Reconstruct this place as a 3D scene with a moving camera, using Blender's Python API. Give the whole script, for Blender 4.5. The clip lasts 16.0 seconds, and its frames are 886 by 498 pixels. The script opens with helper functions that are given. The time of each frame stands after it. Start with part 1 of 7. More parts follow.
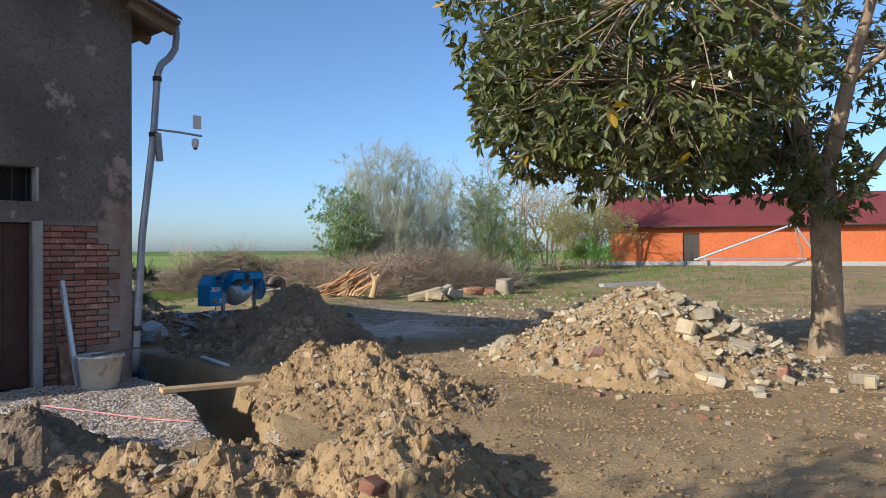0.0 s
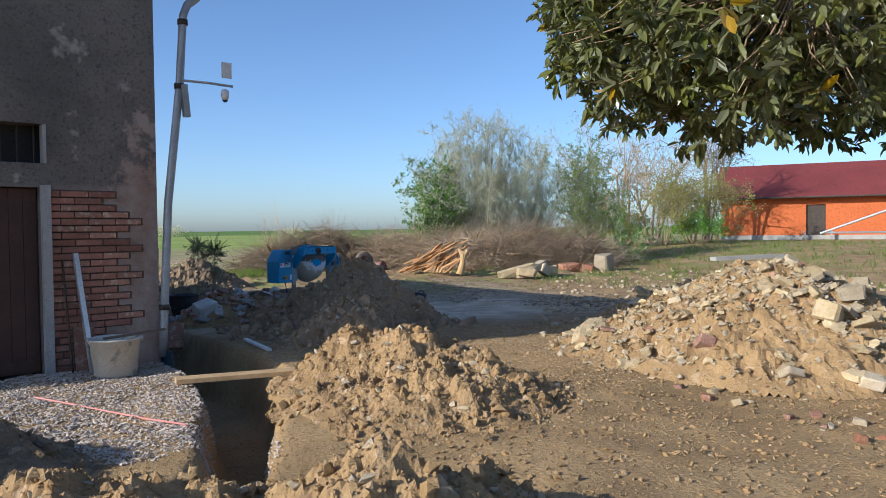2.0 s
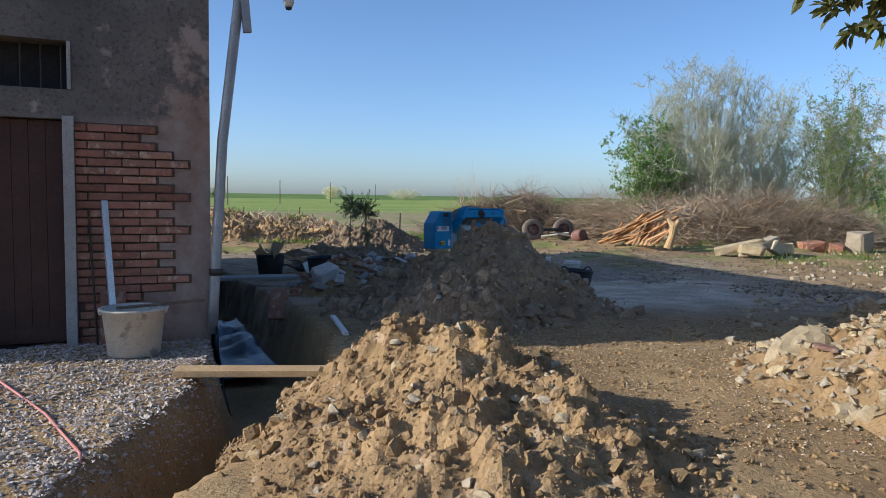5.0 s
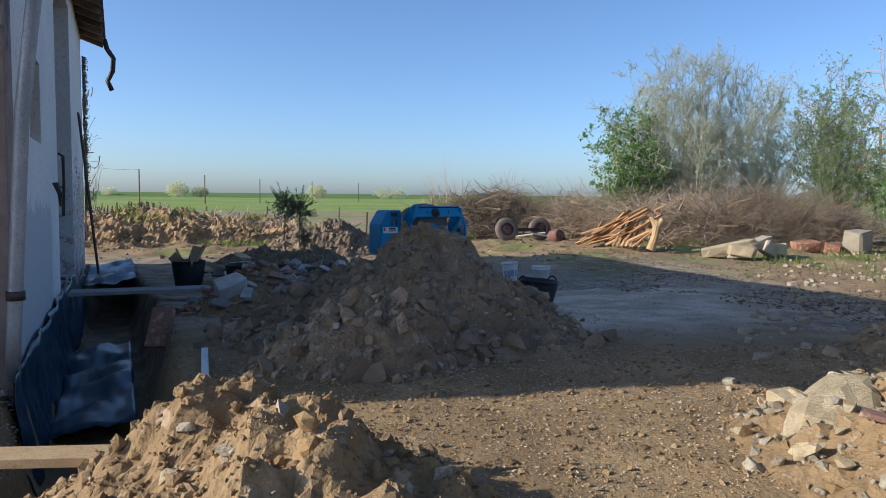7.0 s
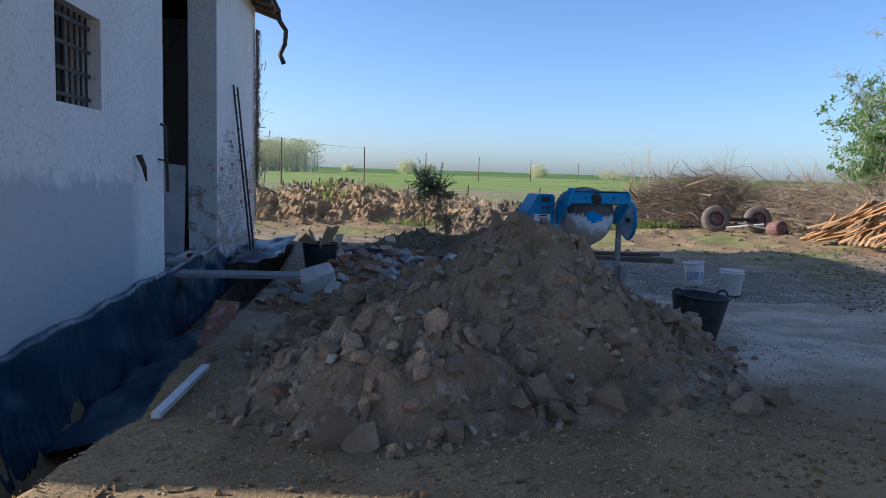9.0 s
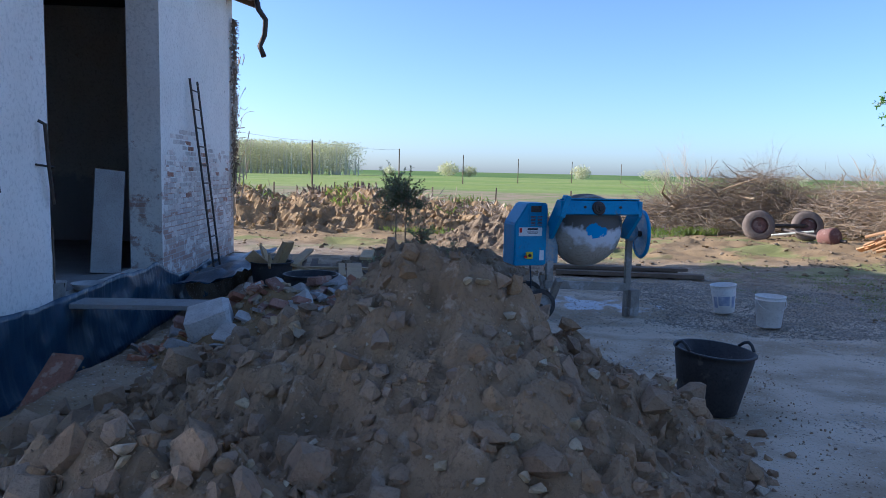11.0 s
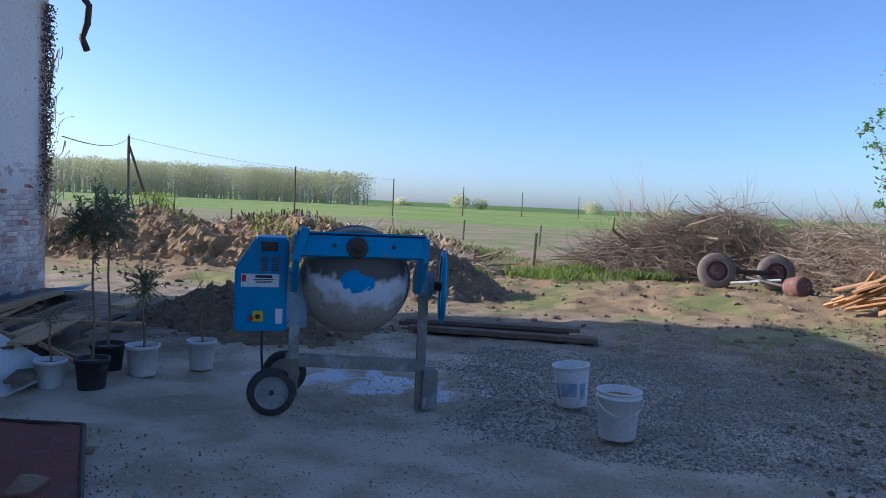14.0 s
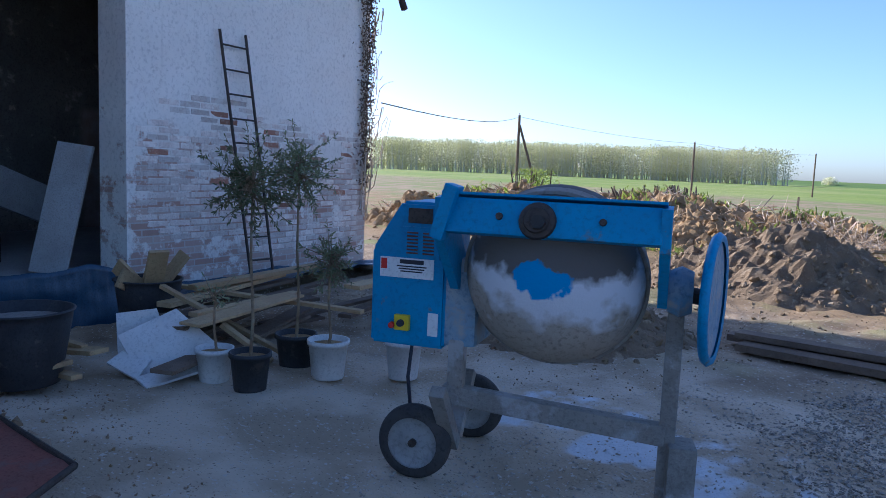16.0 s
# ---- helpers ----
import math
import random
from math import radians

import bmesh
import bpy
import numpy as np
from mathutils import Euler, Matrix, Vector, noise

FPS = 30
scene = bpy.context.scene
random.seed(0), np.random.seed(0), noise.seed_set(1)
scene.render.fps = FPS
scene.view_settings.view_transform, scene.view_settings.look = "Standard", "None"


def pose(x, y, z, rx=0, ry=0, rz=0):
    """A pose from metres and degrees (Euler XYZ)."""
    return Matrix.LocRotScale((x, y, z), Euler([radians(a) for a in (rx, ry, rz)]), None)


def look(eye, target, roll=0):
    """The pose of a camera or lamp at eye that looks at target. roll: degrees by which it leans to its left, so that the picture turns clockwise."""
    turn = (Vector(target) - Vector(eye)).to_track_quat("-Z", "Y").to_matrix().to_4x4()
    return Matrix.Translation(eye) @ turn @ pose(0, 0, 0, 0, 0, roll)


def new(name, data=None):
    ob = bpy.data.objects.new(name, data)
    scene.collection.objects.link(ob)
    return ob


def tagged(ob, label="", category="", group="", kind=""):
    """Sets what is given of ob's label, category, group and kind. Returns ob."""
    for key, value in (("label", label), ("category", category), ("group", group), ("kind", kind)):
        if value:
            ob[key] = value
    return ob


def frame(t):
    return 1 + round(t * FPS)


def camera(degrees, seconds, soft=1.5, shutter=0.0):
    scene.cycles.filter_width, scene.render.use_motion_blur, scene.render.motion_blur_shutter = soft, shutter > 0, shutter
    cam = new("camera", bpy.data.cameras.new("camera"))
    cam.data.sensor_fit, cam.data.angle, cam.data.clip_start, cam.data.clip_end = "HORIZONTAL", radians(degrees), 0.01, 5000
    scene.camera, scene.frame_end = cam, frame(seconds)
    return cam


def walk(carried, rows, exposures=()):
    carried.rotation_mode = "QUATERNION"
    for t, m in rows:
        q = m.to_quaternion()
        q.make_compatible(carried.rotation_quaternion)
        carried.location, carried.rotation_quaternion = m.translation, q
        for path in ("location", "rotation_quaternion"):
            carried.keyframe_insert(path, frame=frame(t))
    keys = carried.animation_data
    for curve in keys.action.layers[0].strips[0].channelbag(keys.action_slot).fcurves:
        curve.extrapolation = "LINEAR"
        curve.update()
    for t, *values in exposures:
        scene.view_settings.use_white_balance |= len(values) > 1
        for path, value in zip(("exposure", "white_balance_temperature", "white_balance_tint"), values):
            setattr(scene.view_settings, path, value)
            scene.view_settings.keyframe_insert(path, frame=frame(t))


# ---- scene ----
cam = camera(62.5, 16.0, soft=0.7)
PATH = [
    (0, (-2.74, -4.371, 1.799), (-1.813, -2.599, 1.805), -0.2),
    (0.5, (-2.425, -4.088, 1.757), (-1.624, -2.255, 1.746), -0.3),
    (1, (-2.154, -3.771, 1.753), (-1.404, -1.917, 1.732), -0.6),
    (1.5, (-1.921, -3.52, 1.736), (-1.215, -1.65, 1.704), -0.7),
    (2, (-1.678, -3.106, 1.667), (-1.01, -1.222, 1.614), -0.7),
    (2.5, (-1.471, -2.827, 1.646), (-0.839, -0.931, 1.575), -0.2),
    (3, (-1.167, -2.592, 1.61), (-0.586, -0.68, 1.517), 0.6),
    (3.5, (-0.828, -2.164, 1.522), (-0.336, -0.228, 1.41), 1.4),
    (4, (-0.504, -1.806, 1.527), (-0.148, 0.158, 1.402), 1.8),
    (4.2, (-0.381, -1.664, 1.555), (-0.096, 0.311, 1.425), 1.7),
    (6.3, (0.274, 0.208, 1.509), (0.186, 2.2, 1.365), -0.3),
    (6.5, (0.349, 0.388, 1.522), (0.326, 2.383, 1.379), 0.0),
    (7, (0.615, 0.774, 1.511), (0.706, 2.766, 1.367), 0.6),
    (7.5, (0.817, 1.164, 1.501), (0.892, 3.156, 1.336), 1.3),
    (8, (1.088, 1.544, 1.514), (0.998, 3.533, 1.325), 1.5),
    (8.5, (1.378, 2.023, 1.53), (1.065, 3.989, 1.332), 1.6),
    (8.7, (1.439, 2.248, 1.533), (1.042, 4.198, 1.329), 1.7),
    (10.8, (1.874, 4.288, 1.591), (1.158, 6.145, 1.387), 1.3),
    (11, (1.877, 4.49, 1.589), (1.261, 6.382, 1.381), 1.3),
    (11.5, (2.071, 5.037, 1.538), (1.769, 7.002, 1.319), 1.4),
    (12, (2.329, 5.561, 1.56), (2.112, 7.545, 1.435), 0.6),
    (12.5, (2.575, 6.194, 1.616), (2.26, 8.169, 1.581), 1.1),
    (13, (2.829, 6.729, 1.598), (2.411, 8.684, 1.558), 2.0),
    (13.5, (3.087, 7.281, 1.569), (2.578, 9.214, 1.487), 2.6),
    (14, (3.295, 7.845, 1.579), (2.636, 9.729, 1.457), 2.7),
    (14.5, (3.387, 8.438, 1.526), (2.524, 10.235, 1.358), 2.2),
    (15, (3.322, 9.068, 1.502), (2.246, 10.741, 1.3), 1.8),
    (15.5, (3.261, 9.719, 1.492), (1.957, 11.22, 1.274), 1.9),
    (16, (3.055, 10.344, 1.446), (1.522, 11.609, 1.223), 2.4),
]
walk(cam, [(t, look(eye, aim, lean)) for t, eye, aim, lean in PATH],
     [(0.0, 0.25, 5800, 8), (3.0, 0.32, 5850, 9), (5.0, 0.22, 5800, 9), (8.5, 0.3, 5650, 11), (11.0, 0.68, 5400, 15), (12.5, 0.38, 5300, 15), (14.0, 0.38, 5300, 16), (15.0, 0.55, 5350, 16), (16.0, 0.75, 5400, 17)])
# ---- light ----
SUN_TO = Vector((-0.98, -0.192, 0.0)).normalized()
ELEV = radians(23.5)
world = bpy.data.worlds.new("sky")
scene.world = world
world.use_nodes = True
wn = world.node_tree.nodes
sky = wn.new("ShaderNodeTexSky")
sky.sky_type = 'NISHITA'
sky.altitude = 0.0
sky.sun_disc = False
sky.sun_elevation = ELEV
sky.sun_rotation = math.atan2(SUN_TO.x, SUN_TO.y)
sky.air_density, sky.dust_density, sky.ozone_density = 0.75, 1.05, 3.2
wn["Background"].inputs["Strength"].default_value = 0.15
world.node_tree.links.new(sky.outputs["Color"], wn["Background"].inputs["Color"])
lamp = bpy.data.lights.new("sun", 'SUN')
lamp.energy, lamp.angle, lamp.color = 5.0, radians(0.5), (1.0, 0.90, 0.75)
sun = new("sun", lamp)
sdir = Vector((SUN_TO.x * math.cos(ELEV), SUN_TO.y * math.cos(ELEV), math.sin(ELEV)))
sun.matrix_world = look(sdir * 60, (0, 0, 0))

# ---- materials ----
def mat(name, c1, c2, scale=4.0, fine=40.0, rough=0.85, bump=0.3, metal=0.0, c3=None, c3_at=0.62, c3_scale=1.3, rnd=0.0, fine_amt=0.35, bump_scale=None, spec=0.3, sss=None):
    """Two colours mixed by a broad noise, a fine grain over it, an optional third colour in patches, and a bump."""
    m = bpy.data.materials.new(name)
    m.use_nodes = True
    nt = m.node_tree
    n, lk = nt.nodes, nt.links
    b = n["Principled BSDF"]
    b.inputs["Roughness"].default_value = rough
    b.inputs["Metallic"].default_value = metal
    b.inputs["Specular IOR Level"].default_value = spec
    geo = n.new("ShaderNodeNewGeometry")
    def nz(s, det=4.0, ro=0.6):
        t = n.new("ShaderNodeTexNoise")
        t.inputs["Scale"].default_value = s
        t.inputs["Detail"].default_value = det
        t.inputs["Roughness"].default_value = ro
        lk.new(geo.outputs["Position"], t.inputs["Vector"])
        return t
    def ramp(src, a, z):
        r = n.new("ShaderNodeMapRange")
        r.inputs["From Min"].default_value, r.inputs["From Max"].default_value = a, z
        lk.new(src, r.inputs["Value"])
        return r.outputs["Result"]
    def mix(f, a, c, kind='MIX'):
        x = n.new("ShaderNodeMix")
        x.data_type, x.blend_type = 'RGBA', kind
        if isinstance(f, float):
            x.inputs["Factor"].default_value = f
        else:
            lk.new(f, x.inputs["Factor"])
        for v, i in ((a, 6), (c, 7)):
            if isinstance(v, tuple):
                x.inputs[i].default_value = (*v, 1)
            else:
                lk.new(v, x.inputs[i])
        return x.outputs[2]
    big = nz(scale)
    col = mix(ramp(big.outputs["Fac"], 0.35, 0.65), c1, c2)
    fn = nz(fine, 3.0, 0.7)
    dark = tuple(x * 0.55 for x in c1)
    col = mix(ramp(fn.outputs["Fac"], 0.5, 0.9 - 0.4 * fine_amt), col, dark) if fine_amt > 0 else col
    if c3:
        pt = nz(c3_scale, 6.0, 0.65)
        col = mix(ramp(pt.outputs["Fac"], c3_at - 0.03, c3_at + 0.05), col, c3)
    if rnd > 0:
        oi = n.new("ShaderNodeObjectInfo")
        hs = n.new("ShaderNodeHueSaturation")
        mr = n.new("ShaderNodeMapRange")
        mr.inputs["To Min"].default_value, mr.inputs["To Max"].default_value = 1 - rnd, 1 + rnd
        lk.new(oi.outputs["Random"], mr.inputs["Value"])
        lk.new(mr.outputs["Result"], hs.inputs["Value"])
        mi = n.new("ShaderNodeMapRange")
        mi.inputs["To Min"].default_value, mi.inputs["To Max"].default_value = 1 - rnd * 0.7, 1 + rnd * 0.7
        lk.new(geo.outputs["Random Per Island"], mi.inputs["Value"])
        lk.new(mi.outputs["Result"], hs.inputs["Saturation"])
        lk.new(col, hs.inputs["Color"])
        col = hs.outputs["Color"]
    lk.new(col, b.inputs["Base Color"])
    if bump > 0:
        bp = n.new("ShaderNodeBump")
        bp.inputs["Strength"].default_value = bump
        bp.inputs["Distance"].default_value = 0.02
        bn = nz(bump_scale or fine, 5.0, 0.65)
        lk.new(bn.outputs["Fac"], bp.inputs["Height"])
        lk.new(bp.outputs["Normal"], b.inputs["Normal"])
    return m

M = {}
M["dirt"] = mat("earth", (0.395, 0.262, 0.130), (0.265, 0.172, 0.085), 2.5, 45, 0.95, 1.0, c3=(0.42, 0.30, 0.19), c3_at=0.6, c3_scale=7, bump_scale=30)
# dark brown soil; on some mounds it also stands in for shade
M["darkdirt"] = mat("dark_and_shaded_earth", (0.25, 0.18, 0.112), (0.165, 0.118, 0.075), 2.5, 45, 0.95, 0.9, c3=(0.32, 0.245, 0.16), c3_at=0.6, c3_scale=7, bump_scale=30)
M["darkclod"] = mat("dark_and_shaded_clods", (0.29, 0.215, 0.135), (0.20, 0.145, 0.09), 5, 60, 0.95, 0.8, rnd=0.22)
# greyer copies of earth and clods, toned for the pile in the shade
M["spoil"] = mat("grey_brown_shade_spoil", (0.37, 0.26, 0.160), (0.24, 0.167, 0.10), 2.0, 45, 0.95, 1.0, c3=(0.42, 0.33, 0.24), c3_at=0.6, c3_scale=7, bump_scale=30)
M["lump"] = mat("grey_brown_shade_lumps", (0.43, 0.31, 0.205), (0.27, 0.19, 0.125), 3.0, 60, 0.95, 0.8, rnd=0.25)
M["oldtyre"] = mat("perished_tyre", (0.20, 0.155, 0.125), (0.14, 0.11, 0.09), 6, 40, 0.9, 0.3)
M["rust"] = mat("dark_rust", (0.20, 0.09, 0.07), (0.15, 0.08, 0.065), 4, 50, 0.8, 0.3, c3=(0.27, 0.18, 0.14), c3_at=0.58, c3_scale=5)
M["clod"] = mat("clods", (0.395, 0.265, 0.135), (0.265, 0.174, 0.088), 2.5, 60, 0.95, 0.8, rnd=0.12, c3=(0.45, 0.36, 0.24), c3_at=0.66, c3_scale=4)
M["gravel"] = mat("gravel_stone", (0.72, 0.63, 0.56), (0.54, 0.46, 0.39), 20, 90, 0.85, 0.4, rnd=0.35)
M["stone"] = mat("rubble_stone", (0.51, 0.42, 0.285), (0.40, 0.32, 0.21), 6, 60, 0.9, 0.7, rnd=0.3, c3=(0.46, 0.38, 0.28), c3_at=0.58, c3_scale=5)
M["greystone"] = mat("broken_mortar", (0.50, 0.475, 0.44), (0.36, 0.335, 0.305), 6, 60, 0.9, 0.6, rnd=0.35)
M["brick"] = mat("brick", (0.36, 0.175, 0.125), (0.27, 0.12, 0.085), 9, 70, 0.9, 0.5, rnd=0.3, c3=(0.43, 0.25, 0.17), c3_at=0.63, c3_scale=14)
M["brickpale"] = mat("dusty_brick", (0.38, 0.20, 0.14), (0.31, 0.16, 0.11), 9, 70, 0.9, 0.5, rnd=0.3, c3=(0.46, 0.33, 0.25), c3_at=0.56, c3_scale=12)
M["joint"] = mat("raked_mortar", (0.17, 0.12, 0.09), (0.11, 0.075, 0.06), 8, 60, 0.95, 0.8)
M["tangrit"] = mat("tan_grit", (0.54, 0.43, 0.29), (0.38, 0.28, 0.17), 20, 90, 0.9, 0.4, rnd=0.4)
M["whiteplaster"] = mat("white_plaster_lump", (0.66, 0.64, 0.60), (0.52, 0.49, 0.45), 7, 60, 0.9, 0.5)
M["white"] = mat("white_paint", (0.62, 0.61, 0.59), (0.55, 0.535, 0.51), 1.5, 30, 0.85, 0.25, fine_amt=0.1)
M["concrete"] = mat("concrete", (0.40, 0.39, 0.37), (0.32, 0.31, 0.29), 3, 60, 0.9, 0.4)
M["grit"] = mat("yard_grit", (0.55, 0.49, 0.41), (0.24, 0.205, 0.165), 30, 90, 0.9, 0.4, rnd=0.45)
M["wood"] = mat("raw_wood", (0.50, 0.36, 0.20), (0.40, 0.27, 0.15), 3, 50, 0.75, 0.3, rnd=0.25)
M["oldwood"] = mat("weathered_wood", (0.19, 0.14, 0.10), (0.13, 0.095, 0.07), 4, 50, 0.85, 0.5, rnd=0.3)
M["orangewood"] = mat("torn_wood", (0.50, 0.29, 0.15), (0.40, 0.24, 0.13), 3, 50, 0.8, 0.3, rnd=0.35)
M["doorwood"] = mat("brown_door", (0.085, 0.042, 0.030), (0.06, 0.03, 0.022), 3, 60, 0.6, 0.2)
M["black"] = mat("black_plastic", (0.032, 0.034, 0.038), (0.05, 0.05, 0.052), 6, 60, 0.55, 0.1, c3=(0.09, 0.085, 0.075), c3_at=0.62, c3_scale=9)
M["membrane"] = mat("dimpled_sheet", (0.010, 0.042, 0.078), (0.02, 0.062, 0.105), 3, 50, 0.35, 0.15, spec=0.5)
M["steel"] = mat("dark_steel", (0.07, 0.06, 0.055), (0.10, 0.08, 0.065), 8, 60, 0.6, 0.2, metal=0.6)
M["zinc"] = mat("zinc_pipe", (0.40, 0.41, 0.42), (0.31, 0.32, 0.33), 5, 60, 0.5, 0.1, metal=0.4)
M["alu"] = mat("aluminium", (0.75, 0.76, 0.78), (0.65, 0.66, 0.68), 5, 60, 0.35, 0.05, metal=0.8)
# near-black: darkness of the unlit rooms put into the colour
M["dark"] = mat("unlit_interior_tone", (0.045, 0.042, 0.04), (0.03, 0.029, 0.028), 2, 30, 0.95, 0.2)
M["whiteplastic"] = mat("white_plastic", (0.72, 0.71, 0.68), (0.64, 0.62, 0.58), 5, 50, 0.5, 0.05, fine_amt=0.12, c3=(0.50, 0.46, 0.40), c3_at=0.68, c3_scale=9)
M["tubgrey"] = mat("mortar_grey_tub", (0.62, 0.58, 0.49), (0.52, 0.48, 0.41), 5, 50, 0.7, 0.15, fine_amt=0.2, c3=(0.30, 0.28, 0.24), c3_at=0.62, c3_scale=6)
M["bark"] = mat("bark", (0.36, 0.26, 0.16), (0.25, 0.175, 0.11), 6, 45, 0.9, 0.8, c3=(0.30, 0.28, 0.19), c3_at=0.6, c3_scale=5)
M["twig"] = mat("dry_twigs", (0.53, 0.41, 0.29), (0.37, 0.28, 0.195), 2.5, 30, 0.9, 0.0, rnd=0.5, fine_amt=0)
M["palebark"] = mat("pale_bark", (0.54, 0.52, 0.43), (0.43, 0.42, 0.33), 1.2, 30, 0.9, 0.0, rnd=0.3, fine_amt=0)
def leaf(name, a, b, rough=0.4, trans=0.25, rnd=0.5):
    m = mat(name, a, b, 1.2, 20, rough, 0.0, rnd=rnd, fine_amt=0)
    m.node_tree.nodes["Principled BSDF"].inputs["Transmission Weight"].default_value = 0.0
    nt = m.node_tree
    p = nt.nodes["Principled BSDF"]
    tr = nt.nodes.new("ShaderNodeBsdfTranslucent")
    ad = nt.nodes.new("ShaderNodeMixShader")
    ad.inputs["Fac"].default_value = trans
    tr.inputs["Color"].default_value = (b[0] * 2.2, b[1] * 2.4, b[2] * 1.2, 1)
    nt.links.new(p.outputs[0], ad.inputs[1])
    nt.links.new(tr.outputs[0], ad.inputs[2])
    nt.links.new(ad.outputs[0], nt.nodes["Material Output"].inputs["Surface"])
    return m
M["leaf"] = leaf("magnolia_leaf", (0.070, 0.082, 0.030), (0.115, 0.118, 0.05), 0.30, 0.15)
M["leafyel"] = leaf("yellow_leaf", (0.55, 0.32, 0.03), (0.45, 0.28, 0.03), 0.5, 0.3)
M["leafpale"] = leaf("young_leaf", (0.42, 0.45, 0.28), (0.36, 0.40, 0.22), 0.5, 0.3)
M["green"] = leaf("green_bush", (0.07, 0.15, 0.03), (0.10, 0.19, 0.04), 0.5, 0.3)
M["catkin"] = leaf("pale_buds", (0.53, 0.55, 0.40), (0.44, 0.47, 0.31), 0.7, 0.2)
M["paleleaf"] = leaf("fresh_yellow_green", (0.16, 0.24, 0.06), (0.21, 0.29, 0.08), 0.5, 0.3)
M["hedge"] = leaf("spring_foliage", (0.17, 0.20, 0.06), (0.22, 0.19, 0.08), 0.7, 0.3)
M["olive"] = leaf("olive_leaf", (0.15, 0.165, 0.10), (0.20, 0.21, 0.14), 0.5, 0.2)
M["grass"] = leaf("grass", (0.13, 0.19, 0.05), (0.21, 0.25, 0.08), 0.7, 0.3)
# leaf colour washed out to carry the haze of distance
M["hazed_wood"] = leaf("far_wood", (0.47, 0.44, 0.34), (0.52, 0.49, 0.39), 0.9, 0.2)
M["orange"] = mat("orange_render", (0.56, 0.15, 0.05), (0.48, 0.125, 0.042), 0.6, 8, 0.9, 0.1, c3=(0.50, 0.14, 0.05), c3_at=0.66, c3_scale=0.7)
M["redroof"] = mat("red_roof", (0.20, 0.045, 0.042), (0.16, 0.036, 0.034), 0.5, 6, 0.7, 0.1)
M["rooftile"] = mat("roof_tiles", (0.28, 0.13, 0.085), (0.18, 0.10, 0.07), 5, 40, 0.9, 0.5, rnd=0.3)
M["blue"] = mat("blue_paint", (0.012, 0.27, 0.50), (0.012, 0.21, 0.42), 3, 40, 0.5, 0.15, fine_amt=0.2, c3=(0.13, 0.15, 0.14), c3_at=0.66, c3_scale=7, spec=0.4)
M["bluegrey"] = mat("blue_paint_with_mortar", (0.16, 0.30, 0.42), (0.36, 0.38, 0.38), 6, 40, 0.7, 0.2, c3=(0.36, 0.35, 0.33), c3_at=0.57, c3_scale=5)
M["rim"] = mat("dusty_rim", (0.38, 0.37, 0.35), (0.30, 0.29, 0.27), 7, 50, 0.8, 0.2)
M["washed"] = mat("washed_brick", (0.70, 0.65, 0.59), (0.58, 0.49, 0.43), 7, 50, 0.9, 0.5, rnd=0.22, c3=(0.70, 0.66, 0.60), c3_at=0.55, c3_scale=6)
M["mortar"] = mat("mortar_crust", (0.32, 0.29, 0.25), (0.25, 0.23, 0.20), 5, 45, 0.9, 0.5, c3=(0.40, 0.38, 0.36), c3_at=0.58, c3_scale=4)
M["rubber"] = mat("rubber", (0.025, 0.025, 0.026), (0.05, 0.048, 0.045), 6, 60, 0.85, 0.3)
M["tyre"] = mat("dusty_tyre", (0.055, 0.052, 0.05), (0.085, 0.078, 0.07), 6, 40, 0.9, 0.3)
M["cement"] = mat("spilt_cement", (0.66, 0.68, 0.70), (0.52, 0.54, 0.56), 3, 40, 0.95, 0.4)
M["redmetal"] = mat("rusty_red_sheet", (0.46, 0.19, 0.145), (0.38, 0.19, 0.15), 4, 50, 0.75, 0.2, c3=(0.36, 0.22, 0.19), c3_at=0.58, c3_scale=5)
M["red"] = mat("red_plastic", (0.55, 0.03, 0.025), (0.48, 0.03, 0.025), 5, 40, 0.45, 0.0, fine_amt=0)
M["yellow"] = mat("yellow_plastic", (0.75, 0.55, 0.03), (0.7, 0.5, 0.03), 5, 40, 0.45, 0.0, fine_amt=0)
M["paper"] = mat("white_label", (0.75, 0.76, 0.76), (0.68, 0.69, 0.69), 8, 60, 0.6, 0.0, fine_amt=0.1)
M["ink"] = mat("dark_print", (0.03, 0.035, 0.05), (0.05, 0.05, 0.06), 8, 60, 0.6, 0.0, fine_amt=0)

# ---- shape helpers ----
def part(name, bm, material, parent=None, label="", smooth=False):
    """Links a bmesh as one mesh object, under a parent if given."""
    me = bpy.data.meshes.new(name)
    bm.to_mesh(me)
    bm.free()
    return from_mesh(name, me, material, parent, label, smooth)

def from_mesh(name, me, material, parent=None, label="", smooth=False):
    if smooth:
        me.polygons.foreach_set("use_smooth", [True] * len(me.polygons))
    for x in (material if isinstance(material, (list, tuple)) else [material]):
        me.materials.append(x)
    ob = new(name, me)
    if parent:
        ob.parent = parent
    if label:
        ob["label"] = label
    return ob

def thing(name, at, label, category, group="", kind="", rz=0.0, rx=0.0, ry=0.0):
    e = new(name)
    e.empty_display_size = 0.1
    e.matrix_world = pose(*at, rx, ry, rz)
    return tagged(e, label, category, group, kind)

def box(bm, size, m=None, bevel=0.0):
    r = bmesh.ops.create_cube(bm, size=1.0, matrix=(m or Matrix()) @ Matrix.Diagonal((*size, 1)))
    if bevel > 0:
        es = list({e for v in r["verts"] for e in v.link_edges})
        bmesh.ops.bevel(bm, geom=es, offset=bevel, segments=2, affect='EDGES', profile=0.7)

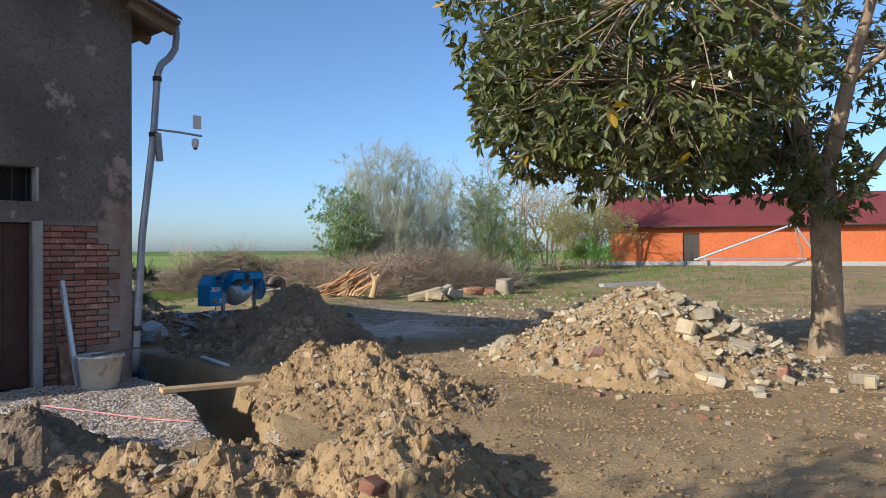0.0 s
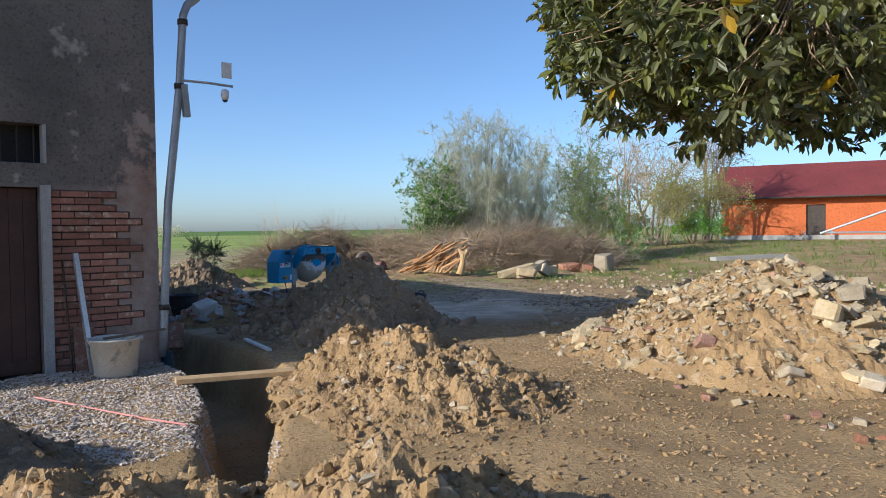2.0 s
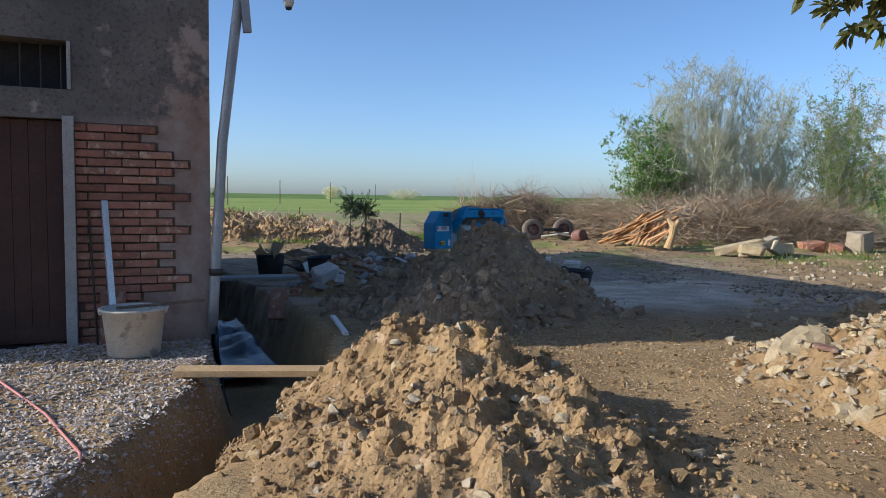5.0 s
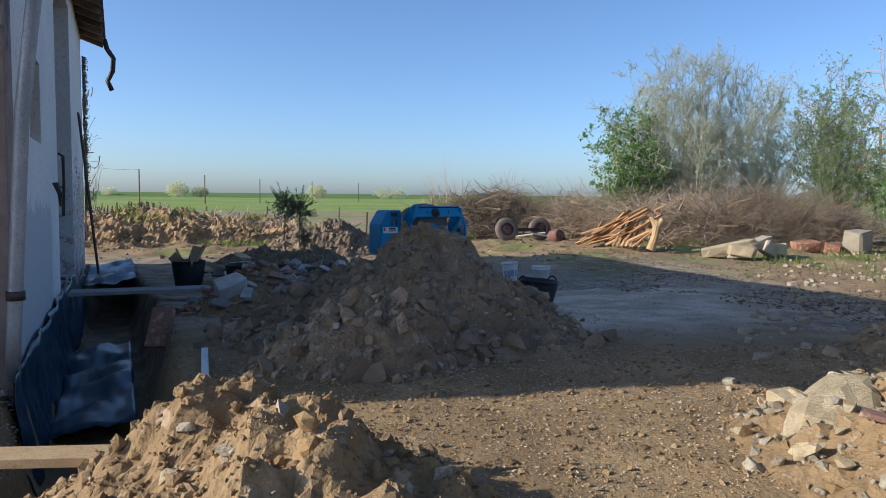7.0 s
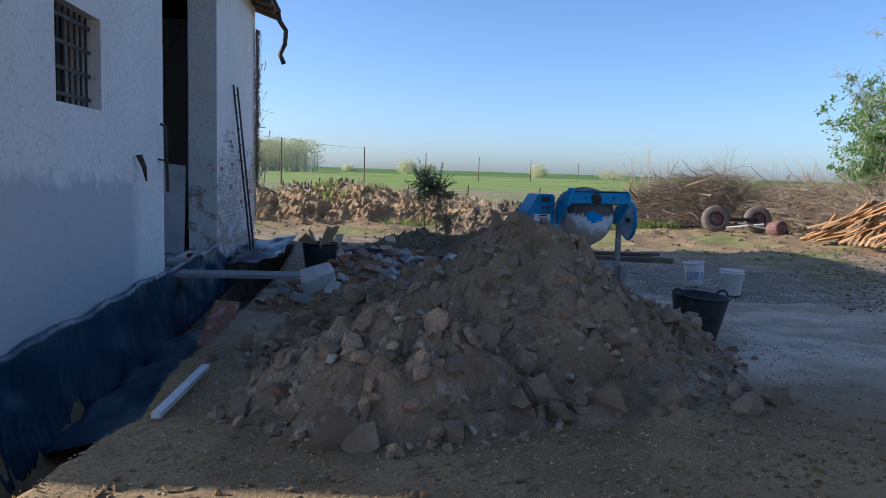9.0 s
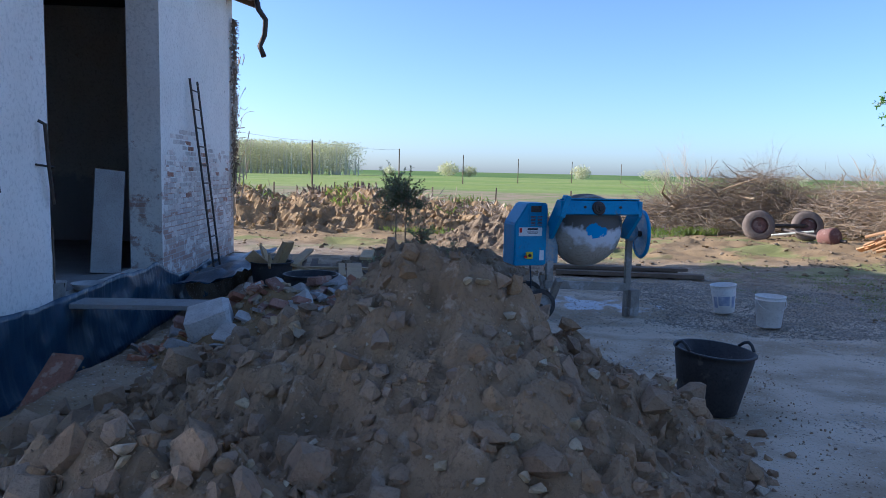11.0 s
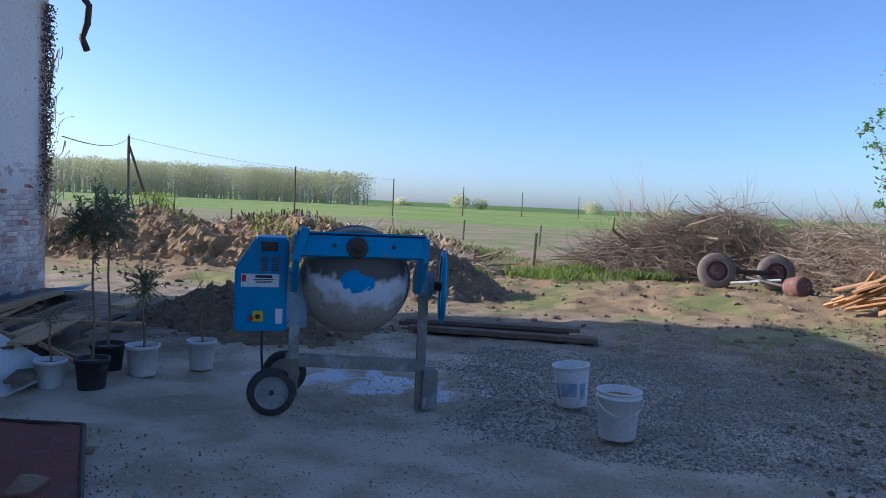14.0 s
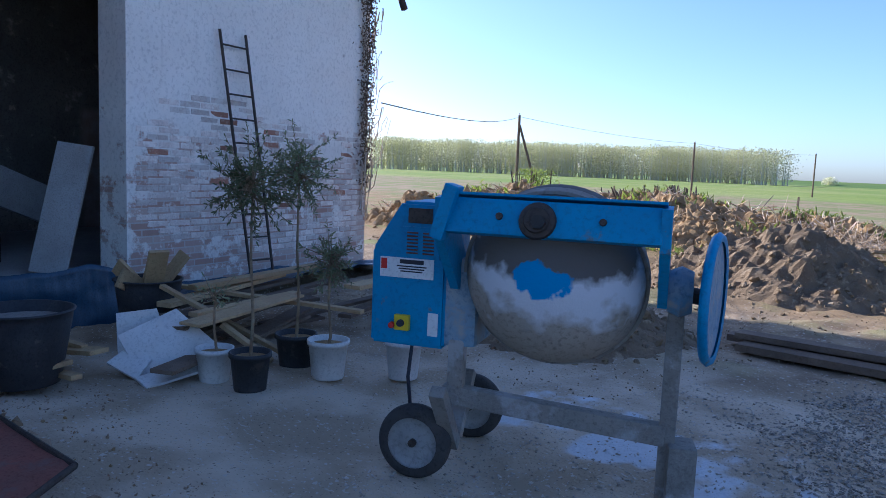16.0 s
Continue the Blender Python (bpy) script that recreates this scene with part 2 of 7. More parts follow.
def boxed(size, at=(0, 0, 0), rz=0.0, rx=0.0, ry=0.0, bevel=0.0):
    bm = bmesh.new()
    box(bm, size, pose(*at, rx, ry, rz), bevel)
    return bm

def lathe(profile, seg=32, m=None, bm=None):
    """A surface of revolution about z; profile of (radius, z)."""
    bm = bm or bmesh.new()
    m = m or Matrix()
    rings = []
    for r, z in profile:
        rings.append([bm.verts.new(m @ Vector((max(r, 1e-4) * math.cos(2 * math.pi * i / seg), max(r, 1e-4) * math.sin(2 * math.pi * i / seg), z))) for i in range(seg)])
    for a, b in zip(rings, rings[1:]):
        for i in range(seg):
            j = (i + 1) % seg
            bm.faces.new((a[i], a[j], b[j], b[i]))
    return bm

def rod(bm, a, b, r0, r1=None, seg=8, cap=True):
    """A straight tapered round bar from a to b."""
    a, b = Vector(a), Vector(b)
    r1 = r0 if r1 is None else r1
    d = (b - a).normalized()
    q = d.to_track_quat('Z', 'Y')
    ra = [bm.verts.new(a + q @ Vector((r0 * math.cos(2 * math.pi * i / seg), r0 * math.sin(2 * math.pi * i / seg), 0))) for i in range(seg)]
    rb = [bm.verts.new(b + q @ Vector((r1 * math.cos(2 * math.pi * i / seg), r1 * math.sin(2 * math.pi * i / seg), 0))) for i in range(seg)]
    for i in range(seg):
        bm.faces.new((ra[i], ra[(i + 1) % seg], rb[(i + 1) % seg], rb[i]))
    if cap:
        bm.faces.new(ra[::-1])
        bm.faces.new(rb)
    return bm

def pipe(bm, pts, radii, seg=8):
    """A bent tube through points."""
    pts = [Vector(p) for p in pts]
    rings = []
    for i, p in enumerate(pts):
        d = (pts[min(i + 1, len(pts) - 1)] - pts[max(i - 1, 0)]).normalized()
        q = d.to_track_quat('Z', 'Y')
        r = radii[i] if isinstance(radii, (list, tuple)) else radii
        rings.append([bm.verts.new(p + q @ Vector((r * math.cos(2 * math.pi * k / seg), r * math.sin(2 * math.pi * k / seg), 0))) for k in range(seg)])
    for a, b in zip(rings, rings[1:]):
        off = min(range(seg), key=lambda o: (a[0].co - b[o].co).length)
        for k in range(seg):
            bm.faces.new((a[k], a[(k + 1) % seg], b[(k + 1 + off) % seg], b[(k + off) % seg]))
    bm.faces.new(rings[0][::-1])
    bm.faces.new(rings[-1])
    return bm

def nz(x, y, z=0.0, oct=4):
    return noise.fractal((x, y, z), 1.0, 2.0, oct)

def smooth01(t):
    t = min(max(t, 0.0), 1.0)
    return t * t * (3 - 2 * t)

# the farmhouse's own axes: u along its long white wall, v out from that wall
ANG = radians(21.4)
U = Vector((-math.sin(ANG), math.cos(ANG), 0))
V = Vector((math.cos(ANG), math.sin(ANG), 0))
CORNER = Vector((-1.95, 5.56, 0))
HOUSE = Matrix.Translation(CORNER) @ Matrix.Rotation(ANG, 4, 'Z')   # local x = v, local y = u
def H(u, v, z):
    return CORNER + U * u + V * v + Vector((0, 0, z))
def to_uv(x, y):
    q = Vector((x, y, 0)) - CORNER
    return q.dot(U), q.dot(V)

# the trench: centre line (x, y, half width)
TRENCH = [(-1.75, 0.2, 0.12), (-1.42, 1.4, 0.16), (-1.32, 2.4, 0.2), (-1.22, 3.3, 0.26), (-1.16, 4.3, 0.40)]
TRENCH += [(*H(a, 0.5, 0).xy, w) for a, w in ((-0.2, 0.44), (1.0, 0.46), (2.5, 0.5), (4.2, 0.5), (6.5, 0.45), (8.5, 0.4), (10.5, 0.3))]
def trench(x, y):
    best = 9.0
    for (x0, y0, w0), (x1, y1, w1) in zip(TRENCH, TRENCH[1:]):
        dx, dy = x1 - x0, y1 - y0
        t = min(max(((x - x0) * dx + (y - y0) * dy) / (dx * dx + dy * dy), 0.0), 1.0)
        best = min(best, math.hypot(x - x0 - dx * t, y - y0 - dy * t) - (w0 + (w1 - w0) * t))
    return best
def level(x, y):
    """Height of the trodden ground before piles and trench."""
    z = 0.25 - 0.25 * smooth01((y + 0.15 * x - 7.0) / 5.5)
    z += 0.16 * smooth01((y - 15.0) / 6.0) * smooth01((x + 1) / 6.0)
    z += 0.6 * smooth01((x - 13.0) / 14.0) * (1 - smooth01((y - 60.0) / 60.0))
    return z
def ground(x, y):
    z = level(x, y)
    d = math.hypot(x - 2, y - 8)
    z += 0.045 * nz(x * 0.5, y * 0.5) * min(1.0, 30 / (d + 1)) + 0.016 * nz(x * 3.1, y * 3.1, 4.0)
    if -4 < x < 9.5 and -4.5 < y < 20:
        z += 0.016 * abs(nz(x * 7.0, y * 7.0, 6.0, 3)) * (1.0 if y < 7 else 0.45)
    if -3 < x < 13 and 12 < y < 24:
        z += 0.03 * nz(x * 1.7, y * 1.7, 9.0)
    if -18 < x < 16 and 17.5 < y < 36:
        z += 0.10 * nz(x * 0.9, y * 1.3, 12.0) * smooth01((y - 17.5) / 2.5) * smooth01((36 - y) / 3)
    if x < -0.2 and -0.5 < y < 19:
        g = trench(x + 0.05 * nz(x * 2, y * 2, 7.0), y)
        if g < 0.1:
            z -= 0.72 * smooth01((0.1 - g) / 0.22)
    return z

# ---- ground ----
def axis(lo, hi, step, far, grow=1.06):
    a = list(np.arange(lo, hi + 1e-6, step))
    s, p = step, hi
    while p < far:
        s *= grow
        p += s
        a.append(p)
    s, p, b = step, lo, []
    while p > -far:
        s *= grow
        p -= s
        b.append(p)
    return b[::-1] + a

def build_ground():
    xs = axis(-5.0, 9.5, 0.065, 2500)
    ys = axis(-4.5, 20.0, 0.065, 2500)
    vs = [(x, y, ground(x, y)) for y in ys for x in xs]
    w = len(xs)
    fs = [(j * w + i, j * w + i + 1, (j + 1) * w + i + 1, (j + 1) * w + i) for j in range(len(ys) - 1) for i in range(w - 1)]
    me = bpy.data.meshes.new("ground")
    me.from_pydata(vs, [], fs)
    return me

def ground_material():
    m = mat("ground_earth", (0.26, 0.170, 0.083), (0.40, 0.274, 0.138), 1.3, 38, 0.95, 0.9, bump_scale=32)
    nt = m.node_tree
    n, lk = nt.nodes, nt.links
    b = n["Principled BSDF"]
    old = b.inputs["Base Color"].links[0].from_socket
    geo = n.new("ShaderNodeNewGeometry")
    sep = n.new("ShaderNodeSeparateXYZ")
    lk.new(geo.outputs["Position"], sep.inputs[0])
    def rng(src, a, z):
        r = n.new("ShaderNodeMapRange")
        r.interpolation_type = 'SMOOTHSTEP'
        r.inputs["From Min"].default_value, r.inputs["From Max"].default_value = a, z
        lk.new(src, r.inputs["Value"])
        return r.outputs["Result"]
    def tex(s, d=4.0):
        t = n.new("ShaderNodeTexNoise")
        t.inputs["Scale"].default_value, t.inputs["Detail"].default_value = s, d
        lk.new(geo.outputs["Position"], t.inputs["Vector"])
        return t.outputs["Fac"]
    def math_(op, a, c):
        x = n.new("ShaderNodeMath")
        x.operation = op
        for i, v in enumerate((a, c)):
            if isinstance(v, (int, float)):
                x.inputs[i].default_value = v
            else:
                lk.new(v, x.inputs[i])
        return x.outputs[0]
    def mix(f, a, c):
        x = n.new("ShaderNodeMix")
        x.data_type = 'RGBA'
        lk.new(f, x.inputs["Factor"])
        for v, i in ((a, 6), (c, 7)):
            if isinstance(v, tuple):
                x.inputs[i].default_value = (*v, 1)
            else:
                lk.new(v, x.inputs[i])
        return x.outputs[2]
    # grey trodden yard, coloured paler than its dust to lift the house's shade
    yard = math_('MULTIPLY', rng(sep.outputs["Y"], 6.3, 8.5), math_('SUBTRACT', 1.0, rng(sep.outputs["Y"], 17.5, 19.5)))
    yard = math_('MULTIPLY', yard, math_('SUBTRACT', 1.0, rng(sep.outputs["X"], 6.0, 9.0)))
    yc = n.new("ShaderNodeMapping")
    yc.inputs["Location"].default_value = (-1.6 / 4.2, -11.6 / 4.4, 0)
    yc.inputs["Scale"].default_value = (1 / 4.2, 1 / 4.4, 0)
    lk.new(geo.outputs["Position"], yc.inputs["Vector"])
    yl = n.new("ShaderNodeVectorMath")
    yl.operation = 'LENGTH'
    lk.new(yc.outputs[0], yl.inputs[0])
    dusty = rng(math_('ADD', yl.outputs["Value"], math_('MULTIPLY', math_('SUBTRACT', tex(0.9, 6), 0.5), 0.9)), 1.15, 0.75)
    # dust colour raised to brighten the shaded ground
    pale = mix(rng(tex(1.6, 7), 0.38, 0.62), (0.42, 0.325, 0.22), (0.62, 0.51, 0.38))
    dull = mix(rng(tex(2.4, 7), 0.38, 0.62), (0.215, 0.155, 0.10), (0.36, 0.27, 0.175))
    trod = mix(dusty, dull, pale)
    trod = mix(rng(tex(55, 3), 0.60, 0.74), trod, (0.16, 0.125, 0.09))
    trod = mix(rng(tex(38, 2), 0.62, 0.68), trod, (0.55, 0.49, 0.41))
    col = mix(yard, old, trod)
    # strips of grass in the fields beyond
    wob = math_('ADD', sep.outputs["Y"], math_('MULTIPLY', math_('SUBTRACT', tex(0.12), 0.5), 16.0))
    field = mix(rng(tex(0.25, 6), 0.42, 0.6), (0.34, 0.245, 0.15), (0.24, 0.235, 0.09))
    col = mix(rng(wob, 30, 33), col, field)
    far = mix(rng(tex(0.03, 5), 0.4, 0.6), (0.18, 0.27, 0.035), (0.26, 0.31, 0.06))
    col = mix(rng(wob, 64, 74), col, far)
    band = math_('MULTIPLY', rng(tex(0.05, 3), 0.45, 0.6), 0.55)
    col = mix(math_('MULTIPLY', band, rng(wob, 60, 75)), col, (0.33, 0.34, 0.12))
    patch = math_('MULTIPLY', rng(tex(0.7, 6), 0.5, 0.6), math_('MULTIPLY', rng(wob, 15, 19), 0.6))
    col = mix(patch, col, (0.16, 0.22, 0.05))
    # cement powder spilt under the mixer
    mp = n.new("ShaderNodeMapping")
    mp.inputs["Location"].default_value = (-0.68 / 0.95, -13.6 / 0.42, 0)
    mp.inputs["Scale"].default_value = (1 / 0.95, 1 / 0.42, 0)
    lk.new(geo.outputs["Position"], mp.inputs["Vector"])
    ln = n.new("ShaderNodeVectorMath")
    ln.operation = 'LENGTH'
    lk.new(mp.outputs[0], ln.inputs[0])
    sp = rng(math_('ADD', math_('MULTIPLY', ln.outputs["Value"], -0.34), math_('MULTIPLY', tex(3.2, 7), 1.3)), 0.34, 0.52)
    col = mix(sp, col, (0.66, 0.67, 0.68))
    lk.new(col, b.inputs["Base Color"])
    return m
gr = tagged(from_mesh("ground", build_ground(), ground_material(), smooth=True), "bare earth yard trodden grey, green fields beyond", "ground", kind="structure")

# ---- farmhouse walls ----
LEN, WID, EAVE = 11.68, 5.0, 4.80
WT = 0.42
def wall_with_holes(name, length, z0, z1, holes, thick, m, material, label):
    """A wall in local x (length) and z, with rectangular holes cut right through; thickness along +y."""
    xs = sorted({0.0, length, *(h[0] for h in holes), *(h[1] for h in holes)})
    zs = sorted({z0, z1, *(h[2] for h in holes), *(h[3] for h in holes)})
    def solid(i, k):
        if not (0 <= i < len(xs) - 1 and 0 <= k < len(zs) - 1):
            return False
        cx, cz = (xs[i] + xs[i + 1]) / 2, (zs[k] + zs[k + 1]) / 2
        return not any(a < cx < b and c < cz < d for a, b, c, d in holes)
    bm = bmesh.new()
    def q(*pts):
        bm.faces.new([bm.verts.new(p) for p in pts])
    for i in range(len(xs) - 1):
        for k in range(len(zs) - 1):
            if not solid(i, k):
                continue
            a, b, c, d = xs[i], xs[i + 1], zs[k], zs[k + 1]
            q((a, 0, c), (b, 0, c), (b, 0, d), (a, 0, d))
            q((b, thick, c), (a, thick, c), (a, thick, d), (b, thick, d))
            if not solid(i - 1, k):
                q((a, thick, c), (a, 0, c), (a, 0, d), (a, thick, d))
            if not solid(i + 1, k):
                q((b, 0, c), (b, thick, c), (b, thick, d), (b, 0, d))
            if not solid(i, k - 1):
                q((a, thick, c), (b, thick, c), (b, 0, c), (a, 0, c))
            if not solid(i, k + 1):
                q((a, 0, d), (b, 0, d), (b, thick, d), (a, thick, d))
    bmesh.ops.remove_doubles(bm, verts=bm.verts, dist=1e-4)
    bmesh.ops.recalc_face_normals(bm, faces=bm.faces)
    ob = part(name, bm, material)
    ob.matrix_world = m
    return tagged(ob, label, "wall", kind="structure")

def plaster_front():
    """Stained grey render over the brick, pale and reddish where it has fallen away."""
    m = mat("stained_render", (0.125, 0.113, 0.10), (0.205, 0.182, 0.158), 1.1, 30, 0.95, 0.5, c3=(0.36, 0.32, 0.28), c3_at=0.655, c3_scale=2.6, bump_scale=12)
    nt = m.node_tree
    n, lk = nt.nodes, nt.links
    b = n["Principled BSDF"]
    old = b.inputs["Base Color"].links[0].from_socket
    tc = n.new("ShaderNodeTexCoord")
    sep = n.new("ShaderNodeSeparateXYZ")
    lk.new(tc.outputs["Object"], sep.inputs[0])
    t = n.new("ShaderNodeTexNoise")
    t.inputs["Scale"].default_value, t.inputs["Detail"].default_value, t.inputs["Roughness"].default_value = 3.0, 8.0, 0.7
    lk.new(tc.outputs["Object"], t.inputs["Vector"])
    def rng(src, a, z):
        r = n.new("ShaderNodeMapRange")
        r.inputs["From Min"].default_value, r.inputs["From Max"].default_value = a, z
        lk.new(src, r.inputs["Value"])
        return r.outputs["Result"]
    def op(kind, a, c):
        x = n.new("ShaderNodeMath")
        x.operation = kind
        for i, v in enumerate((a, c)):
            if isinstance(v, (int, float)):
                x.inputs[i].default_value = v
            else:
                lk.new(v, x.inputs[i])
        return x.outputs[0]
    def mix(f, a, c):
        x = n.new("ShaderNodeMix")
        x.data_type = 'RGBA'
        lk.new(f, x.inputs["Factor"])
        for v, i in ((a, 6), (c, 7)):
            if isinstance(v, tuple):
                x.inputs[i].default_value = (*v, 1)
            else:
                lk.new(v, x.inputs[i])
        return x.outputs[2]
    # old pinkish coat left bare round the stripped bricks and up the corner
    near = op('MULTIPLY', rng(sep.outputs["X"], 0.75, 0.15), rng(sep.outputs["Z"], 3.3, 2.2))
    f = rng(op('ADD', op('MULTIPLY', near, 0.30), t.outputs["Fac"]), 0.62, 0.70)
    col = mix(f, old, mix(rng(t.outputs["Fac"], 0.42, 0.62), (0.30, 0.20, 0.155), (0.38, 0.31, 0.26)))
    low = op('MULTIPLY', rng(sep.outputs["X"], 1.15, 1.0), rng(sep.outputs["Z"], 2.2, 2.08))
    col = mix(op('MULTIPLY', low, 0.8), col, mix(rng(t.outputs["Fac"], 0.4, 0.6), (0.28, 0.19, 0.15), (0.36, 0.29, 0.245)))
    lk.new(col, b.inputs["Base Color"])
    return m
def plaster_white():
    m = mat("flaking_whitewash", (0.86, 0.83, 0.77), (0.79, 0.755, 0.69), 0.9, 25, 0.9, 0.45, c3=(0.36, 0.32, 0.28), c3_at=0.70, c3_scale=3.2, fine_amt=0.08, bump_scale=9)
    nt = m.node_tree
    n, lk = nt.nodes, nt.links
    b = n["Principled BSDF"]
    old = b.inputs["Base Color"].links[0].from_socket
    tc = n.new("ShaderNodeTexCoord")
    sep = n.new("ShaderNodeSeparateXYZ")
    lk.new(tc.outputs["Object"], sep.inputs[0])
    cmb = n.new("ShaderNodeCombineXYZ")
    lk.new(sep.outputs["X"], cmb.inputs["X"])
    lk.new(sep.outputs["Z"], cmb.inputs["Y"])
    br = n.new("ShaderNodeTexBrick")
    br.inputs["Scale"].default_value = 1.0
    br.inputs["Brick Width"].default_value, br.inputs["Row Height"].default_value, br.inputs["Mortar Size"].default_value = 0.28, 0.074, 0.008
    br.inputs["Color1"].default_value, br.inputs["Color2"].default_value, br.inputs["Mortar"].default_value = (0.40, 0.22, 0.165, 1), (0.54, 0.43, 0.37, 1), (0.50, 0.455, 0.40, 1)
    lk.new(cmb.outputs[0], br.inputs["Vector"])
    t = n.new("ShaderNodeTexNoise")
    t.inputs["Scale"].default_value, t.inputs["Detail"].default_value, t.inputs["Roughness"].default_value = 3.5, 8.0, 0.7
    lk.new(tc.outputs["Object"], t.inputs["Vector"])
    # the wash is worn off the lower courses beyond the doorway
    def rng(src, a, z):
        r = n.new("ShaderNodeMapRange")
        r.inputs["From Min"].default_value, r.inputs["From Max"].default_value = a, z
        lk.new(src, r.inputs["Value"])
        return r.outputs["Result"]
    def mul(a, c, op='MULTIPLY'):
        x = n.new("ShaderNodeMath")
        x.operation = op
        for i, v in enumerate((a, c)):
            if isinstance(v, (int, float)):
                x.inputs[i].default_value = v
            else:
                lk.new(v, x.inputs[i])
        return x.outputs[0]
    low = mul(rng(sep.outputs["Z"], 2.3, 1.0), rng(sep.outputs["X"], 7.2, 7.7))
    f = rng(mul(mul(low, 0.22), t.outputs["Fac"], 'ADD'), 0.64, 0.70)
    x = n.new("ShaderNodeMix")
    x.data_type = 'RGBA'
    lk.new(f, x.inputs["Factor"])
    lk.new(old, x.inputs[6])
    lk.new(br.outputs["Color"], x.inputs[7])
    # grey damp coat below a ragged line on the near stretch, and long drips of dirt
    line = mul(mul(mul(t.outputs["Fac"], 0.9), sep.outputs["Z"], 'ADD'), mul(sep.outputs["X"], 0.04), 'ADD')
    damp = mul(rng(line, 1.98, 1.84), rng(sep.outputs["X"], 3.6, 3.2))
    y = n.new("ShaderNodeMix")
    y.data_type = 'RGBA'
    lk.new(mul(damp, 0.85), y.inputs["Factor"])
    lk.new(x.outputs[2], y.inputs[6])
    y.inputs[7].default_value = (0.50, 0.505, 0.51, 1)
    mp = n.new("ShaderNodeMapping")
    mp.inputs["Scale"].default_value = (9.0, 9.0, 0.9)
    lk.new(tc.outputs["Object"], mp.inputs["Vector"])
    d = n.new("ShaderNodeTexNoise")
    d.inputs["Scale"].default_value, d.inputs["Detail"].default_value = 1.0, 6.0
    lk.new(mp.outputs[0], d.inputs["Vector"])
    w = n.new("ShaderNodeMix")
    w.data_type = 'RGBA'
    lk.new(mul(rng(d.outputs["Fac"], 0.62, 0.78), 0.25), w.inputs["Factor"])
    lk.new(y.outputs[2], w.inputs[6])
    w.inputs[7].default_value = (0.33, 0.30, 0.265, 1)
    # dull grey dirt over the worn courses beyond the doorway
    z = n.new("ShaderNodeMix")
    z.data_type = 'RGBA'
    lk.new(mul(mul(rng(mul(mul(t.outputs["Fac"], 0.8), sep.outputs["Z"], 'ADD'), 2.25, 2.0), rng(sep.outputs["X"], 7.2, 7.6)), 0.22), z.inputs["Factor"])
    lk.new(w.outputs[2], z.inputs[6])
    z.inputs[7].default_value = (0.43, 0.40, 0.35, 1)
    lk.new(z.outputs[2], b.inputs["Base Color"])
    return m
M["front"] = plaster_front()
M["wash"] = plaster_white()

# front wall: local x runs from the corner inwards (-v), outer face towards the street
front_m = HOUSE @ Matrix.Rotation(math.pi, 4, 'Z') @ pose(0, 0, 0)
DOOR = (1.16, 2.06, 0.25, 2.14)
WIN = (1.09, 2.15, 2.38, 2.775)
BRK = (0.05, 1.07, 0.12, 2.10)
wall_front = wall_with_holes("wall_front", WID, -0.7, EAVE + 0.1, [DOOR, WIN], -WT, front_m, M["front"], "stained grey rendered house wall with bared brick")
# side wall: local x = u, thickness goes inwards
side_m = HOUSE @ Matrix.Rotation(math.pi / 2, 4, 'Z')
GRILLE = (1.52, 2.46, 1.96, 2.70)
PORTAL = (4.42, 7.52, 0.22, 4.35)
wall_side = wall_with_holes("wall_side", LEN - 0.004, -0.7, EAVE - 0.05, [GRILLE, PORTAL], WT, side_m @ pose(0.002, 0.003, 0), M["wash"], "flaking whitewashed wall with worn brick courses")

# remaining shell, roof and floor of the farmhouse
def slab(name, pts, thick, material, label, category):
    bm = bmesh.new()
    f = bm.faces.new([bm.verts.new(p) for p in pts])
    r = bmesh.ops.extrude_face_region(bm, geom=[f])
    for v in r["geom"]:
        if isinstance(v, bmesh.types.BMVert):
            v.co.z -= thick
    bmesh.ops.recalc_face_normals(bm, faces=bm.faces)
    return tagged(part(name, bm, material), label, category, kind="structure")
wall_with_holes("wall_back", WID - WT, -0.7, EAVE + 0.1, [], WT, HOUSE @ pose(-WID, LEN - WT, 0), M["wash"], "plain whitewashed end wall of the house")
wall_with_holes("wall_far_side", LEN - 2 * WT, -0.7, EAVE - 0.05, [], WT, HOUSE @ Matrix.Translation((-WID, LEN - WT, 0)) @ Matrix.Rotation(-math.pi / 2, 4, 'Z'), M["front"], "plain grey rendered back wall of the house")
slab("floor", [H(WT, -WT, 0.215), H(WT, -WID + WT, 0.215), H(LEN - WT, -WID + WT, 0.215), H(LEN - WT, -WT, 0.215)], 0.3, M["concrete"], "dusty concrete floor inside the house", "floor")
slab("ceiling", [H(WT, -WT, 4.5), H(WT, -WID + WT, 4.5), H(LEN - WT, -WID + WT, 4.5), H(LEN - WT, -WT, 4.5)], 0.12, M["dark"], "boarded ceiling inside the house, coloured dark as if unlit", "ceiling")
RISE = 0.85
def gable(u0, name):
    bm = bmesh.new()
    a = [H(u0, 0, EAVE), H(u0, -WID, EAVE), H(u0, -WID / 2, EAVE + RISE)]
    b = [p + U * (WT if u0 < 1 else -WT) for p in a]
    va, vb = [bm.verts.new(p) for p in a], [bm.verts.new(p) for p in b]
    bm.faces.new(va); bm.faces.new(vb[::-1])
    for i in range(3):
        bm.faces.new((va[i], va[(i + 1) % 3], vb[(i + 1) % 3], vb[i]))
    bmesh.ops.recalc_face_normals(bm, faces=bm.faces)
    tagged(part(name, bm, M["front"]), "grey rendered gable of the house", "wall", kind="structure")
gable(-0.002, "wall_gable_front")
gable(LEN + 0.002, "wall_gable_back")
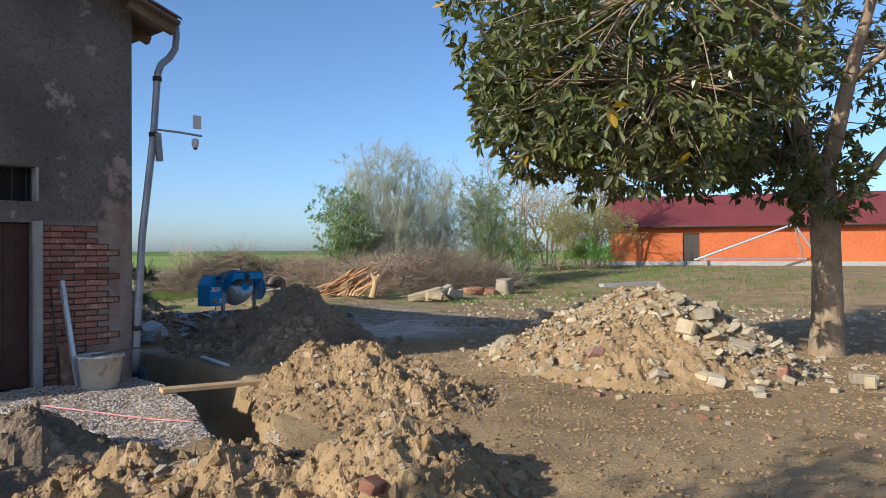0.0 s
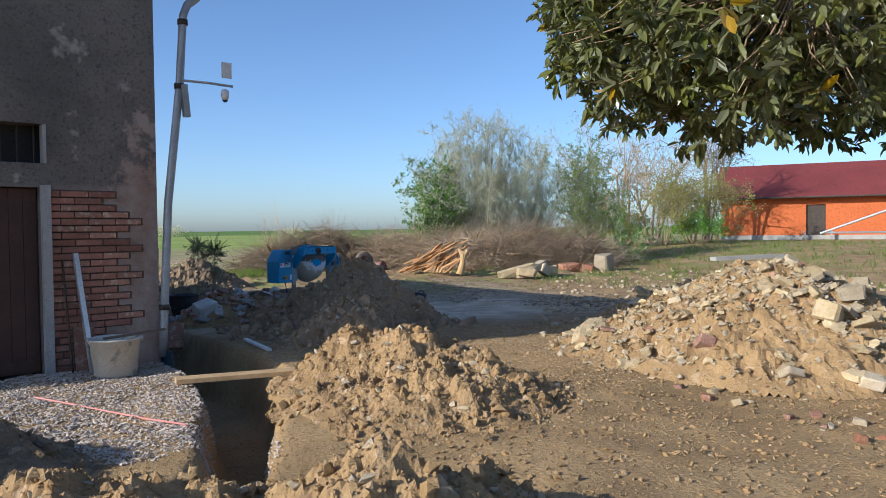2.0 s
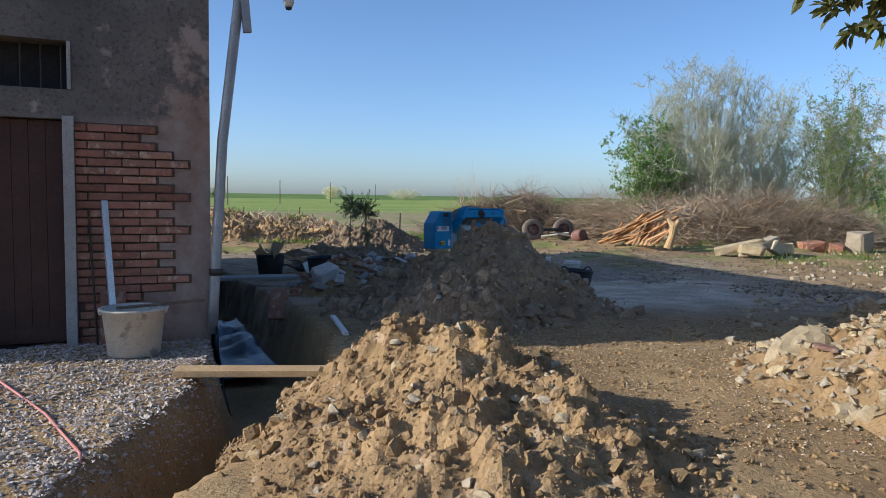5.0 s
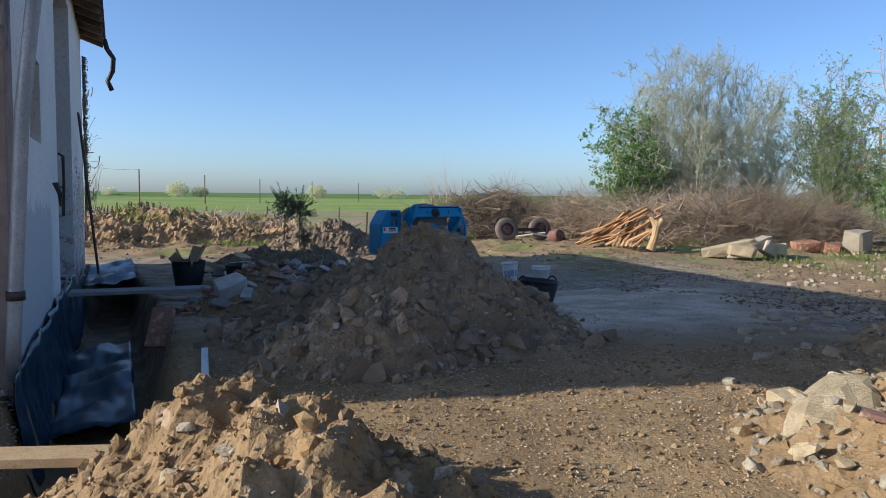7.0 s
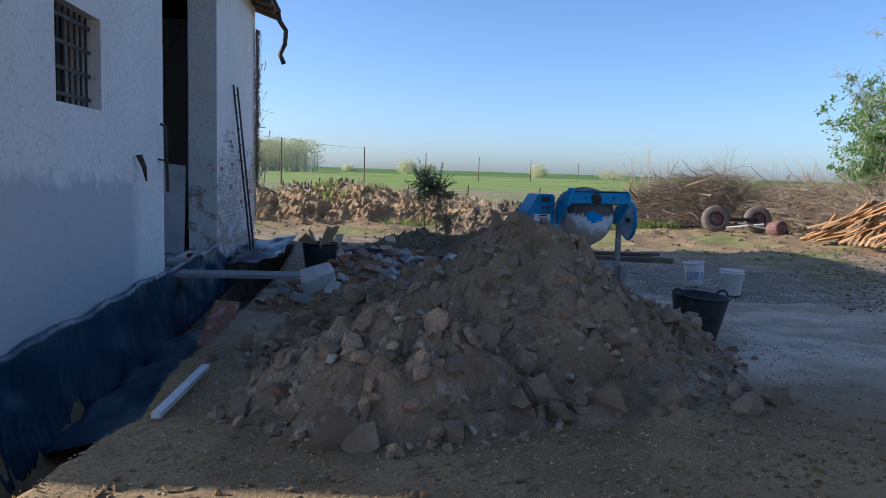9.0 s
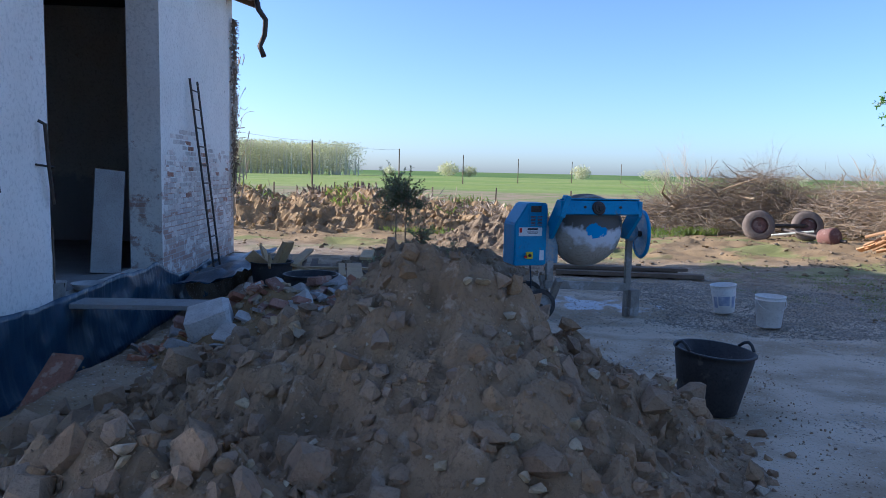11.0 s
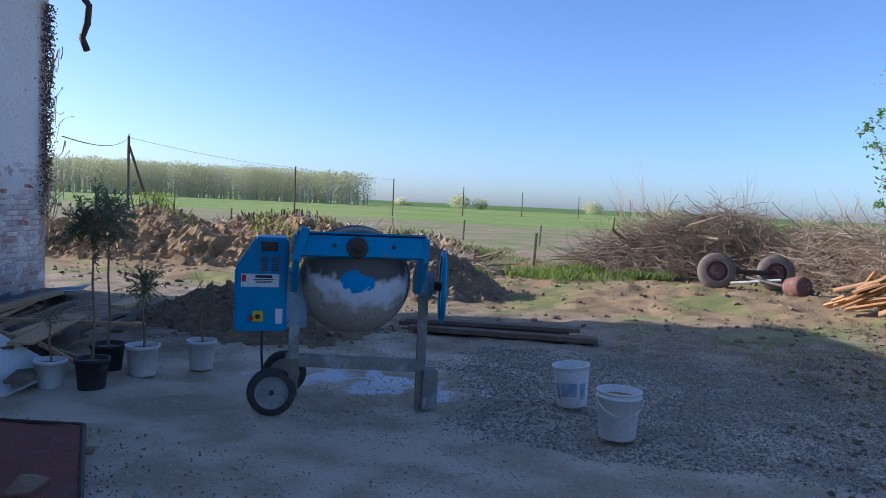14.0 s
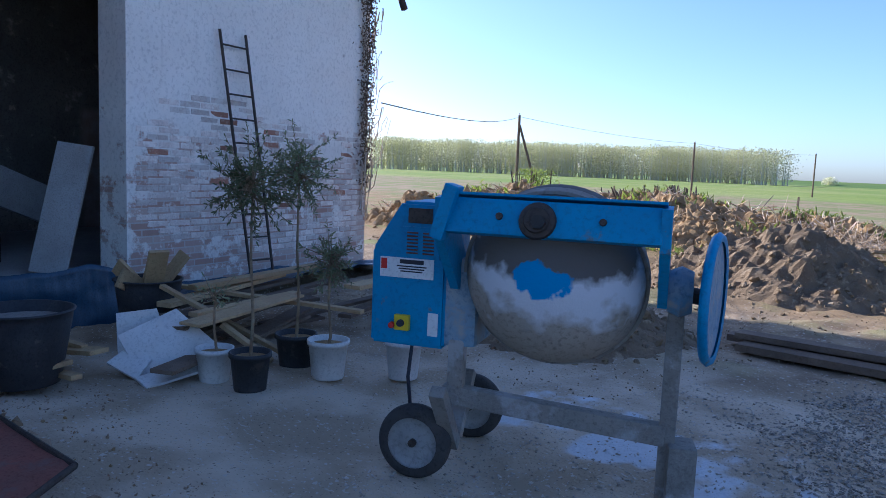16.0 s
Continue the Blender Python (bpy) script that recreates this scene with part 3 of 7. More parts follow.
def roof():
    rf = thing("roof", H(0, 0, EAVE), "old clay pan tile roof with overhanging wooden eaves", "roof", kind="structure")
    inv = rf.matrix_world.inverted()
    over, end = 0.44, 0.40
    sl = (RISE) / (WID / 2)
    for sgn, nm in ((1, "roof_slope"), (-1, "roof_slope")):
        bm = bmesh.new()
        v0 = over if sgn > 0 else -WID - over
        z0 = EAVE - over * sl
        c = [H(-end, v0, z0), H(LEN + end, v0, z0), H(LEN + end, -WID / 2, EAVE + RISE), H(-end, -WID / 2, EAVE + RISE)]
        lo = [bm.verts.new(inv @ (p + Vector((0, 0, 0.03)))) for p in c]
        hi = [bm.verts.new(inv @ (p + Vector((0, 0, 0.075)))) for p in c]
        bm.faces.new(lo[::-1]); bm.faces.new(hi)
        for i in range(4):
            bm.faces.new((lo[i], lo[(i + 1) % 4], hi[(i + 1) % 4], hi[i]))
        bmesh.ops.recalc_face_normals(bm, faces=bm.faces)
        part(nm, bm, M["oldwood"], rf, "dark boarding under the tiles")
    # rows of half round tiles on the slope above the yard, and along the other one
    for sgn in (1, -1):
        bm = bmesh.new()
        n = int((LEN + 2 * end) / 0.2)
        for i in range(n):
            u = -end + 0.1 + i * 0.2
            for k in range(9):
                t0, t1 = k / 9, (k + 1.12) / 9
                pts = []
                for t, lift in ((t0, 0.085), (t1, 0.10)):
                    v = (over + 0.04) + (-WID / 2 - over - 0.04) * t
                    if sgn < 0:
                        v = -WID - v
                    z = EAVE - over * sl + (RISE + over * sl) * min(t, 1.0) + lift + 0.012 * random.random()
                    pts.append((u + 0.012 * random.random(), v, z, 0.085 if t == t0 else 0.07))
                rings = []
                for u_, v_, z_, r_ in pts:
                    rings.append([bm.verts.new(inv @ H(u_ + r_ * math.cos(a), v_, z_ + r_ * 0.75 * math.sin(a))) for a in (0, 0.8, 1.57, 2.35, 3.14)])
                for a in range(4):
                    bm.faces.new((rings[0][a], rings[0][a + 1], rings[1][a + 1], rings[1][a]))
        tl = part("roof_tiles", bm, M["rooftile"], rf, "rows of weathered half round clay tiles")
        tl["kind"] = "stuff"
    # rafters showing under the eaves
    bm0 = bmesh.new()
    box(bm0, (0.62, 0.09, 0.10))
    me = bpy.data.meshes.new("rafter")
    bm0.to_mesh(me); bm0.free()
    me.materials.append(M["oldwood"])
    for i in range(20):
        u = -0.24 + i * (LEN + 0.48) / 19
        o = new("rafter", me)
        o.parent = rf
        m = Matrix.Translation(H(u, over - 0.30, EAVE - (over - 0.30) * sl - 0.03)) @ Matrix.Rotation(ANG, 4, 'Z') @ Matrix.Rotation(math.atan(sl), 4, 'Y')
        o.matrix_basis = inv @ m
roof()

# ---- rocks, clods and heaps ----
def rock_shape(seed, sub=1, flat=1.0, rough=0.35, blocky=0.0):
    """A broken lump of unit size as arrays of vertices and triangles."""
    rnd = random.Random(seed)
    bm = bmesh.new()
    if blocky > 0:
        bmesh.ops.create_cube(bm, size=1.0)
        bmesh.ops.bevel(bm, geom=list(bm.edges), offset=0.10, segments=1, affect='EDGES')
        bmesh.ops.triangulate(bm, faces=bm.faces)
    else:
        bmesh.ops.create_icosphere(bm, subdivisions=sub, radius=0.5)
    off = rnd.random() * 50
    for v in bm.verts:
        d = v.co.normalized()
        k = 1 + rough * noise.noise(d * 1.6 + Vector((off, off, off))) + rough * 0.5 * noise.noise(d * 4 + Vector((off, 3, off)))
        v.co = v.co * k
        v.co.z *= flat
        if blocky > 0:
            v.co += Vector((rnd.uniform(-1, 1), rnd.uniform(-1, 1), rnd.uniform(-1, 1))) * 0.045 * blocky
    vs = np.array([v.co[:] for v in bm.verts])
    bm.verts.index_update()
    fs = np.array([[v.index for v in f.verts] for f in bm.faces])
    bm.free()
    return vs, fs
CLODS = [rock_shape(i, 2, random.uniform(0.6, 0.95), 0.75) for i in range(12)]
LUMPS = [rock_shape(30 + i, 1, random.uniform(0.65, 0.95), 0.8) for i in range(10)]
def hull_shape(seed, n=13):
    """An angular broken lump of unit size."""
    rnd = random.Random(seed)
    bm = bmesh.new()
    for i in range(n):
        d = Vector((rnd.gauss(0, 1), rnd.gauss(0, 1), rnd.gauss(0, 1))).normalized() * rnd.uniform(0.42, 0.55)
        bm.verts.new((d.x, d.y * 0.85, d.z * 0.75))
    bmesh.ops.convex_hull(bm, input=bm.verts[:])
    bmesh.ops.triangulate(bm, faces=bm.faces[:])
    bmesh.ops.delete(bm, geom=[v for v in bm.verts if not v.link_faces], context='VERTS')
    vs = np.array([v.co[:] for v in bm.verts])
    bm.verts.index_update()
    fs = np.array([[v.index for v in f.verts] for f in bm.faces])
    bm.free()
    return vs, fs
HULLS = [hull_shape(200 + i, 10 + i) for i in range(9)]
CRUMBS = [hull_shape(230 + i, 9) for i in range(8)]
PEBBLES = [hull_shape(250 + i, 8) for i in range(8)]
BLOCKS = [rock_shape(80 + i, 1, 1.0, 0.12, 1.0) for i in range(8)]

def scatter(name, items, shapes, material, parent=None, label=""):
    """Many lumps in one mesh: items of (place, size (3), euler)."""
    V_, F_, n = [], [], 0
    for i, (p, s, e) in enumerate(items):
        vs, fs = shapes[i % len(shapes)]
        r = np.array(Euler(e).to_matrix())
        V_.append((vs * np.array(s)) @ r.T + np.array(p))
        F_.append(fs + n)
        n += len(vs)
    me = bpy.data.meshes.new(name)
    me.from_pydata(np.concatenate(V_).tolist(), [], np.concatenate(F_).tolist())
    return from_mesh(name, me, material, parent, label)

def heap_height(cones, x, y, bow=1.15):
    h = 0.0
    for cx, cy, ch, cr in cones:
        d = math.hypot(x - cx, y - cy) / cr
        if d < 1:
            k = ch * (1 - d) ** bow if d > 0.12 else ch * (1 - 0.12) ** bow * (1 - (0.12 - d) * 0.2)
            h = max(h, k) + 0.25 * min(h, k)
    return h
def heap(name, cones, step, label, category, material, rough=0.09, clods=900, big=0.16, seed=1, clod_mat=None, bow=1.15, lumpy=5.0):
    """A tipped heap: an uneven skin, crumbs and lumps lying on it."""
    rnd = random.Random(seed)
    cx, cy = cones[0][0], cones[0][1]
    e = thing(name, (cx, cy, level(cx, cy)), label, category)
    x0, x1 = min(c[0] - c[3] for c in cones), max(c[0] + c[3] for c in cones)
    y0, y1 = min(c[1] - c[3] for c in cones), max(c[1] + c[3] for c in cones)
    nx, ny = int((x1 - x0) / step) + 1, int((y1 - y0) / step) + 1
    def top(x, y):
        h = heap_height(cones, x, y, bow)
        if h <= 0:
            return None
        k = min(1.0, h / 0.22)
        r = rough * (nz(x * 2.3, y * 2.3, seed) + 0.8 * nz(x * 6, y * 6, seed + 3, 2)) + rough * 0.4 * abs(nz(x * 13, y * 13, seed + 5, 2)) - rough * 0.7 * max(0.0, nz(x * 4.5, y * 4.5, seed + 8, 2))
        return level(x, y) + h + r * k - 0.05 * (1 - k)
    grid, vs, fs = {}, [], []
    for j in range(ny):
        for i in range(nx):
            x, y = x0 + i * step, y0 + j * step
            t = top(x, y)
            if t is not None:
                grid[i, j] = len(vs)
                vs.append((x - cx, y - cy, t - level(cx, cy)))
    for (i, j), a in grid.items():
        q = [grid.get(k) for k in ((i + 1, j), (i + 1, j + 1), (i, j + 1))]
        if None not in q:
            fs.append((a, *q))
    me = bpy.data.meshes.new("soil")
    me.from_pydata(vs, [], fs)
    from_mesh("soil", me, material, e, smooth=False)
    for nm, shapes, count, lo, hi, pw, lab in (("rough_soil", LUMPS + HULLS[:3], clods // 2, 0.018, big, lumpy, "loose clods of dry earth"), ("loose_soil", CRUMBS, int(clods * 3.5), 0.007, 0.03, 2.5, "loose crumbs of dry earth")):
        items = []
        while len(items) < count:
            x, y = rnd.uniform(x0 - 0.3, x1 + 0.3), rnd.uniform(y0 - 0.3, y1 + 0.3)
            t = top(x, y)
            if t is None:
                if rnd.random() < 0.75 or nm == "rough_soil":
                    continue
                t = ground(x, y)
            s = lo + (hi - lo) * rnd.random() ** pw
            items.append(((x - cx, y - cy, t - level(cx, cy) + s * 0.1), (s, s * rnd.uniform(0.6, 1), s * rnd.uniform(0.55, 0.95)), (rnd.uniform(0, 6), rnd.uniform(0, 6), rnd.uniform(0, 6))))
        cl = scatter(nm, items, shapes, clod_mat or M["clod"], e, lab)
        cl["kind"] = "stuff"
    return e, top

pile1 = [(-0.14, 3.75, 0.50, 0.85), (0.28, 3.25, 0.48, 1.0), (0.12, 2.35, 0.34, 1.15), (0.62, 2.55, 0.30, 0.95), (-0.45, 2.75, 0.22, 0.65), (0.95, 2.3, 0.14, 0.7)]
pile2 = [(-0.97, -0.25, 0.55, 0.90), (-1.75, 0.15, 0.36, 0.95), (-0.45, -0.05, 0.32, 0.65), (-2.35, 0.75, 0.26, 0.85), (-2.75, 0.25, 0.20, 0.8)]
pile2b = [(-3.05, 1.75, 0.42, 0.95), (-3.9, 1.2, 0.45, 1.2)]
pile3 = [(0.70, 7.83, 1.0, 1.5), (1.05, 7.2, 0.42, 1.0), (0.34, 6.2, 0.52, 0.68), (0.0, 6.1, 0.40, 0.62), (0.62, 6.3, 0.40, 0.6), (1.45, 8.2, 0.4, 1.05), (1.6, 7.3, 0.22, 0.8), (-0.25, 7.75, 0.40, 1.0), (-0.45, 7.1, 0.22, 0.75), (0.0, 9.3, 0.42, 1.3), (-0.5, 10.2, 0.28, 1.0), (0.75, 9.1, 0.32, 1.0)]
e1, top1 = heap("earth_pile", pile1, 0.028, "sunlit tipped pile of crumbly brown earth and clods", "earth pile", M["dirt"], 0.10, 4200, 0.11, 3)
e2, top2 = heap("earth_pile", pile2, 0.028, "low ridge of freshly dug crumbly earth", "earth pile", M["dirt"], 0.105, 3800, 0.13, 5)
# the shadow lying over this mound is given by the darker earth colour
heap("earth_pile", pile2b, 0.04, "small mound of dug earth beside gravel, darkened as if in shadow", "earth pile", M["darkdirt"], 0.10, 1500, 0.12, 7, M["darkclod"])
e3, top3 = heap("earth_pile", pile3, 0.03, "tall shaded pile of dug earth with lumps", "earth pile", M["spoil"], 0.12, 6500, 0.15, 9, M["lump"], lumpy=3.0)
mound = [(-1.35, 20.15, 0.95, 1.7), (-2.3, 19.8, 0.6, 1.3)]
# dark brown earth, its colour also carrying the mound's shaded side
heap("earth_mound", mound, 0.06, "rounded mound of dark earth beside the field, shaded side in its colour", "earth pile", M["darkdirt"], 0.13, 2200, 0.15, 13, M["darkclod"])
low = [(-1.4, 15.5, 0.42, 1.4), (-1.0, 15.3, 0.22, 0.8), (-2.5, 16.0, 0.4, 1.4)]
heap("earth_mound", low, 0.06, "low dark mound of earth behind the potted saplings", "earth pile", M["darkdirt"], 0.12, 2400, 0.13, 14, M["darkclod"])
bank = [(-15.4 + 1.5 * i, 27.0 + 0.2 * i + 0.6 * math.sin(i * 2.1), 0.75 + 0.2 * math.sin(i * 1.7), 2.6) for i in range(8)]
_, banktop = heap("earth_bank", bank, 0.11, "long bank of turned soil and roots", "earth bank", M["dirt"], 0.24, 2600, 0.40, 15)
turned = [(-11.2, 21.4, 0.80, 1.8), (-9.6, 22.0, 0.85, 1.9), (-8.0, 22.6, 0.75, 1.8), (-6.5, 23.3, 0.70, 1.7), (-5.0, 23.9, 0.60, 1.7), (-3.6, 24.4, 0.45, 1.4)]
heap("earth_bank", turned, 0.08, "ridge of turned brown earth and clods before the field", "earth bank", M["dirt"], 0.20, 3000, 0.30, 19, lumpy=3.0)
rub = [(4.35, 2.95, 0.92, 1.9), (5.2, 4.2, 0.98, 2.1), (3.45, 4.0, 0.45, 1.35), (6.6, 6.0, 0.75, 2.4), (5.0, 2.4, 0.25, 1.3)]
rubble, rubtop = heap("rubble_heap", rub, 0.05, "sunlit heap of broken masonry, brick and earth", "rubble heap", M["dirt"], 0.10, 2600, 0.12, 11, M["clod"], 0.9)
debris = [(-1.15, 9.4, 0.46, 1.0), (-0.95, 10.05, 0.55, 1.0), (-0.35, 9.6, 0.50, 0.9)]
debris_heap, debtop = heap("debris_heap", debris, 0.05, "shaded heap of broken bricks, tiles and mortar", "rubble heap", M["dirt"], 0.06, 700, 0.08, 17)

def shared_lumps(shapes, material, name):
    out = []
    for vs, fs in shapes:
        me = bpy.data.meshes.new(name)
        me.from_pydata(vs.tolist(), [], fs.tolist())
        me.materials.append(material)
        out.append(me)
    return out
def stones_on(parent, top, cones, count, sizes, kinds, seed):
    """Single stones, bricks and slabs lying on a heap, each its own part."""
    rnd = random.Random(seed)
    base = parent.matrix_world.translation
    n = 0
    while n < count:
        c = rnd.choice(cones)
        x, y = c[0] + rnd.uniform(-1, 1) * c[3] * 0.95, c[1] + rnd.uniform(-1, 1) * c[3] * 0.95
        t = top(x, y)
        if t is None:
            continue
        nm, meshes, dims, w = rnd.choices(kinds, [k[3] for k in kinds])[0]
        s = sizes[0] + (sizes[1] - sizes[0]) * rnd.random() ** 1.8
        o = new(nm, rnd.choice(meshes))
        o.parent = parent
        o.location = (x - base.x, y - base.y, t - base.z + s * 0.10)
        o.rotation_euler = (rnd.uniform(-0.6, 0.6), rnd.uniform(-0.6, 0.6), rnd.uniform(0, 6.28))
        o.scale = [s * d * rnd.uniform(0.8, 1.2) for d in dims]
        n += 1
ST = shared_lumps(BLOCKS, M["stone"], "stone")
SR = shared_lumps(CLODS, M["stone"], "stone")
GS = shared_lumps(BLOCKS, M["greystone"], "mortar_lump")
BR = shared_lumps(BLOCKS[:4], M["brickpale"], "brick")
HC = shared_lumps(LUMPS + HULLS[:3], M["clod"], "clod")
HS = shared_lumps(HULLS, M["stone"], "stone")
HL = shared_lumps(LUMPS + HULLS[:1], M["lump"], "clod")
def foot_lumps(parent, top, cones, count, sizes, seed, reach=1.12, pale=0.12, meshes=None):
    """Clods rolled down a heap: the bigger ones lie lower."""
    rnd = random.Random(seed)
    base = parent.matrix_world.translation
    peak = max(c[2] for c in cones)
    n = 0
    while n < count:
        c = rnd.choice(cones)
        a, k = rnd.uniform(0, 6.28), rnd.random() ** 0.45 * reach
        x, y = c[0] + math.cos(a) * c[3] * k, c[1] + math.sin(a) * c[3] * k
        t = top(x, y)
        t = ground(x, y) if t is None else max(t, ground(x, y))
        low = 1 - min(1.0, max(0.0, (t - level(x, y)) / (peak * 0.75)))
        if rnd.random() > 0.25 + 0.75 * low:
            continue
        s = (sizes[0] + (sizes[1] - sizes[0]) * rnd.random() ** 2.2) * (0.6 + 0.5 * low)
        stone = rnd.random() < pale
        o = new("stone" if stone else "clod", rnd.choice(HS if stone else meshes or HC))
        o.parent = parent
        o.location = (x - base.x, y - base.y, t - base.z + s * 0.14)
        o.rotation_euler = (rnd.uniform(0, 6.28), rnd.uniform(-0.5, 0.5), rnd.uniform(0, 6.28))
        o.scale = (s, s * rnd.uniform(0.7, 1.0), s * rnd.uniform(0.6, 0.9))
        n += 1
foot_lumps(e1, top1, pile1, 120, (0.03, 0.14), 61, 1.0, 0.12)
foot_lumps(e2, top2, pile2, 120, (0.03, 0.14), 62, 1.0, 0.12)
foot_lumps(e3, top3, pile3, 295, (0.06, 0.27), 63, 1.04, 0.04, HL)
stones_on(rubble, rubtop, rub[:3] + rub[4:], 290, (0.05, 0.20), [("stone", ST, (1, 0.75, 0.45), 3), ("stone", SR, (1.1, 0.85, 0.6), 5), ("brick", BR, (0.75, 0.37, 0.2), 0.6)], 21)
stones_on(rubble, rubtop, rub[3:4], 60, (0.1, 0.3), [("stone", ST, (1.1, 0.75, 0.3), 5), ("brick", BR, (0.75, 0.37, 0.2), 2)], 22)
stones_on(debris_heap, debtop, debris, 298, (0.08, 0.22), [("mortar_lump", GS, (1, 0.7, 0.4), 3), ("brick", BR, (1.0, 0.5, 0.3), 5), ("tile", GS, (1.1, 0.8, 0.12), 2)], 23)

WP = shared_lumps(BLOCKS[:4], M["whiteplaster"], "white_block")
stones_on(rubble, rubtop, [(4.75, 2.2, 0.6, 0.75), (4.5, 2.5, 0.6, 0.6), (5.3, 3.0, 0.6, 0.9)], 60, (0.12, 0.28), [("stone", ST, (1.15, 0.8, 0.3), 3), ("stone", HS, (1.0, 0.8, 0.5), 1)], 27)
def small_stones(parent, top, cones, count, seed):
    rnd = random.Random(seed)
    base = parent.matrix_world.translation
    items = []
    while len(items) < count:
        c = rnd.choice(cones)
        a, k = rnd.uniform(0, 6.28), rnd.random() ** 0.5
        x, y = c[0] + math.cos(a) * c[3] * k, c[1] + math.sin(a) * c[3] * k
        t = top(x, y)
        if t is None:
            continue
        s = 0.02 + 0.09 * rnd.random() ** 2.5
        items.append(((x - base.x, y - base.y, t - base.z + s * 0.15), (s, s * rnd.uniform(0.6, 1), s * rnd.uniform(0.5, 0.8)), (rnd.uniform(-0.6, 0.6), rnd.uniform(-0.6, 0.6), rnd.uniform(0, 6))))
    scatter("small_rubble", items, HULLS, M["stone"], parent, "small broken stones and mortar bits")["kind"] = "stuff"
small_stones(rubble, rubtop, rub, 7000, 71)
small_stones(e1, top1, pile1, 200, 72)
small_stones(e2, top2, pile2, 200, 73)
small_stones(e3, top3, pile3, 400, 74)
small_stones(debris_heap, debtop, debris, 900, 75)
def lone(name, at, size, turn, mesh, label, category="stone", sink=0.2):
    o = new(name, mesh)
    z = ground(at[0], at[1]) if len(at) < 3 else at[2]
    o.matrix_world = pose(at[0], at[1], z + size[2] * (0.5 - sink), *turn) @ Matrix.Diagonal((*size, 1))
    return tagged(o, label, category)
SLAB = shared_lumps([rock_shape(99, 3, 0.7, 0.22)], M["stone"], "stone_slab")
lone("stone_slab", (2.76, 4.3, 0.28), (0.80, 0.42, 0.40), (4, -20, 40), SLAB[0], "pale rounded stone slab lying at the heap's foot", "stone slab")
lone("stone_block", (3.99, 2.1, 0.80), (0.26, 0.22, 0.18), (10, 14, 30), ST[2], "squared pale masonry block on the rubble heap", "stone block")
lone("stone_block", (4.5, 2.35, 0.93), (0.30, 0.24, 0.15), (-8, 10, 55), ST[3], "broken masonry block on the rubble heap", "stone block")
lone("stone_slab", (5.05, 2.35, 0.28), (0.62, 0.34, 0.18), (4, -6, 20), ST[4], "flat broken stone slab beside the rubble", "stone slab")
lone("white_block", (-1.38, 9.0, 0.38), (0.32, 0.27, 0.24), (12, -18, 30), WP[2], "white plastered masonry block on the debris", "stone block")
lone("red_brick", (3.0, 2.62, 0.52), (0.24, 0.16, 0.10), (20, 25, 70), BR[1], "broken red brick on the rubble heap", "brick")
lone("stone", (5.2, 0.6), (0.16, 0.12, 0.14), (0, 20, 30), ST[0], "small pale squared stone on bare earth", sink=0.15)
lone("stone", (5.55, 0.9), (0.30, 0.13, 0.13), (0, 5, -35), ST[5], "long pale stone on bare earth", sink=0.15)
lone("brick", (4.6, 1.25), (0.14, 0.13, 0.22), (10, 10, 20), BR[0], "upright broken brick on bare earth", "brick", 0.1)

def ground_scatter(name, count, area, size, shapes, material, label, seed, ok=lambda x, y: True, category="gravel"):
    rnd = random.Random(seed)
    items = []
    while len(items) < count:
        x, y = rnd.uniform(area[0], area[1]), rnd.uniform(area[2], area[3])
        if not ok(x, y):
            continue
        s = size[0] + (size[1] - size[0]) * rnd.random() ** 2.5
        items.append(((x, y, ground(x, y) + s * 0.12), (s, s * rnd.uniform(0.6, 1), s * rnd.uniform(0.45, 0.8)), (rnd.uniform(-0.4, 0.4), rnd.uniform(-0.4, 0.4), rnd.uniform(0, 6))))
    return tagged(scatter(name, items, shapes, material), label, category, kind="stuff")
def on_gravel(x, y):
    u, v = to_uv(x, y)
    return u < -0.02 and trench(x, y) > -0.02 and x < -1.1 and y > 1.7 + 0.4 * nz(x * 2, 0.0)
ground_scatter("gravel", 17000, (-3.9, -1.1, 1.3, 5.6), (0.018, 0.05), PEBBLES, M["gravel"], "crushed pale gravel spread before the house", 31, on_gravel)
ground_scatter("pebbles", 9000, (-0.8, 6.0, -1.5, 8.0), (0.008, 0.035), PEBBLES, M["tangrit"], "small pebbles strewn over sunlit earth", 32)
ground_scatter("yard_gravel", 30000, (0.3, 7.0, 9.0, 17.5), (0.008, 0.034), PEBBLES, M["grit"], "grey grit trodden into the shaded yard", 33, lambda x, y: nz(x * 0.6, y * 0.6, 5.0) + 0.35 * (1 if y > 12.5 and x > 1.2 else 0) > 0.0)
ground_scatter("crushed_gravel", 34000, (0.4, 5.6, 12.6, 17.2), (0.014, 0.042), PEBBLES, M["grit"], "grey crushed gravel spread beside the mixer", 38, lambda x, y: smooth01((x - 0.9 - 0.25 * (14.0 - y)) / 1.4) * smooth01((16.6 - y) / 1.5) * smooth01((5.4 - x) / 1.2) * smooth01((y - 12.3) / 0.7) > 0.15 + 0.5 * random.random() + 0.4 * nz(x * 1.3, y * 1.3, 3.0))
ground_scatter("grit", 20000, (-0.9, 5.5, 2.6, 6.9), (0.006, 0.026), PEBBLES, M["tangrit"], "fine pale grit over the sunlit ground", 37)
ground_scatter("earth_crumbs", 26000, (-0.5, 9.5, -3.0, 7.0), (0.010, 0.065), CRUMBS, M["clod"], "loose crumbs of earth over the bare ground", 34, category="earth")
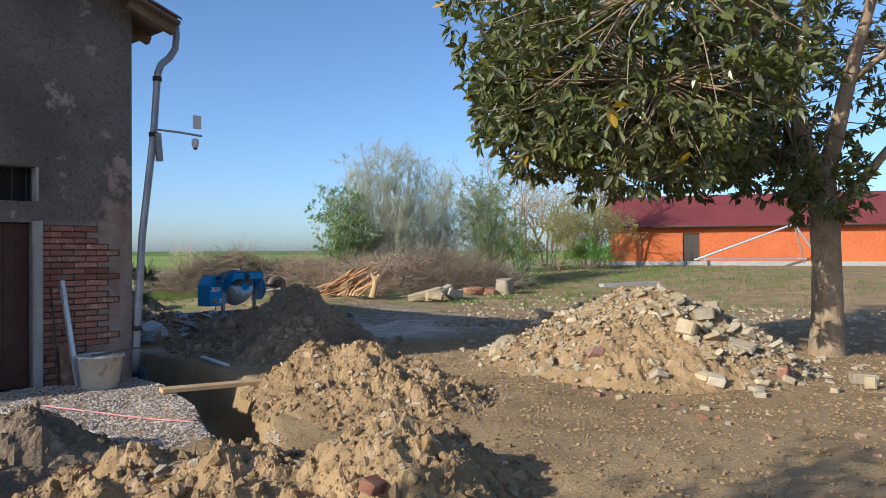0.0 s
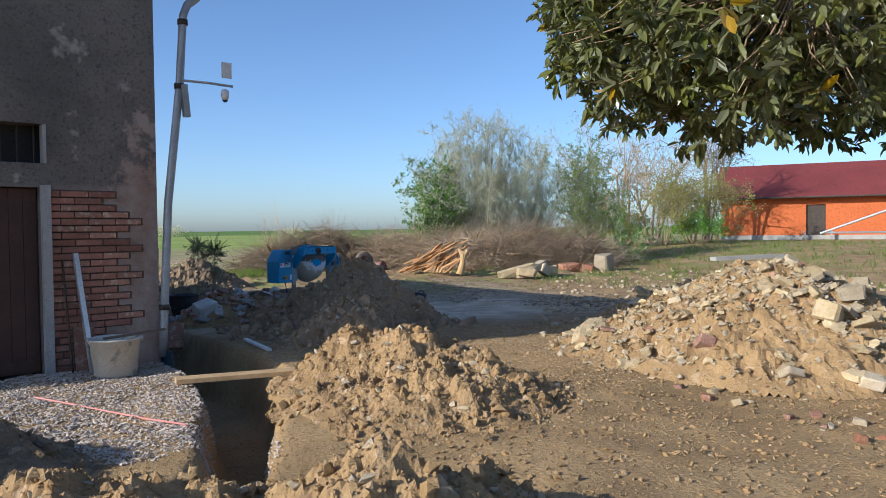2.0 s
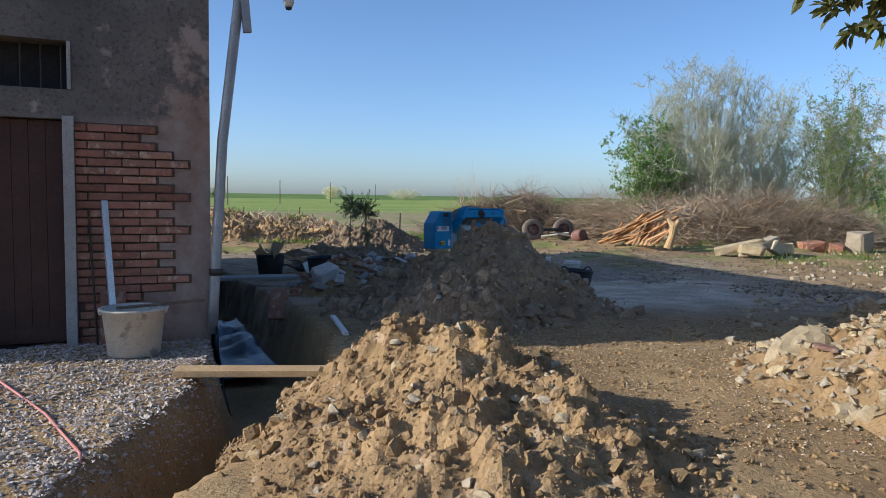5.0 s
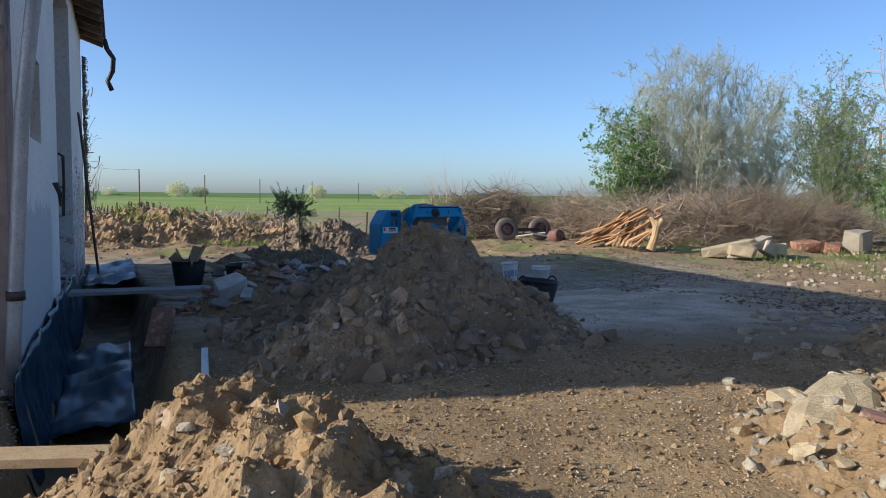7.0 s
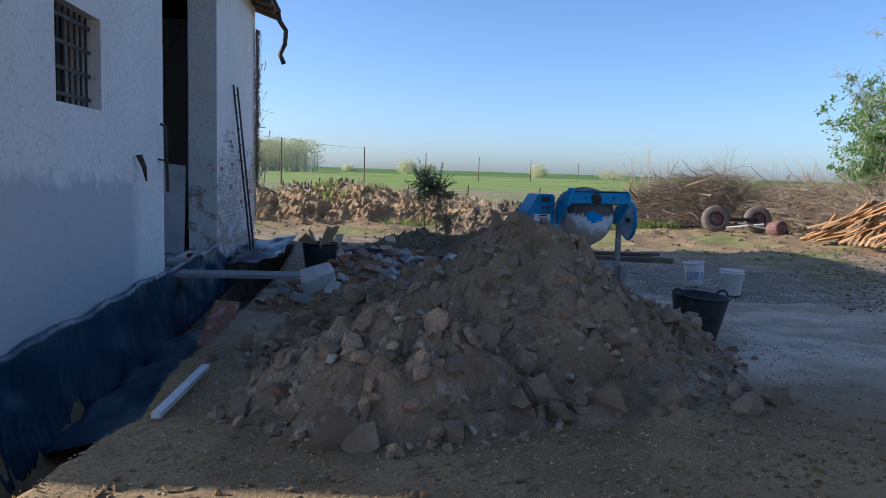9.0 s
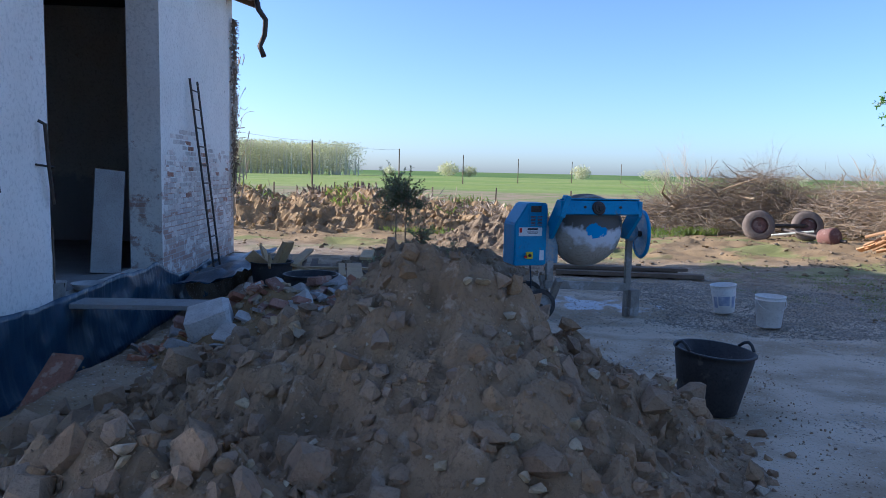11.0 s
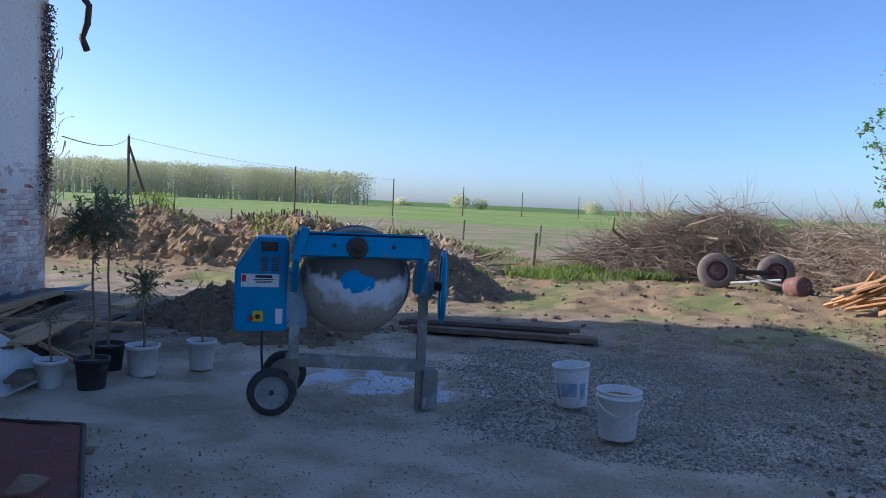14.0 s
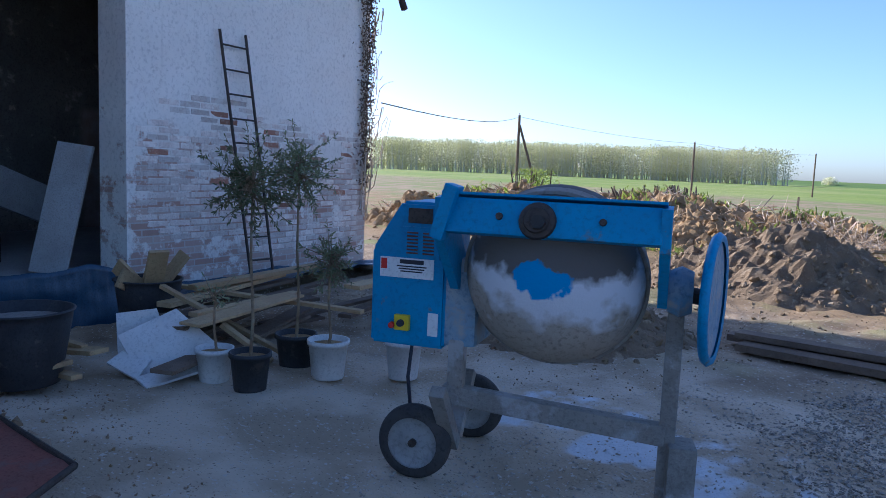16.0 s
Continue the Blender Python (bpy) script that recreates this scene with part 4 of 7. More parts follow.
ground_scatter("scattered_stones", 1500, (2.0, 16.0, 0.0, 19.0), (0.03, 0.14), BLOCKS, M["stone"], "scattered broken stones and brick bits", 35, lambda x, y: x > 2.5 + max(0.0, (y - 5) * 0.5), category="stones")
ground_scatter("yard_clods", 5200, (4.0, 10.0, 9.0, 19.5), (0.012, 0.075), LUMPS, M["darkclod"], "dark clods turned up along the yard's edge", 39, lambda x, y: nz(x * 0.5, y * 0.5, 11.0) + 0.25 * smooth01((x - 4.0) / 2.0) > 0.12, category="earth")
ground_scatter("chippings", 80, (2.2, 8.0, -2.2, 3.0), (0.02, 0.12), BLOCKS[:4], M["brickpale"], "bits of red brick and tile on the earth", 40, category="stones")
ground_scatter("field_stones", 2600, (-9, 8, 17.5, 30.0), (0.02, 0.13), LUMPS, M["darkclod"], "clods and stones along the field's edge", 36, category="stones")

# ---- things on and about the house ----
def shared(name, bm, material):
    me = bpy.data.meshes.new(name)
    bm.to_mesh(me); bm.free()
    me.materials.append(material)
    return me

# hatch window with iron bars over the door
win1 = thing("window_1", H(0.12, -1.62, 2.38), "small dark barred hatch above the door", "window", kind="structure", rz=21.4)
# black sheet behind the bars in place of the unlit room
part("pane", boxed((1.06, 0.02, 0.40), (0, 0.16, 0.198)), M["dark"], win1, "dark sheet coloured as the unlit room behind")
for i in range(7):
    bm = bmesh.new(); rod(bm, (-0.45 + i * 0.15, 0.03, 0.0), (-0.45 + i * 0.15, 0.03, 0.395), 0.009)
    part("bar", bm, M["steel"], win1)
for x in (0.515,):
    part("reveal_trim", boxed((0.03, 0.14, 0.39), (x, -0.06, 0.198), bevel=0.004), M["concrete"], win1, "pale chipped cement edge")
# brown door in a cement surround
door1 = thing("door_1", H(0.06, -1.61, 0.25), "closed dark brown wooden door in a cement frame", "door", kind="structure", rz=21.4)
part("jamb", boxed((0.085, 0.16, 1.93), (0.495, -0.055, 0.945), bevel=0.006), M["concrete"], door1, "pale cement door jamb")
part("jamb", boxed((0.085, 0.16, 1.93), (-0.495, -0.055, 0.945), bevel=0.006), M["concrete"], door1, "pale cement door jamb")
for i in range(7):
    part("board", boxed((0.124, 0.04, 1.86), (-0.378 + i * 0.126, 0.06, 0.95), bevel=0.005), M["doorwood"], door1)
part("door_rail", boxed((0.88, 0.05, 0.10), (0, 0.05, 0.10), bevel=0.005), M["doorwood"], door1)
part("threshold", boxed((1.25, 0.36, 0.10), (0, -0.14, -0.05), bevel=0.012), M["concrete"], door1, "worn cement threshold")

# downpipe leaning away from the corner, with its bends
dp = thing("downpipe", H(-0.06, 0.02, 0.3), "leaning grey zinc downpipe at the house corner", "downpipe")
inv = dp.matrix_world.inverted()
def hp(v, z, u=-0.06):
    return inv @ H(u, v, z)
bm = bmesh.new()
pipe(bm, [hp(0.56, 4.78), hp(0.57, 4.62), hp(0.555, 4.46), hp(0.47, 4.32), hp(0.36, 4.22), hp(0.315, 4.10), hp(0.30, 3.95), hp(0.255, 3.3), hp(0.10, 2.0), hp(0.02, 0.62), hp(0.005, 0.30)], 0.045, 12)
part("pipe", bm, M["zinc"], dp, smooth=True)
for v, z in ((0.252, 3.3), (0.035, 0.85), (0.305, 4.02)):
    bm = lathe([(0.046, -0.03), (0.056, -0.03), (0.056, 0.03), (0.046, 0.03)], 16, Matrix.Translation(hp(v, z)))
    part("collar", bm, M["steel"], dp, smooth=True)
# camera arm and box on the pipe
sc = thing("security_camera", H(-0.14, 0.26, 3.25), "white surveillance camera on a metal arm", "camera")
inv2 = sc.matrix_world.inverted()
bm = bmesh.new(); pipe(bm, [inv2 @ H(-0.12, 0.26, 3.36), inv2 @ H(-0.3, 0.47, 3.33), inv2 @ H(-0.46, 0.70, 3.29)], 0.014)
part("arm", bm, M["zinc"], sc)
bm = lathe([(0.0, -0.07), (0.03, -0.065), (0.045, -0.03), (0.045, 0.03), (0.02, 0.05), (0.0, 0.05)], 16, Matrix.Translation(inv2 @ H(-0.45, 0.61, 3.20)))
part("camera_dome", bm, M["whiteplastic"], sc, smooth=True)
bm = lathe([(0.0, -0.095), (0.025, -0.085), (0.03, -0.07)], 12, Matrix.Translation(inv2 @ H(-0.45, 0.61, 3.20)))
part("lens", bm, M["ink"], sc)
part("antenna_panel", boxed((0.11, 0.025, 0.17), tuple(inv2 @ H(-0.46, 0.63, 3.46)), rz=21, bevel=0.006), M["whiteplastic"], sc, "pale flat panel")
part("junction_box", boxed((0.07, 0.07, 0.36), tuple(inv2 @ H(-0.10, 0.30, 3.14)), rz=21, rx=0, ry=-5, bevel=0.008), M["zinc"], sc, "narrow grey metal box")

# hopper remains of the far gutter
fp = thing("broken_downpipe", H(LEN, 0.45, 4.3), "short bent remnant of a dark downpipe under the eaves", "downpipe")
inv3 = fp.matrix_world.inverted()
bm = bmesh.new(); pipe(bm, [inv3 @ H(LEN - 0.1, 0.46, 4.68), inv3 @ H(LEN - 0.1, 0.50, 4.5), inv3 @ H(LEN - 0.05, 0.62, 4.32), inv3 @ H(LEN - 0.05, 0.60, 4.05), inv3 @ H(LEN, 0.50, 3.85), inv3 @ H(LEN, 0.58, 3.66)], 0.05, 10)
part("pipe", bm, M["steel"], fp, smooth=True)

# barred window in the white wall
win2 = thing("window_2", H((GRILLE[0] + GRILLE[1]) / 2, -0.16, GRILLE[2]), "unglazed window behind rusty iron bars", "window", kind="structure", rz=111.4)
gw, gh = GRILLE[1] - GRILLE[0], GRILLE[3] - GRILLE[2]
# no glass here: a black sheet stands in for the room's darkness
part("dark_pane", boxed((gw, 0.02, gh), (0, 0.14, gh / 2)), M["dark"], win2, "dark sheet coloured as the unlit room behind")
for i in range(8):
    x = -gw / 2 + 0.06 + i * (gw - 0.12) / 7
    bm = bmesh.new(); rod(bm, (x, -0.06, 0), (x, -0.06, gh), 0.010)
    part("bar", bm, M["steel"], win2)
for i in range(4):
    z = 0.08 + i * (gh - 0.16) / 3
    part("cross_bar", boxed((gw, 0.008, 0.03), (0, -0.072, z)), M["steel"], win2)

# iron hooks and fittings beside the doorway
hk = thing("wall_hook", H(4.3, 0.03, 1.95), "rusty bent iron bar hanging on the wall", "iron hook")
inv4 = hk.matrix_world.inverted()
bm = bmesh.new(); pipe(bm, [inv4 @ H(4.20, 0.02, 1.96), inv4 @ H(4.22, 0.07, 1.93), inv4 @ H(4.26, 0.07, 1.6), inv4 @ H(4.38, 0.05, 1.23)], [0.014, 0.018, 0.016, 0.018])
part("bar", bm, M["steel"], hk)
bm = bmesh.new(); rod(bm, inv4 @ H(4.16, 0.01, 1.58), inv4 @ H(4.36, 0.07, 1.56), 0.01)
part("cross_pin", bm, M["steel"], hk)
hb = thing("wall_fitting", H(3.35, 0.02, 1.6), "small rusty fitting with a stain on the wall", "iron hook")
bm = bmesh.new(); pipe(bm, [(0, 0, 0), (0.03, 0.0, 0.0), (0.05, 0.04, -0.1), (0.03, 0.10, -0.24)], [0.012, 0.03, 0.024, 0.01])
part("tongue", bm, M["steel"], hb)

# ladder
ld = thing("ladder", H(9.17, 0.30, 0.03), "narrow dark steel ladder leaning on the white wall", "ladder")
inv5 = ld.matrix_world.inverted()
ft, tp = [(8.98, 0.30, 0.06), (9.36, 0.30, 0.05)], [(8.70, 0.05, 2.88), (9.10, 0.05, 2.88)]
for a, b in zip(ft, tp):
    bm = bmesh.new(); rod(bm, inv5 @ H(*a), inv5 @ H(*b), 0.017)
    part("rail", bm, M["steel"], ld)
for i in range(10):
    t = 0.07 + i * 0.097
    bm = bmesh.new()
    p, q = [Vector(f) + (Vector(g) - Vector(f)) * t for f, g in zip(ft, tp)]
    rod(bm, inv5 @ H(*p), inv5 @ H(*q), 0.011)
    part("rung", bm, M["steel"], ld)

# black dimpled sheet against the footing
def membrane():
    vs, fs = [], []
    nu, nv = 260, 14
    for i in range(nu + 1):
        u = -0.25 + i * (10.9 / nu)
        edge = 0.36 + 0.05 * nz(u * 1.3, 2.0) - 0.30 * smooth01((u - 7) / 1.2)
        for j in range(nv + 1):
            t = j / nv
            z = edge - t * (edge + 0.42)
            v = 0.03 + 0.10 * t * t + 0.035 * nz(u * 2.2, t * 2.5, 6.0) + 0.012 * math.sin(u * 90) * (0.5 + 0.5 * nz(u, t * 3, 3.0))
            if 4.42 < u < 7.5:
                v += 0.02
            vs.append(H(u, max(v, 0.015), z))
    for i in range(nu):
        for j in range(nv):
            a = i * (nv + 1) + j
            fs.append((a, a + nv + 1, a + nv + 2, a + 1))
    me = bpy.data.meshes.new("damp_proof_sheet")
    me.from_pydata([v[:] for v in vs], [], fs)
    ob = from_mesh("damp_proof_sheet", me, M["membrane"], smooth=True)
    md = ob.modifiers.new("thick", 'SOLIDIFY')
    md.thickness = 0.006
    return tagged(ob, "crumpled black dimpled damp proof sheet along the footing", "plastic sheet")
membrane()
def sheet_fold(u0, u1, v0, v1, z, seed, label):
    """A loose fold of the same sheet lying in the trench."""
    vs, fs, n = [], [], 24
    for i in range(n + 1):
        for j in range(n + 1):
            u, v = u0 + (u1 - u0) * i / n, v0 + (v1 - v0) * j / n
            p = H(u, v, 0)
            vs.append((p.x, p.y, max(ground(p.x, p.y) + 0.02, z + 0.10 * nz(u * 2, v * 2, seed) + 0.12 * (v - v0) / (v1 - v0))))
    for i in range(n):
        for j in range(n):
            a = i * (n + 1) + j
            fs.append((a, a + n + 1, a + n + 2, a + 1))
    me = bpy.data.meshes.new("plastic_sheet")
    me.from_pydata(vs, [], fs)
    ob = from_mesh("plastic_sheet", me, M["membrane"], smooth=True)
    md = ob.modifiers.new("thick", 'SOLIDIFY')
    md.thickness = 0.006
    return tagged(ob, label, "plastic sheet")
sheet_fold(0.8, 4.2, 0.12, 0.75, -0.38, 3.0, "loose fold of black sheet in the trench")
sheet_fold(7.6, 11.2, 0.10, 0.9, 0.0, 5.0, "black sheet lying along the wall's foot")

def plank(name, a, b, w, th, material, label, category="plank", roll=0.0, group=""):
    """A sawn board from a to b (centres of its ends)."""
    a, b = Vector(a), Vector(b)
    d = b - a
    q = d.to_track_quat('X', 'Z')
    bm = bmesh.new()
    box(bm, (d.length, w, th), None, min(0.004, th * 0.2))
    for v in bm.verts:
        v.co.z += 0.006 * math.sin(v.co.x * 3 / d.length)
    me = bpy.data.meshes.new(name)
    bm.to_mesh(me); bm.free()
    me.materials.append(material)
    ob = new(name, me)
    ob.matrix_world = Matrix.Translation((a + b) / 2) @ q.to_matrix().to_4x4() @ Matrix.Rotation(roll, 4, 'X')
    return tagged(ob, label, category, group)
plank("plank", (-1.78, 4.10, 0.30), (-0.58, 4.22, 0.27), 0.18, 0.045, M["wood"], "new pale plank bridging the trench")
plank("scaffold_board", H(4.75, 0.0, 0.265), H(4.72, 1.75, 0.25), 0.36, 0.045, M["concrete"], "grey scaffold board bridging the trench to the doorway")
# props and boards leaning on the brick
def leaning(name, f, t, size, material, label, category, roll=0.0):
    return plank(name, H(*f), H(*t), size[0], size[1], material, label, category, roll)
leaning("aluminium_prop", (-0.30, -0.78, 0.26), (-0.03, -0.86, 1.47), (0.05, 0.04), M["alu"], "bright aluminium straightedge leaning on the wall", "straightedge")
leaning("board", (-0.16, -0.80, 0.26), (-0.04, -0.80, 0.72), (0.20, 0.02), M["brickpale"], "reddish clay slab leaning on the wall", "clay slab")
leaning("iron_rod", (-0.12, -0.92, 0.26), (-0.03, -0.98, 1.40), (0.015, 0.015), M["steel"], "thin rusty iron rod leaning on the wall", "rod")
bm = lathe([(0.0, 0.0), (0.185, 0.0), (0.195, 0.01), (0.236, 0.355), (0.256, 0.358), (0.256, 0.375), (0.23, 0.375), (0.185, 0.03), (0.0, 0.03)], 40)
tub1 = thing("mortar_tub", (*H(-0.55, -0.64, 0).xy, 0.26), "dusty grey plastic mortar tub on gravel", "tub")
part("body", bm, M["tubgrey"], tub1, smooth=True)
for a in (0.3, 3.44):
    bm = bmesh.new(); pipe(bm, [(0.25 * math.cos(a + k * 0.16), 0.25 * math.sin(a + k * 0.16), 0.34 + 0.03 * math.sin((k + 2) * 0.8)) for k in range(-2, 3)], 0.012)
    part("handle", bm, M["tubgrey"], tub1)
plank("trowel_board", H(-0.62, -0.76, 0.648), H(-0.42, -0.10, 0.645), 0.05, 0.02, M["oldwood"], "narrow lath laid across the tub", "lath")
# red hose over the gravel
hose = bmesh.new()
pipe(hose, [(x, y, ground(x, y) + 0.02) for x, y in ((-2.9, 3.9), (-2.6, 3.6), (-2.25, 3.25), (-1.95, 2.85), (-1.7, 2.5), (-1.58, 2.2), (-1.52, 1.9), (-1.5, 1.72))], 0.008, 8)
tagged(part("hose", hose, mat("pink_hose", (0.55, 0.24, 0.22), (0.48, 0.2, 0.19), 4, 30, 0.5, 0.0, fine_amt=0)), "thin pinkish red hose lying over gravel", "hose")
# bent iron bar and a red brick on the spoil ridge
bm = bmesh.new()
pipe(bm, [(-1.06, 0.50, top2(-1.06, 0.50) - 0.02), (-1.0, 0.52, top2(-1.0, 0.5) + 0.05), (-0.86, 0.58, 0.53), (-0.73, 0.63, 0.55), (-0.68, 0.62, 0.50), (-0.69, 0.60, 0.40), (-0.70, 0.60, 0.28)], 0.011, 8)
tagged(part("iron_bar", bm, M["steel"]), "bent rusty iron bar stuck in the spoil", "iron bar")
lone("red_brick", (-1.22, -0.66, top2(-1.22, -0.66)), (0.20, 0.11, 0.07), (12, 8, 40), BR[2], "broken red brick on the dug ridge", "brick")
# plastic offcut on the bank
plank("plastic_offcut", (-0.75, 5.66, 0.28), (-0.97, 6.45, 0.30), 0.05, 0.03, M["whiteplastic"], "white plastic trim offcut lying on earth", "offcut")
plank("tile_edge", H(2.0, 0.95, 0.05), H(2.35, 1.05, 0.36), 0.22, 0.03, M["brickpale"], "broken clay slab standing in the trench edge", "clay slab")

# inside the doorway
bk = thing("bucket", H(4.9, -0.22, 0.218), "small white plastic bucket in the doorway", "bucket")
part("body", lathe([(0, 0), (0.095, 0), (0.12, 0.22), (0.125, 0.22), (0.112, 0.215), (0.09, 0.01), (0, 0.01)], 28), M["whiteplastic"], bk, smooth=True)
bm = bmesh.new(); pipe(bm, [(0.12 * math.cos(a), 0.02, 0.21 - 0.1 * math.sin(a)) for a in np.linspace(0, math.pi, 9)], 0.004, 6)
part("bail", bm, M["steel"], bk)
part("stick", rod(bmesh.new(), (0.02, 0, 0.05), (-0.02, 0.03, 0.75), 0.008), M["oldwood"], bk, "thin wooden stick")
rb = thing("red_bowl", H(6.7, -0.18, 0.218), "small red plastic bowl upturned on the sill", "bowl")
part("body", lathe([(0, 0.045), (0.085, 0.045), (0.10, 0.0), (0.09, 0.0)][::-1], 24), M["red"], rb, smooth=True)
plank("leaning_slab", H(7.02, -0.56, 0.22), H(7.40, -0.62, 1.52), 0.36, 0.05, M["concrete"], "pale board leaning inside the doorway", "board", 0.4)
plank("stair_stringer", H(4.6, -2.2, 2.25), H(8.2, -2.4, 0.75), 0.12, 0.45, M["concrete"], "sloping concrete stair stringer inside", "stair")
sk = thing("cement_sack", H(6.0, -0.95, 0.218), "half-open pale cement sack inside the doorway", "sack")
bm = bmesh.new()
bmesh.ops.create_icosphere(bm, subdivisions=3, radius=0.5)
for v in bm.verts:
    v.co = Vector((v.co.x * 0.5, v.co.y * 0.38, max(v.co.z, -0.42) * 0.55 + 0.23))
    v.co *= 1 + 0.12 * noise.noise(v.co * 6)
part("body", bm, M["tubgrey"], sk, smooth=True)
for i in range(5):
    plank("prop", H(4.7 + i * 0.45, -3.2, 0.22), H(4.75 + i * 0.45, -3.25, 1.6 + 0.1 * (i % 2)), 0.07, 0.07, M["oldwood"], "dark timber prop standing inside the house", "prop", group="props inside")
rw = thing("red_workbench", H(6.95, -1.75, 0.218), "red metal bench on thin legs inside the house", "workbench", rz=21.4)
part("top_box", boxed((0.30, 0.42, 0.12), (0, 0, 0.78), bevel=0.02), M["red"], rw)
for x, y in ((-0.14, -0.2), (0.14, -0.2), (-0.14, 0.2), (0.14, 0.2)):
    part("leg", rod(bmesh.new(), (x, y, 0), (x, y, 0.72), 0.014), M["steel"], rw)
fx = thing("flat_basin", H(5.7, -0.2, 0.218), "shallow white plastic basin on the sill", "basin")
part("body", lathe([(0, 0.02), (0.12, 0.03), (0.19, 0.09), (0.2, 0.09), (0.13, 0.0), (0, 0.0)], 28), M["whiteplastic"], fx, smooth=True)

# dry vine up the far corner
def vine():
    rnd = random.Random(4)
    e = thing("dry_vine", H(LEN, 0.05, 0.2), "dry leafless vine clinging to the house corner", "vine")
    inv = e.matrix_world.inverted()
    bm = bmesh.new()
    for k in range(44):
        z, v, u = rnd.uniform(0.6, 3.2), rnd.uniform(-0.1, 0.06), LEN + rnd.uniform(-0.25, 0.05)
        pts = [inv @ H(u, max(v, 0.02), z)]
        out = 0.0
        wild = rnd.random() < 0.4
        for s in range(rnd.randint(4, 8)):
            z += rnd.uniform(-0.02, 0.22)
            out += rnd.uniform(-0.03, 0.10) if wild else rnd.uniform(-0.02, 0.02)
            u += rnd.uniform(-0.03, 0.05)
            pts.append(inv @ H(u, 0.04 + max(out, -0.02), min(z, 3.6) + 0.1 * math.sin(s * 1.3)))
        pipe(bm, pts, rnd.uniform(0.004, 0.012), 5)
    part("stem_growth", bm, M["twig"], e)["kind"] = "stuff"
    items = []
    for k in range(1900):
        z = 1.1 + 3.2 * rnd.random() ** 0.8
        items.append((inv @ H(min(LEN + 0.06, LEN + rnd.gauss(-0.11, 0.09)), 0.03 + abs(rnd.gauss(0, 0.035)), z), (0.035, 0.045, 0.02), (rnd.uniform(0, 6), rnd.uniform(0, 6), 0)))
    part_ = scatter("withered_leaves", items, CRUMBS, M["oldwood"], e, "withered brown leaves")
    part_["kind"] = "stuff"
vine()

# ---- the yard: mixer, pots, buckets, boards ----
def mixer():
    e = thing("cement_mixer", (0.91, 12.80, -0.01), "blue cement mixer crusted with grey mortar", "cement mixer", rz=32.4)
    # motor housing with a sloping shoulder
    bm = bmesh.new()
    prof = [(-0.905, 0.60), (-0.53, 0.60), (-0.53, 1.29), (-0.76, 1.29), (-0.905, 1.06)]
    fr = [bm.verts.new((x, -0.02, z)) for x, z in prof]
    bk_ = [bm.verts.new((x, 0.36, z)) for x, z in prof]
    bm.faces.new(fr); bm.faces.new(bk_[::-1])
    for i in range(5):
        bm.faces.new((fr[i], bk_[i], bk_[(i + 1) % 5], fr[(i + 1) % 5]))
    bmesh.ops.recalc_face_normals(bm, faces=bm.faces)
    bmesh.ops.bevel(bm, geom=list(bm.edges), offset=0.014, segments=2, affect='EDGES')
    hs = part("motor_housing", bm, M["blue"], e, "blue sheet metal housing with louvres")
    for c in (-0.70, -0.62):
        for i in range(7):
            part("louvre", boxed((0.055, 0.010, 0.005), (c, -0.025, 1.145 - i * 0.016), rx=30), M["rust"], hs)
    part("badge", boxed((0.12, 0.004, 0.07), (-0.665, -0.0235, 1.225)), M["steel"], hs, "grey rating plate")
    lb = part("sticker", boxed((0.27, 0.003, 0.095), (-0.725, -0.0245, 0.975)), M["paper"], hs, "white paper sticker with dark lettering")
    part("lettering", boxed((0.12, 0.002, 0.02), (-0.70, -0.0262, 1.005)), M["ink"], lb)
    for i in range(3):
        part("lettering", boxed((0.15 - 0.02 * i, 0.002, 0.006), (-0.70, -0.0262, 0.983 - i * 0.012)), M["ink"], lb)
    part("logo", boxed((0.03, 0.002, 0.05), (-0.84, -0.0262, 0.99)), M["red"], lb)
    sw = part("switch", boxed((0.075, 0.03, 0.075), (-0.735, -0.035, 0.715), bevel=0.008), M["yellow"], hs, "yellow power switch")
    part("button", lathe([(0, 0.02), (0.016, 0.018), (0.018, 0.0)], 14, pose(-0.735, -0.052, 0.715, 90)), M["ink"], sw)
    part("red_button", lathe([(0, 0.02), (0.014, 0.018), (0.016, 0.0)], 14, pose(-0.782, -0.045, 0.70, 90)), M["red"], sw)
    part("sheet_label", boxed((0.05, 0.003, 0.11), (-0.585, -0.0235, 0.715)), M["paper"], hs, "small pale notice")
    part("gear_cover", boxed((0.16, 0.42, 0.42), (-0.46, 0.20, 0.83), bevel=0.03), M["bluegrey"], e, "mortar-caked gear cover")
    bm = bmesh.new(); pipe(bm, [(-0.70, 0.02, 0.60), (-0.70, -0.02, 0.45), (-0.69, 0.0, 0.30), (-0.695, 0.01, 0.20)], 0.009)
    part("power_cable", bm, M["ink"], e)
    # drum, its bottom towards the yoke, mouth beyond
    tilt = pose(-0.03, 0.02, 0.98, 90 + 14, 0, 0) @ pose(0, 0, 0, 180)
    pr = [(0.0, -0.26), (0.12, -0.255), (0.24, -0.22), (0.34, -0.15), (0.395, -0.05), (0.405, 0.06), (0.40, 0.14), (0.36, 0.26), (0.30, 0.38), (0.25, 0.46), (0.26, 0.47), (0.235, 0.46), (0.29, 0.37), (0.35, 0.25), (0.385, 0.10), (0.37, -0.04), (0.2, -0.2), (0.0, -0.23)]
    dr = part("drum", lathe(pr, 48, tilt), drum_paint(), e, "mortar-crusted mixing drum with bare blue patch and painted yoke shade", smooth=True)
